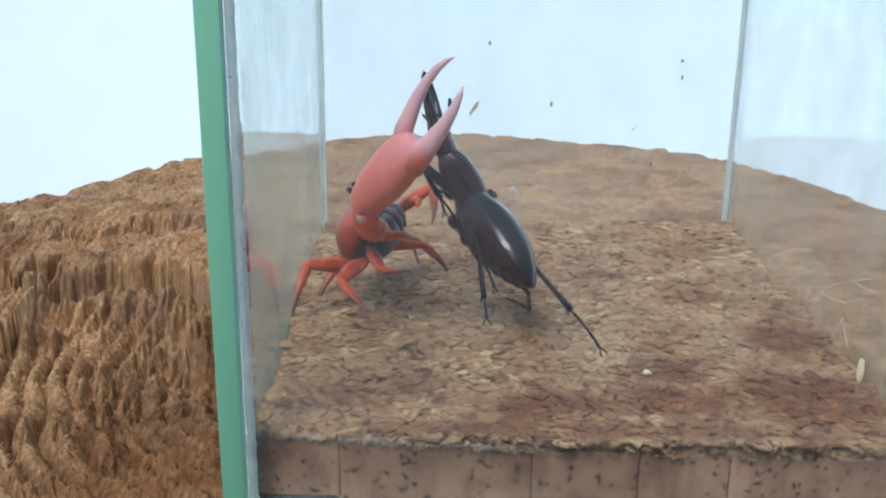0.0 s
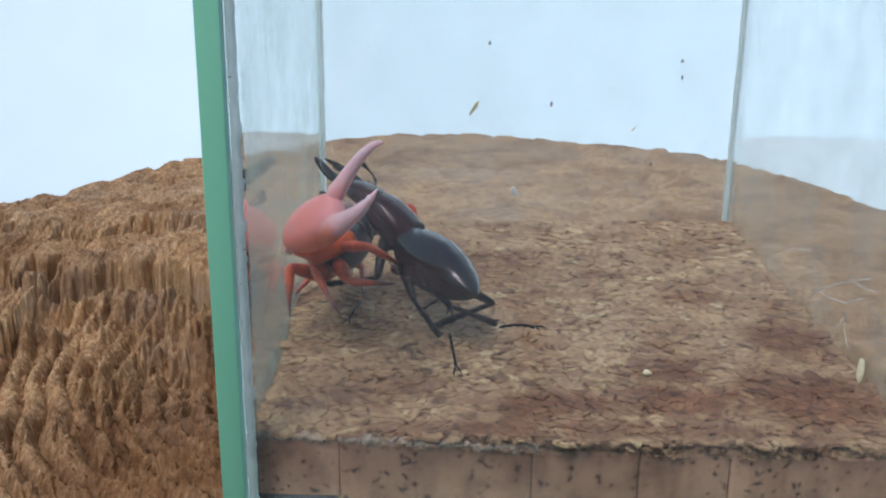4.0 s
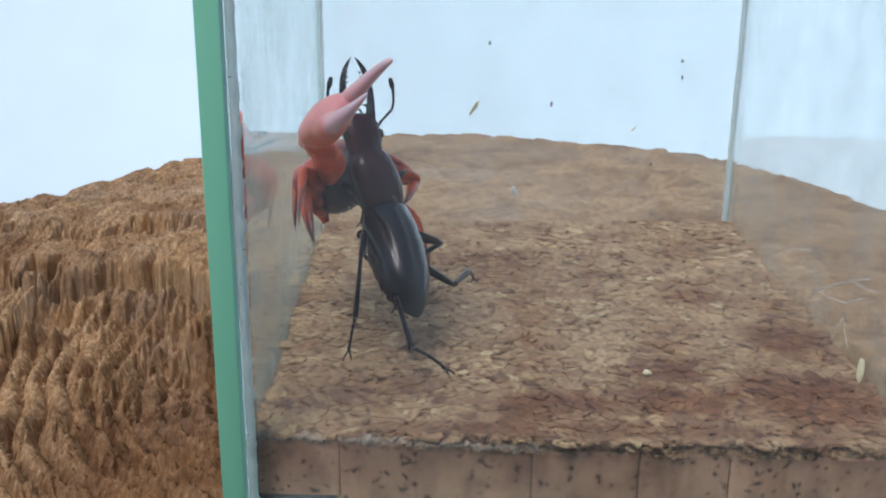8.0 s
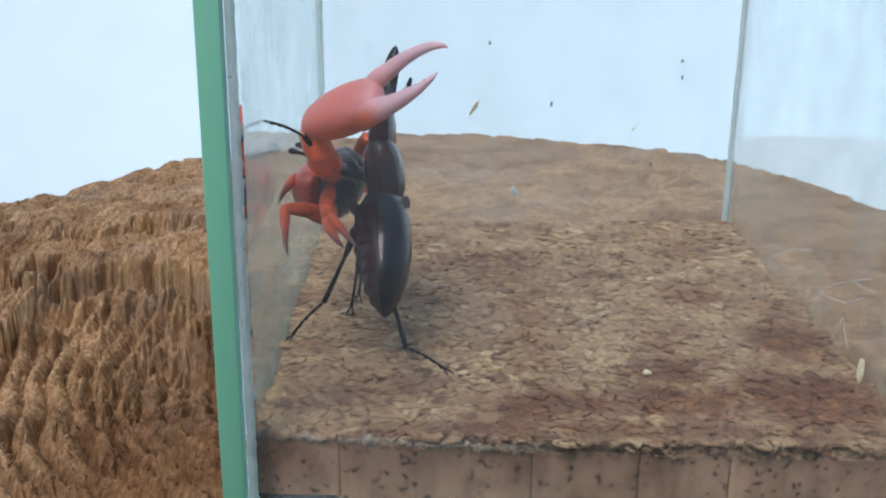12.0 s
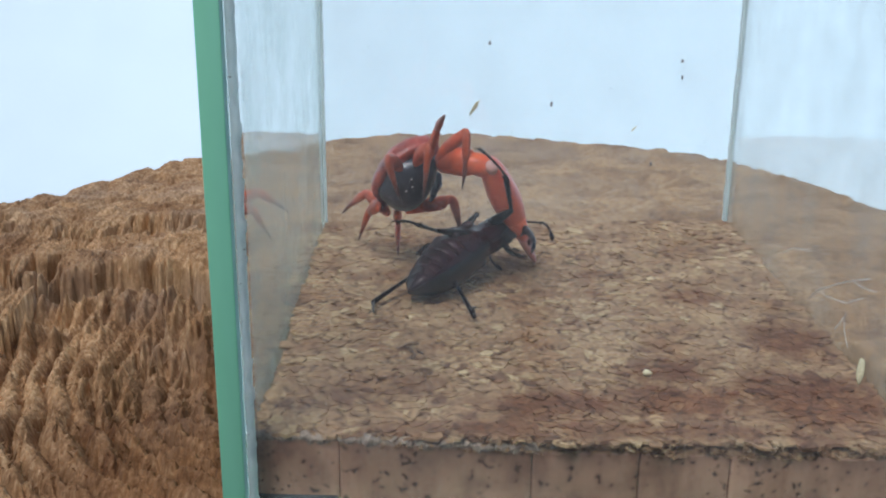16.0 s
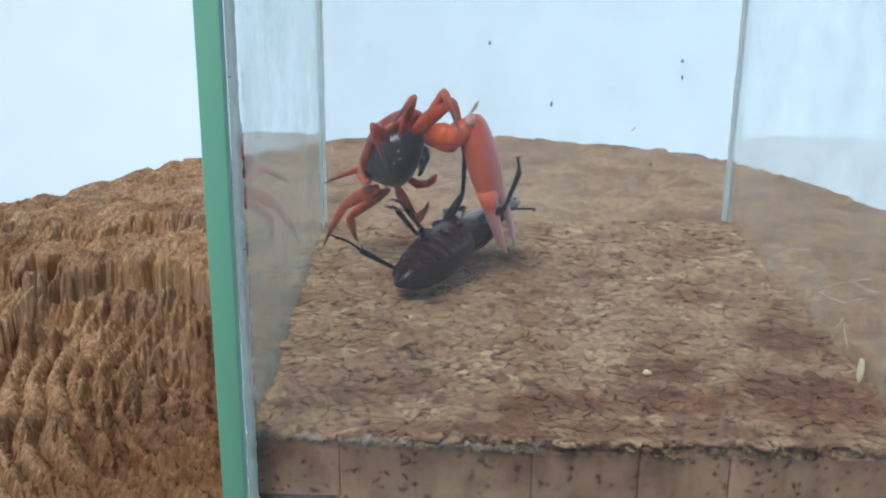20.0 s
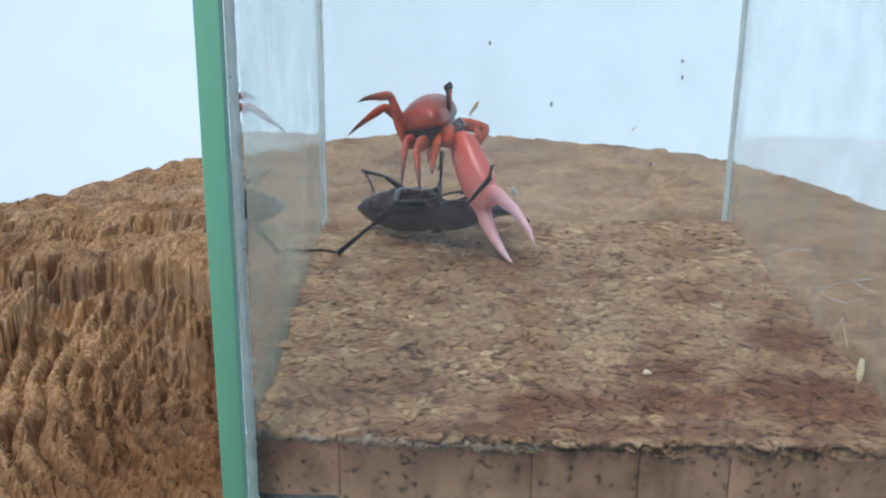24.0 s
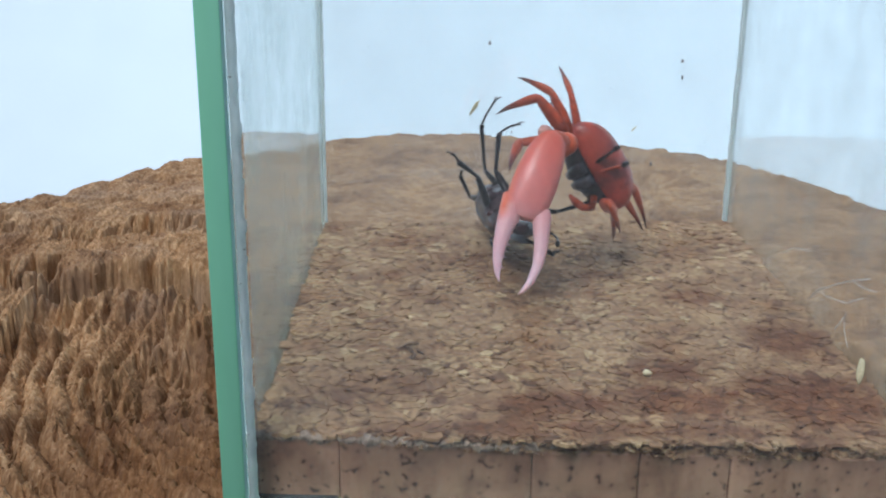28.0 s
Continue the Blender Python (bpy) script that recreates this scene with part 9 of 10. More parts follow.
    walk(crab_legs["R3"][1], [mm(*r) for r in (
        (0, 11, 0, 0, 0, 53.3, 0), (1, 11, 0, 0, 0, 55.5, 0), (1.5, 11, 0, 0, 0, 53.1, 0), (2, 11, 0, 0, -0, 55, -0), (3, 11, 0, 0, 0, 58.8, 0),
        (3.5, 11, 0, 0, 0, 62.3, 0), (5.5, 11, 0, 0, -0, 41.2, 0), (6, 11, 0, 0, -0, 38.8, -0), (6.5, 11, 0, 0, -0, 79, -0), (7, 11, 0, 0, 180, 60.7, 180),
        (8, 11, 0, 0, 0, 53.9, 0), (9, 11, 0, 0, 0, 60.1, 0), (10, 11, 0, 0, 0, 79.4, 0), (11, 11, 0, 0, -0, 23.7, 0), (12, 11, 0, 0, 0, 64.3, 0),
        (14.2, 11, 0, 0, 0, 64.3, 0), (15, 11, 0, 0, 0, 32.7, 0), (15.6, 11, 0, 0, -180, 90, -180), (15.77, 11, 0, 0, -180, 90, -180), (16, 11, 0, 0, -180, 49.9, -180),
        (17, 11, 0, 0, 180, 49.9, 180), (18, 11, 0, 0, -180, 49.9, -180), (19, 11, 0, 0, -180, 49.9, -180), (20, 11, 0, 0, 0, 76.8, 0), (21, 11, 0, 0, -0, 76.7, -0),
        (21.5, 11, 0, 0, 0, 61.5, 0), (22.5, 11, 0, 0, 180, 49.9, 180), (23.5, 11, 0, 0, -0, 78.9, -0), (23.8, 11, 0, 0, -0, 42.6, -0), (24, 11, 0, 0, -0, 42.6, -0),
        (25, 11, 0, 0, 0, 80.5, 0), (26, 11, 0, 0, 0, 74.8, -0), (26.3, 11, 0, 0, 0, 74.8, -0), (26.5, 11, 0, 0, 180, 63.8, 180), (27, 11, 0, 0, -180, 86, -180),
        (28, 11, 0, 0, 0, 53.5, 0),
    )])
    walk(crab_legs["R4"][0], [mm(*r) for r in (
        (0, -4.6, -6.6, -2.4, -13.4, -52.1, -112.5), (1, -4.6, -6.6, -2.4, 2, -73, -139.2), (1.5, -4.6, -6.6, -2.4, 2, -73.4, -138.9),
        (2, -4.6, -6.6, -2.4, -40.5, -71.8, -96.2), (3, -4.6, -6.6, -2.4, -40.1, -43.9, -73.1), (3.5, -4.6, -6.6, -2.4, -22.7, -38.6, -78.1),
        (5.5, -4.6, -6.6, -2.4, -76.4, -18.3, -62), (6, -4.6, -6.6, -2.4, -75.5, -22.7, -59.4), (7, -4.6, -6.6, -2.4, -37, -12.5, -59),
        (8, -4.6, -6.6, -2.4, -93.9, -42.3, 4.5), (9, -4.6, -6.6, -2.4, -84.1, -44.2, 2.3), (10, -4.6, -6.6, -2.4, -135.4, -55.7, -5.2),
        (11, -4.6, -6.6, -2.4, -64.9, -26.4, -49.9), (12, -4.6, -6.6, -2.4, -89.7, -41.9, 3.3), (14.2, -4.6, -6.6, -2.4, -89.7, -41.9, 3.3),
        (15, -4.6, -6.6, -2.4, -90.3, -43.1, 5.2), (15.6, -4.6, -6.6, -2.4, -83.4, -27, 9.1), (15.77, -4.6, -6.6, -2.4, -83.4, -27, 9.1),
        (15.85, -4.6, -6.6, -2.4, -50.5, -31.8, -48.9), (15.92, -4.6, -6.6, -2.4, -28.5, -11.2, -98.7), (16, -4.6, -6.6, -2.4, -28.6, 17.7, -140.2),
        (17, -4.6, -6.6, -2.4, -28.6, 17.7, -140.2), (18, -4.6, -6.6, -2.4, -28.6, 17.7, -140.2), (19, -4.6, -6.6, -2.4, -28.6, 17.7, -140.2),
        (20, -4.6, -6.6, -2.4, -28.6, 17.7, -140.2), (21, -4.6, -6.6, -2.4, -28.6, 17.7, -140.2), (21.25, -4.6, -6.6, -2.4, -41.1, -15.3, -110.4),
        (21.5, -4.6, -6.6, -2.4, -73.9, -34.5, -66), (22, -4.6, -6.6, -2.4, -41.1, -15.3, -110.4), (22.5, -4.6, -6.6, -2.4, -28.6, 17.7, -140.2),
        (22.83, -4.6, -6.6, -2.4, -67.5, 49.3, -139.4), (23.17, -4.6, -6.6, -2.4, -153, 66.3, 167.6), (23.5, -4.6, -6.6, -2.4, 137.8, 41.6, 131.9),
        (23.65, -4.6, -6.6, -2.4, 128.7, -20.8, 125.3), (23.8, -4.6, -6.6, -2.4, 106.1, -83.3, 141.6), (24, -4.6, -6.6, -2.4, 106.1, -83.3, 141.6),
        (25, -4.6, -6.6, -2.4, 78.5, -74.9, 172.7), (26, -4.6, -6.6, -2.4, 85, -72.7, 177.7), (26.3, -4.6, -6.6, -2.4, 85, -72.7, 177.7),
        (26.5, -4.6, -6.6, -2.4, -7, -28.7, -109), (27, -4.6, -6.6, -2.4, -74.3, -31.3, -91.7), (28, -4.6, -6.6, -2.4, -63.8, -17.2, -96.9),
    )])
    walk(crab_legs["R4"][1], [mm(*r) for r in (
        (0, 11, 0, 0, 0, 64.1, 0), (1, 11, 0, 0, -0, 85.5, -0), (1.5, 11, 0, 0, 0, 86.9, 0), (2, 11, 0, 0, 180, 88.5, 180), (3, 11, 0, 0, -0, 74.2, -0),
        (3.5, 11, 0, 0, -0, 63.6, -0), (5.5, 11, 0, 0, 180, 89.7, 180), (6, 11, 0, 0, 180, 84.4, 180), (7, 11, 0, 0, -0, 70.8, -0), (8, 11, 0, 0, 180, 43.3, 180),
        (9, 11, 0, 0, 180, 45.2, 180), (10, 11, 0, 0, -180, 35.1, -180), (11, 11, 0, 0, -180, 68.8, -180), (12, 11, 0, 0, 180, 85.7, 180),
        (14.2, 11, 0, 0, 180, 85.7, 180), (15, 11, 0, 0, 180, 73, 180), (15.6, 11, 0, 0, 0, 66.1, 0), (15.77, 11, 0, 0, 0, 66.1, 0), (15.88, 11, 0, 0, 180, 78.5, 180),
        (16, 11, 0, 0, -180, 43.1, -180), (17, 11, 0, 0, -180, 43.1, -180), (18, 11, 0, 0, -180, 43.1, -180), (19, 11, 0, 0, -180, 43.1, -180),
        (20, 11, 0, 0, 180, 43.1, 180), (21, 11, 0, 0, -180, 43.1, -180), (21.5, 11, 0, 0, -0, 80.4, -0), (22.5, 11, 0, 0, 180, 43.1, 180),
        (23.5, 11, 0, 0, 180, 43.7, 180), (23.8, 11, 0, 0, 0, 81.2, 0), (24, 11, 0, 0, 0, 81.2, 0), (25, 11, 0, 0, 0, 86, 0), (26, 11, 0, 0, 0, 86.5, 0),
        (26.3, 11, 0, 0, 0, 86.5, 0), (26.5, 11, 0, 0, 180, 68.3, 180), (27, 11, 0, 0, 0, 70.6, 0), (28, 11, 0, 0, -0, 51.8, 0),
    )])
    walk(crab_legs["L1"][0], [mm(*r) for r in (
        (0, 4.4, 8.8, -2.7, -29.5, 19.4, 50.7), (1, 4.4, 8.8, -2.7, -29.5, 19.4, 50.7), (1.5, 4.4, 8.8, -2.7, -29.5, 19.4, 50.7), (2, 4.4, 8.8, -2.7, -29.5, 19.4, 50.7),
        (3, 4.4, 8.8, -2.7, -29.5, 19.4, 50.7), (3.5, 4.4, 8.8, -2.7, -29.5, 19.4, 50.7), (4.17, 4.4, 8.8, -2.7, 23.4, 38.4, 73.2),
        (4.83, 4.4, 8.8, -2.7, 84.3, 31.9, 105.7), (5.5, 4.4, 8.8, -2.7, 129.9, 6.7, 117.1), (6, 4.4, 8.8, -2.7, 123.5, 5.8, 117),
        (7, 4.4, 8.8, -2.7, 131.4, 3.6, 111.4), (8, 4.4, 8.8, -2.7, 159, 18.1, 131), (9, 4.4, 8.8, -2.7, 147.9, 9.4, 125.9), (9.5, 4.4, 8.8, -2.7, 104.4, -0.2, 120.1),
        (10, 4.4, 8.8, -2.7, 61.1, -11.1, 122.6), (10.5, 4.4, 8.8, -2.7, 22.2, 19, 94.3), (11, 4.4, 8.8, -2.7, -29.5, 19.4, 50.7),
        (12, 4.4, 8.8, -2.7, -29.5, 19.4, 50.7), (14.2, 4.4, 8.8, -2.7, -29.5, 19.4, 50.7), (15, 4.4, 8.8, -2.7, -29.5, 19.4, 50.7),
        (15.6, 4.4, 8.8, -2.7, -29.5, 19.4, 50.7), (15.77, 4.4, 8.8, -2.7, -29.5, 19.4, 50.7), (15.88, 4.4, 8.8, -2.7, 19.4, -5.4, 17.7),
        (16, 4.4, 8.8, -2.7, 72.5, 5.6, -21.6), (16.33, 4.4, 8.8, -2.7, 73.3, -8, 25.3), (16.67, 4.4, 8.8, -2.7, 63.5, -17.7, 74.5),
        (17, 4.4, 8.8, -2.7, 49.3, -16.5, 125.7), (17.5, 4.4, 8.8, -2.7, 17.1, 14.8, 95.7), (18, 4.4, 8.8, -2.7, -29.5, 19.4, 50.7),
        (19, 4.4, 8.8, -2.7, -29.5, 19.4, 50.7), (20, 4.4, 8.8, -2.7, -29.5, 19.4, 50.7), (21, 4.4, 8.8, -2.7, -29.5, 19.4, 50.7),
        (21.5, 4.4, 8.8, -2.7, -29.5, 19.4, 50.7), (22.5, 4.4, 8.8, -2.7, -29.5, 19.4, 50.7), (23.5, 4.4, 8.8, -2.7, -29.5, 19.4, 50.7),
        (23.8, 4.4, 8.8, -2.7, -29.5, 19.4, 50.7), (24, 4.4, 8.8, -2.7, -29.5, 19.4, 50.7), (24.5, 4.4, 8.8, -2.7, 6.2, -30, 10.2),
        (25, 4.4, 8.8, -2.7, 74.8, -25.3, -61.9), (26, 4.4, 8.8, -2.7, 90.8, -33, -54.1), (26.3, 4.4, 8.8, -2.7, 90.8, -33, -54.1),
        (26.4, 4.4, 8.8, -2.7, 10, -34.1, 20.6), (26.5, 4.4, 8.8, -2.7, -29.5, 19.4, 50.7), (26.75, 4.4, 8.8, -2.7, -3.5, -0.9, 24.3),
        (27, 4.4, 8.8, -2.7, 28.8, -5.5, -8.4), (28, 4.4, 8.8, -2.7, 94.7, -24.9, -7.1),
    )])
    walk(crab_legs["L1"][1], [mm(*r) for r in (
        (0, 11, 0, 0, 180, 49.7, 180), (1, 11, 0, 0, 180, 49.7, 180), (1.5, 11, 0, 0, 180, 49.7, 180), (2, 11, 0, 0, 180, 49.7, 180), (3, 11, 0, 0, 180, 49.7, 180),
        (3.5, 11, 0, 0, 180, 49.7, 180), (4.5, 11, 0, 0, 0, 80.6, 0), (5.5, 11, 0, 0, 0, 31, 0), (6, 11, 0, 0, 0, 31.7, 0), (7, 11, 0, 0, -0, 47.3, -0),
        (8, 11, 0, 0, 0, 43.6, 0), (9, 11, 0, 0, 0, 38.1, 0), (10, 11, 0, 0, 0, 37.7, 0), (10.5, 11, 0, 0, 0, 84, 0), (11, 11, 0, 0, -180, 49.7, -180),
        (12, 11, 0, 0, 180, 49.7, 180), (14.2, 11, 0, 0, 180, 49.7, 180), (15, 11, 0, 0, 180, 49.7, 180), (15.6, 11, 0, 0, -180, 49.7, -180),
        (15.77, 11, 0, 0, -180, 49.7, -180), (16, 11, 0, 0, -0, 77.6, -0), (17, 11, 0, 0, -0, 88.9, -0), (18, 11, 0, 0, 180, 49.7, 180), (19, 11, 0, 0, -180, 49.7, 180),
        (20, 11, 0, 0, 180, 49.7, 180), (21, 11, 0, 0, -180, 49.7, -180), (21.5, 11, 0, 0, -180, 49.7, -180), (22.5, 11, 0, 0, 180, 49.7, 180),
        (23.5, 11, 0, 0, 180, 49.7, 180), (23.8, 11, 0, 0, -180, 49.7, -180), (24, 11, 0, 0, -180, 49.7, -180), (25, 11, 0, 0, -180, 15.1, -180),
        (26, 11, 0, 0, 180, 22.8, 180), (26.3, 11, 0, 0, 180, 22.8, 180), (26.5, 11, 0, 0, -180, 49.7, -180), (26.75, 11, 0, 0, -0, 84.5, -0),
        (27, 11, 0, 0, 0, 38.6, 0), (27.5, 11, 0, 0, 0, 89.8, 0), (28, 11, 0, 0, 180, 39, 180),
    )])
    walk(crab_legs["L2"][0], [mm(*r) for r in (
        (0, 1.5, 9.2, -2.9, 29, 34.6, 121.2), (1, 1.5, 9.2, -2.9, 19.1, 33, 113.4), (1.5, 1.5, 9.2, -2.9, 14.5, 37.9, 110.3), (2, 1.5, 9.2, -2.9, -5.9, 22.7, 77.9),
        (3, 1.5, 9.2, -2.9, -5.9, 22.7, 77.9), (3.5, 1.5, 9.2, -2.9, -5.9, 22.7, 77.9), (4.5, 1.5, 9.2, -2.9, 62.3, 30.2, 95.6),
        (5.5, 1.5, 9.2, -2.9, 128.4, 18.4, 109.8), (6, 1.5, 9.2, -2.9, 123.2, 17.1, 110), (7, 1.5, 9.2, -2.9, 123.4, 11.6, 105.1), (8, 1.5, 9.2, -2.9, 147, 24.6, 121.8),
        (9, 1.5, 9.2, -2.9, 136.7, 15.5, 116.9), (9.5, 1.5, 9.2, -2.9, 100.6, 3.2, 118.6), (10, 1.5, 9.2, -2.9, 64.1, -5.8, 127.3),
        (10.5, 1.5, 9.2, -2.9, 33.3, 16, 107.9), (11, 1.5, 9.2, -2.9, -5.9, 22.7, 77.9), (12, 1.5, 9.2, -2.9, -5.9, 22.7, 77.9),
        (14.2, 1.5, 9.2, -2.9, -5.9, 22.7, 77.9), (15, 1.5, 9.2, -2.9, -5.9, 22.7, 77.9), (15.6, 1.5, 9.2, -2.9, -5.9, 22.7, 77.9),
        (15.77, 1.5, 9.2, -2.9, -5.9, 22.7, 77.9), (16, 1.5, 9.2, -2.9, 25.9, -20.1, 55.2), (16.5, 1.5, 9.2, -2.9, -26.5, -34.7, 82.8),
        (17, 1.5, 9.2, -2.9, -80.7, -23.2, 112.6), (18, 1.5, 9.2, -2.9, -33.4, -20.2, 100.6), (18.5, 1.5, 9.2, -2.9, 17.2, -13.4, 98),
        (19, 1.5, 9.2, -2.9, 66.3, -7.1, 101.6), (19.33, 1.5, 9.2, -2.9, 14.5, -13.9, 106.9), (19.67, 1.5, 9.2, -2.9, -38.4, -14, 115.8),
        (20, 1.5, 9.2, -2.9, -90.3, -7.2, 121.2), (21, 1.5, 9.2, -2.9, -32.2, -27.6, 112.4), (21.5, 1.5, 9.2, -2.9, -34.9, -20.7, 81.3),
        (22.5, 1.5, 9.2, -2.9, -5.9, 22.7, 77.9), (23, 1.5, 9.2, -2.9, -11, -16.4, 32.2), (23.5, 1.5, 9.2, -2.9, 22.1, -44.4, -30.8),
        (23.65, 1.5, 9.2, -2.9, -11, -16.4, 32.2), (23.8, 1.5, 9.2, -2.9, -5.9, 22.7, 77.9), (24, 1.5, 9.2, -2.9, -5.9, 22.7, 77.9),
        (25, 1.5, 9.2, -2.9, -5.9, 22.7, 77.9), (25.33, 1.5, 9.2, -2.9, 8.8, -4.3, 42.3), (25.67, 1.5, 9.2, -2.9, 37.6, -16, -0.9),
        (26, 1.5, 9.2, -2.9, 66.5, -4.6, -44.3), (26.3, 1.5, 9.2, -2.9, 66.5, -4.6, -44.3), (26.37, 1.5, 9.2, -2.9, 62.6, -53.7, -7),
        (26.43, 1.5, 9.2, -2.9, -36.6, -60.2, 117.4), (26.5, 1.5, 9.2, -2.9, -48.4, -11.8, 160.1), (26.67, 1.5, 9.2, -2.9, -34.4, -41.7, 115.3),
        (26.83, 1.5, 9.2, -2.9, 10.8, -47.2, 44.5), (27, 1.5, 9.2, -2.9, 34.6, -21.2, -7.5), (28, 1.5, 9.2, -2.9, 71, -23.9, -1.5),
    )])
    walk(crab_legs["L2"][1], [mm(*r) for r in (
        (0, 11, 0, 0, 180, 61.9, 180), (1, 11, 0, 0, 180, 50.8, 180), (1.5, 11, 0, 0, -180, 54.6, -180), (2, 11, 0, 0, -180, 49.4, -180),
        (3, 11, 0, 0, -180, 49.4, -180), (3.5, 11, 0, 0, 180, 49.4, 180), (4.5, 11, 0, 0, -0, 87.8, -0), (5.5, 11, 0, 0, -0, 45, -0), (6, 11, 0, 0, 0, 44.8, 0),
        (7, 11, 0, 0, -0, 57.5, -0), (8, 11, 0, 0, 0, 49.8, 0), (9, 11, 0, 0, -0, 45.5, -0), (10, 11, 0, 0, -0, 32.3, -0), (10.5, 11, 0, 0, 0, 81.5, 0),
        (11, 11, 0, 0, 180, 49.4, 180), (12, 11, 0, 0, 180, 49.4, 180), (14.2, 11, 0, 0, 180, 49.4, 180), (15, 11, 0, 0, -180, 49.4, 180),
        (15.6, 11, 0, 0, 180, 49.4, 180), (15.77, 11, 0, 0, 180, 49.4, 180), (16, 11, 0, 0, -180, 54.6, 180), (16.5, 11, 0, 0, 0, 75.6, 0), (17, 11, 0, 0, 0, 25.8, 0),
        (18, 11, 0, 0, 0, 36.9, 0), (19, 11, 0, 0, 180, 76.5, 180), (20, 11, 0, 0, 0, 58.7, 0), (21, 11, 0, 0, 0, 39.9, 0), (21.5, 11, 0, 0, -0, 20.2, -0),
        (22, 11, 0, 0, -0, 75.4, -0), (22.5, 11, 0, 0, -180, 49.4, -180), (23.5, 11, 0, 0, 180, 44.5, 180), (23.8, 11, 0, 0, 180, 49.4, 180),
        (24, 11, 0, 0, 180, 49.4, 180), (25, 11, 0, 0, -180, 49.4, -180), (26, 11, 0, 0, 180, 49.1, 180), (26.3, 11, 0, 0, 180, 49.1, 180),
        (26.5, 11, 0, 0, -0, 61.7, -0), (27, 11, 0, 0, 180, 57.2, 180), (28, 11, 0, 0, -180, 44.6, 180),
    )])
    walk(crab_legs["L3"][0], [mm(*r) for r in (
        (0, -1.7, 8.4, -2.9, 26.4, -26.7, -151.4), (1, -1.7, 8.4, -2.9, 27.5, -33.4, -150.9), (1.5, -1.7, 8.4, -2.9, 27.5, -33, -150.9),
        (2, -1.7, 8.4, -2.9, 20.4, -39.4, -150.3), (3, -1.7, 8.4, -2.9, 44, -29, -150.2), (3.5, -1.7, 8.4, -2.9, 52.3, -25.4, -150.3),
        (4.17, -1.7, 8.4, -2.9, 97.4, -20.5, 160.9), (4.83, -1.7, 8.4, -2.9, 125.4, 10.7, 128), (5.5, -1.7, 8.4, -2.9, 137.3, 51.2, 104.1),
        (6, -1.7, 8.4, -2.9, 122.1, 52.8, 91.5), (7, -1.7, 8.4, -2.9, 135.4, 66, 125.6), (7.5, -1.7, 8.4, -2.9, 60.1, 45.5, 98), (8, -1.7, 8.4, -2.9, 14.7, 22, 109.7),
        (9, -1.7, 8.4, -2.9, 14.7, 22, 109.7), (10, -1.7, 8.4, -2.9, 65.8, -6.4, 123.7), (11, -1.7, 8.4, -2.9, 14.7, 22, 109.7), (12, -1.7, 8.4, -2.9, 14.7, 22, 109.7),
        (14.2, -1.7, 8.4, -2.9, 14.7, 22, 109.7), (15, -1.7, 8.4, -2.9, 14.7, 22, 109.7), (15.6, -1.7, 8.4, -2.9, 14.7, 22, 109.7),
        (15.77, -1.7, 8.4, -2.9, 14.7, 22, 109.7), (15.88, -1.7, 8.4, -2.9, 10.3, -20.7, 96.9), (16, -1.7, 8.4, -2.9, 20.5, -63.1, 77),
        (17, -1.7, 8.4, -2.9, 31.5, -28.9, 121.1), (18, -1.7, 8.4, -2.9, 15.8, -30.8, 95.2), (19, -1.7, 8.4, -2.9, 65.2, -12, 79.6),
        (20, -1.7, 8.4, -2.9, -4.2, -25.1, 105.1), (21, -1.7, 8.4, -2.9, -8.9, -53.1, 104.7), (21.5, -1.7, 8.4, -2.9, 50.1, -16.7, 104.9),
        (22.5, -1.7, 8.4, -2.9, 14.7, 22, 109.7), (23, -1.7, 8.4, -2.9, 5.2, -20.4, 71.8), (23.5, -1.7, 8.4, -2.9, 37, -56.9, 12.9),
        (23.65, -1.7, 8.4, -2.9, 5.2, -20.4, 71.8), (23.8, -1.7, 8.4, -2.9, 14.7, 22, 109.7), (24, -1.7, 8.4, -2.9, 14.7, 22, 109.7),
        (25, -1.7, 8.4, -2.9, 14.7, 22, 109.7), (26, -1.7, 8.4, -2.9, 14.7, 22, 109.7), (26.3, -1.7, 8.4, -2.9, 14.7, 22, 109.7),
        (26.4, -1.7, 8.4, -2.9, -17.5, 0.2, 128), (26.5, -1.7, 8.4, -2.9, -55.1, -7.4, 155.3), (27, -1.7, 8.4, -2.9, -45.4, -17.1, 168.3),
        (28, -1.7, 8.4, -2.9, -70.5, -3.7, 159.9),
    )])
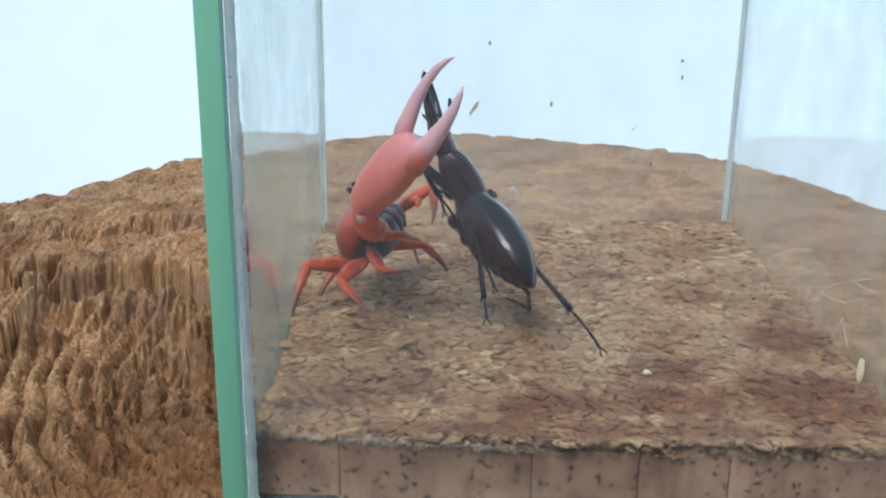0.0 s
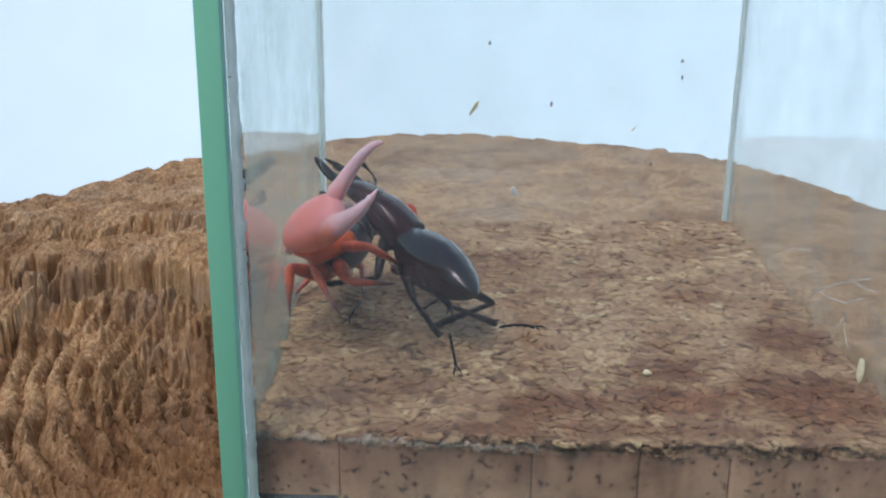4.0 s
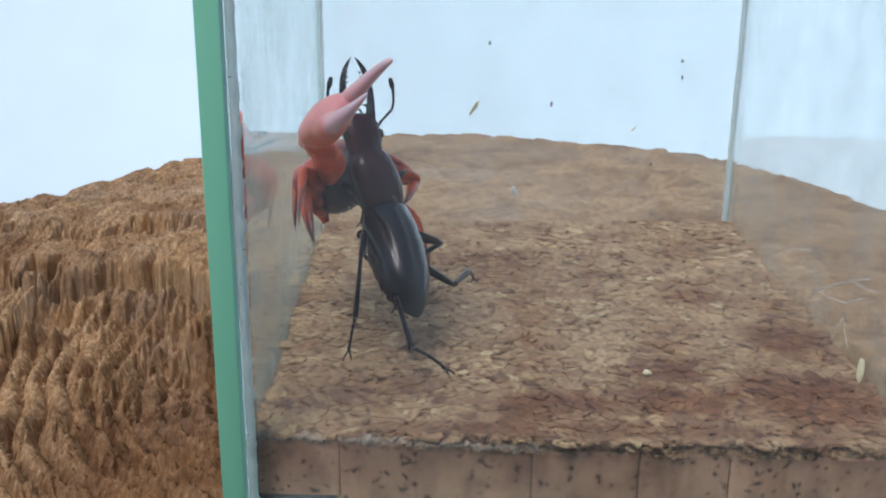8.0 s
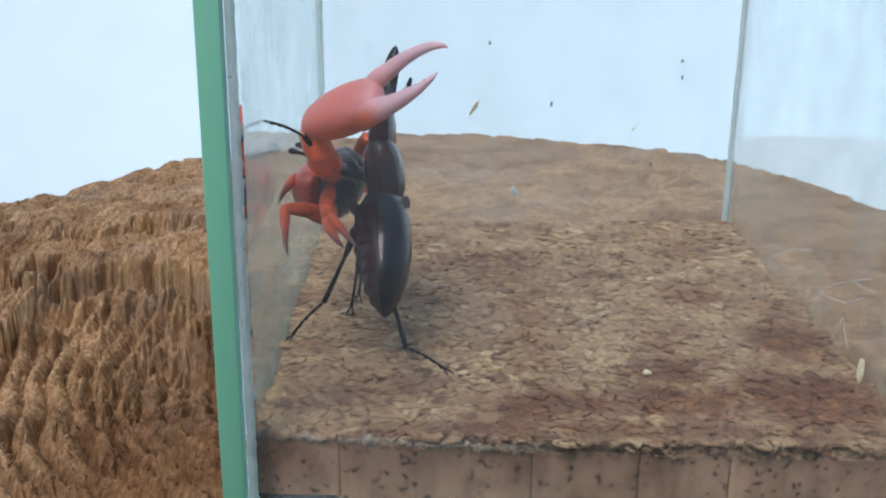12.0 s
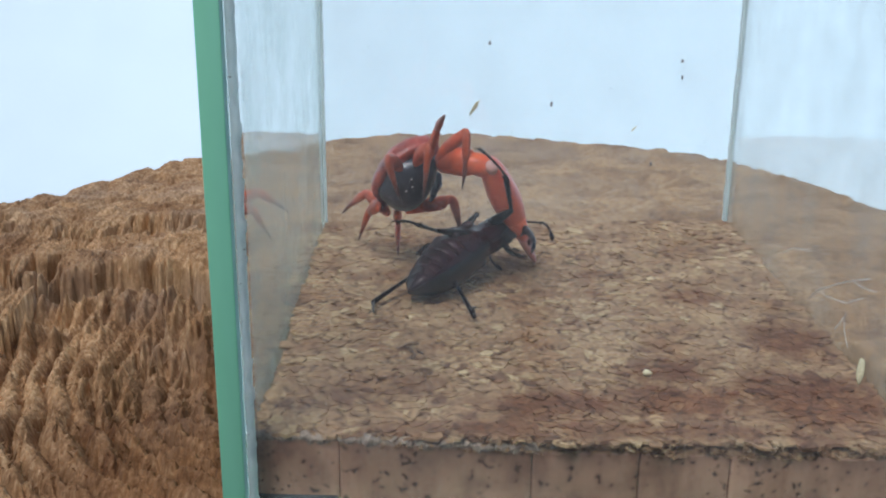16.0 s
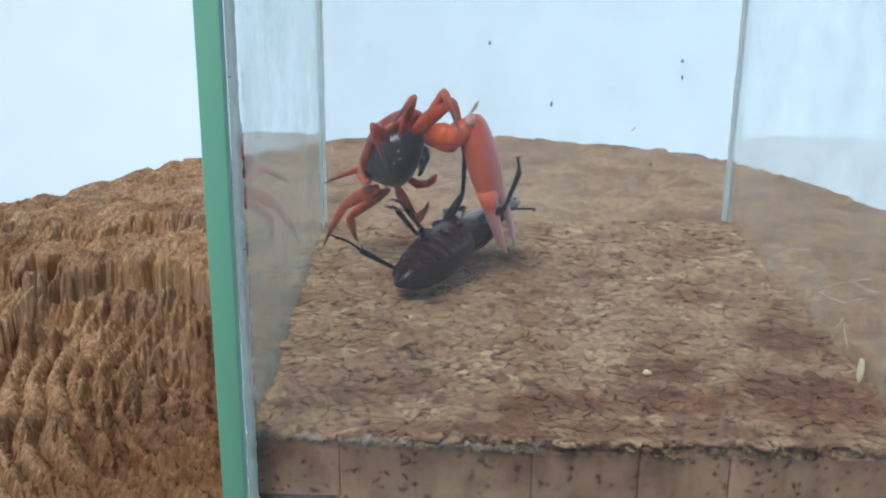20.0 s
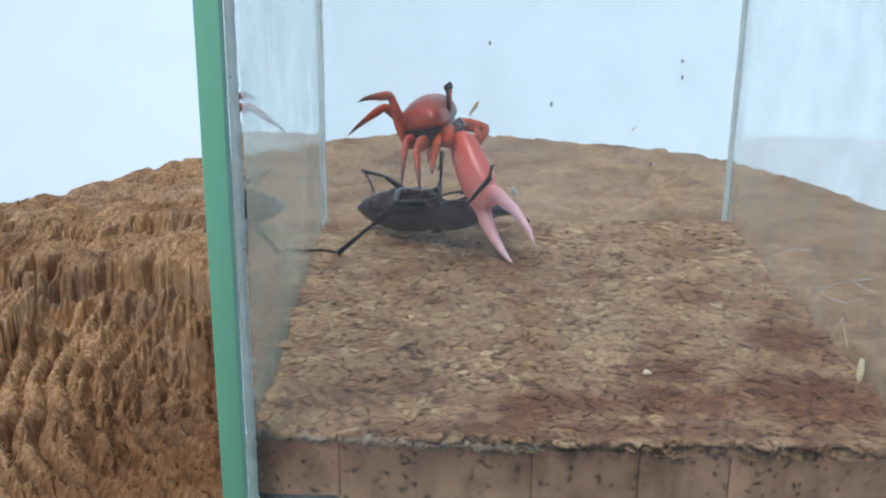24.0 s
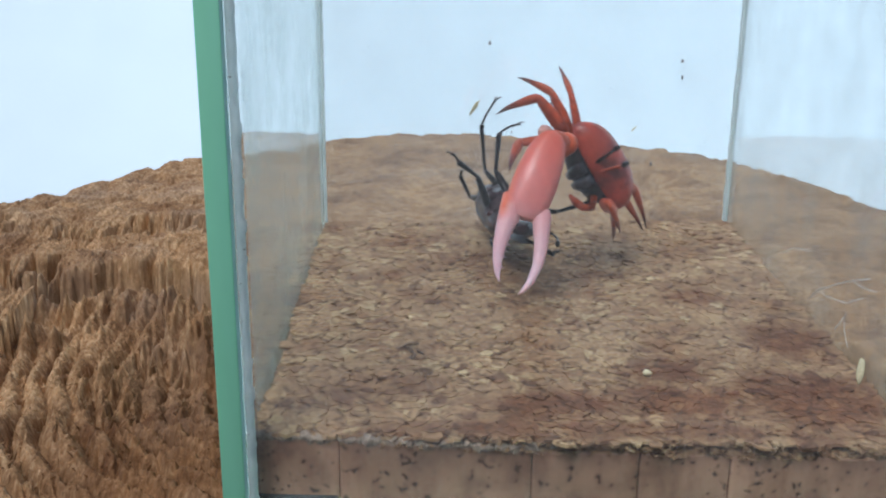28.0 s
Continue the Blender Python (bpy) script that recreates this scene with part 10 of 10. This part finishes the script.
    walk(crab_legs["L3"][1], [mm(*r) for r in (
        (0, 11, 0, 0, -0, 29.3, -0), (1, 11, 0, 0, -0, 41, -0), (1.5, 11, 0, 0, 0, 44.4, 0), (2, 11, 0, 0, 0, 57.2, 0), (3, 11, 0, 0, -0, 64.5, -0),
        (3.5, 11, 0, 0, 0, 65.2, 0), (5.5, 11, 0, 0, 0, 60.7, 0), (6, 11, 0, 0, 0, 65.9, -0), (7, 11, 0, 0, 0, 63.7, 0), (8, 11, 0, 0, -180, 49.9, -180),
        (9, 11, 0, 0, -180, 49.9, -180), (9.5, 11, 0, 0, 0, 79.5, 0), (10, 11, 0, 0, 0, 28.9, 0), (10.5, 11, 0, 0, 0, 79.5, 0), (11, 11, 0, 0, 180, 49.9, 180),
        (12, 11, 0, 0, -180, 49.9, -180), (14.2, 11, 0, 0, -180, 49.9, -180), (15, 11, 0, 0, 180, 49.9, 180), (15.6, 11, 0, 0, -180, 49.9, -180),
        (15.77, 11, 0, 0, -180, 49.9, -180), (15.88, 11, 0, 0, 0, 86.3, 0), (16, 11, 0, 0, 0, 42.5, 0), (17, 11, 0, 0, -0, 81.9, -0), (18, 11, 0, 0, 0, 56.9, 0),
        (19, 11, 0, 0, 0, 71.3, 0), (20, 11, 0, 0, 0, 30.2, 0), (21, 11, 0, 0, 0, 45.6, 0), (21.5, 11, 0, 0, 180, 88.2, 180), (22.5, 11, 0, 0, -180, 49.9, -180),
        (23.5, 11, 0, 0, 180, 47.1, 180), (23.8, 11, 0, 0, 180, 49.9, 180), (24, 11, 0, 0, 180, 49.9, 180), (25, 11, 0, 0, 180, 49.9, 180),
        (26, 11, 0, 0, 180, 49.9, 180), (26.3, 11, 0, 0, 180, 49.9, 180), (26.5, 11, 0, 0, 180, 43.5, 180), (26.75, 11, 0, 0, 180, 80.6, 180),
        (27, 11, 0, 0, 0, 62.3, 0), (28, 11, 0, 0, -0, 33.3, -0),
    )])
    walk(crab_legs["L4"][0], [mm(*r) for r in (
        (0, -4.6, 6.6, -2.4, 55.4, 56.7, 21.1), (0.5, -4.6, 6.6, -2.4, 5.9, 58.3, 22.1), (1, -4.6, 6.6, -2.4, -45.8, 59.7, 20.4),
        (1.5, -4.6, 6.6, -2.4, -48.7, 59.7, 20.5), (2, -4.6, 6.6, -2.4, -53.1, 54.5, 21.5), (2.5, -4.6, 6.6, -2.4, 8.8, 49.5, 98.7),
        (3, -4.6, 6.6, -2.4, 27.9, 15.7, 136), (3.5, -4.6, 6.6, -2.4, 27.5, 14.5, 133.6), (4.5, -4.6, 6.6, -2.4, 66.1, 32.1, 96.4),
        (5.5, -4.6, 6.6, -2.4, 98.1, 66.5, 68.8), (6, -4.6, 6.6, -2.4, 83.1, 62.3, 62.8), (7, -4.6, 6.6, -2.4, 79.9, 56.7, 79.8), (8, -4.6, 6.6, -2.4, 102.8, 66, 130.2),
        (9, -4.6, 6.6, -2.4, 151.4, 66.1, 123.8), (9.5, -4.6, 6.6, -2.4, 105.1, 29.7, 106.8), (10, -4.6, 6.6, -2.4, 75, -6, 120.1),
        (11, -4.6, 6.6, -2.4, 28.6, 17.7, 140.2), (12, -4.6, 6.6, -2.4, 28.6, 17.7, 140.2), (14.2, -4.6, 6.6, -2.4, 28.6, 17.7, 140.2),
        (15, -4.6, 6.6, -2.4, 28.6, 17.7, 140.2), (15.6, -4.6, 6.6, -2.4, 28.6, 17.7, 140.2), (15.77, -4.6, 6.6, -2.4, 28.6, 17.7, 140.2),
        (15.88, -4.6, 6.6, -2.4, 20.2, -6.5, 103.8), (16, -4.6, 6.6, -2.4, 28.5, -30.8, 65.5), (17, -4.6, 6.6, -2.4, 28.4, -62.2, 74),
        (18, -4.6, 6.6, -2.4, 2.4, -48.1, 80.9), (19, -4.6, 6.6, -2.4, -16.5, -43.1, 88), (19.5, -4.6, 6.6, -2.4, 42.9, -57.6, 74.6),
        (20, -4.6, 6.6, -2.4, 117.4, -55.3, 44.2), (21, -4.6, 6.6, -2.4, 165.6, -77.5, 38), (21.5, -4.6, 6.6, -2.4, 118.4, -47.5, 61.3),
        (22, -4.6, 6.6, -2.4, 55.1, -27.8, 120.4), (22.5, -4.6, 6.6, -2.4, 28.6, 17.7, 140.2), (23, -4.6, 6.6, -2.4, 44.4, -41.5, 154.2),
        (23.5, -4.6, 6.6, -2.4, -133.3, -77.4, -10.7), (23.8, -4.6, 6.6, -2.4, -46.1, -45.9, -131.1), (24, -4.6, 6.6, -2.4, -46.1, -45.9, -131.1),
        (24.5, -4.6, 6.6, -2.4, 9.6, -26.4, 167.8), (25, -4.6, 6.6, -2.4, 28.6, 17.7, 140.2), (26, -4.6, 6.6, -2.4, 28.6, 17.7, 140.2),
        (26.3, -4.6, 6.6, -2.4, 28.6, 17.7, 140.2), (26.5, -4.6, 6.6, -2.4, 28.6, 17.7, 140.2), (26.75, -4.6, 6.6, -2.4, -18.8, -3.7, 147),
        (27, -4.6, 6.6, -2.4, -70.1, -12.7, 167.8), (28, -4.6, 6.6, -2.4, -57.1, -15.3, 157.1),
    )])
    walk(crab_legs["L4"][1], [mm(*r) for r in (
        (0, 11, 0, 0, 0, 60.6, 0), (1, 11, 0, 0, -0, 68.4, -0), (1.5, 11, 0, 0, -0, 64.9, -0), (2, 11, 0, 0, -0, 70.2, -0), (3, 11, 0, 0, 180, 41.8, 180),
        (3.5, 11, 0, 0, -180, 41, -180), (4.5, 11, 0, 0, -180, 77.9, -180), (5.5, 11, 0, 0, -0, 65.2, -0), (6, 11, 0, 0, 0, 63.7, 0), (7, 11, 0, 0, 0, 60.5, -0),
        (8, 11, 0, 0, 0, 43.7, 0), (9, 11, 0, 0, -0, 56, -0), (10, 11, 0, 0, 0, 32.5, 0), (10.5, 11, 0, 0, 0, 84.7, 0), (11, 11, 0, 0, 180, 43.1, 180),
        (12, 11, 0, 0, 180, 43.1, 180), (14.2, 11, 0, 0, 180, 43.1, 180), (15, 11, 0, 0, -180, 43.1, -180), (15.6, 11, 0, 0, -180, 43.1, 180),
        (15.77, 11, 0, 0, -180, 43.1, 180), (15.88, 11, 0, 0, 0, 83, 0), (16, 11, 0, 0, 0, 29.1, 0), (17, 11, 0, 0, 0, 41.3, 0), (18, 11, 0, 0, 0, 37.1, 0),
        (19, 11, 0, 0, 0, 41.7, 0), (19.5, 11, 0, 0, 0, 82.6, 0), (20, 11, 0, 0, -180, 56.5, -180), (21, 11, 0, 0, 180, 65.3, 180), (21.5, 11, 0, 0, -180, 39.2, -180),
        (22.5, 11, 0, 0, 180, 43.1, 180), (23.5, 11, 0, 0, -180, 11.2, -180), (23.65, 11, 0, 0, -180, 54.7, -180), (23.8, 11, 0, 0, 0, 81.8, 0),
        (24, 11, 0, 0, 0, 81.8, 0), (25, 11, 0, 0, 180, 43.1, 180), (26, 11, 0, 0, 180, 43.1, -180), (26.3, 11, 0, 0, 180, 43.1, -180), (26.5, 11, 0, 0, 180, 43.1, 180),
        (27, 11, 0, 0, 180, 87.9, 180), (28, 11, 0, 0, 0, 51.3, 0),
    )])


motions()
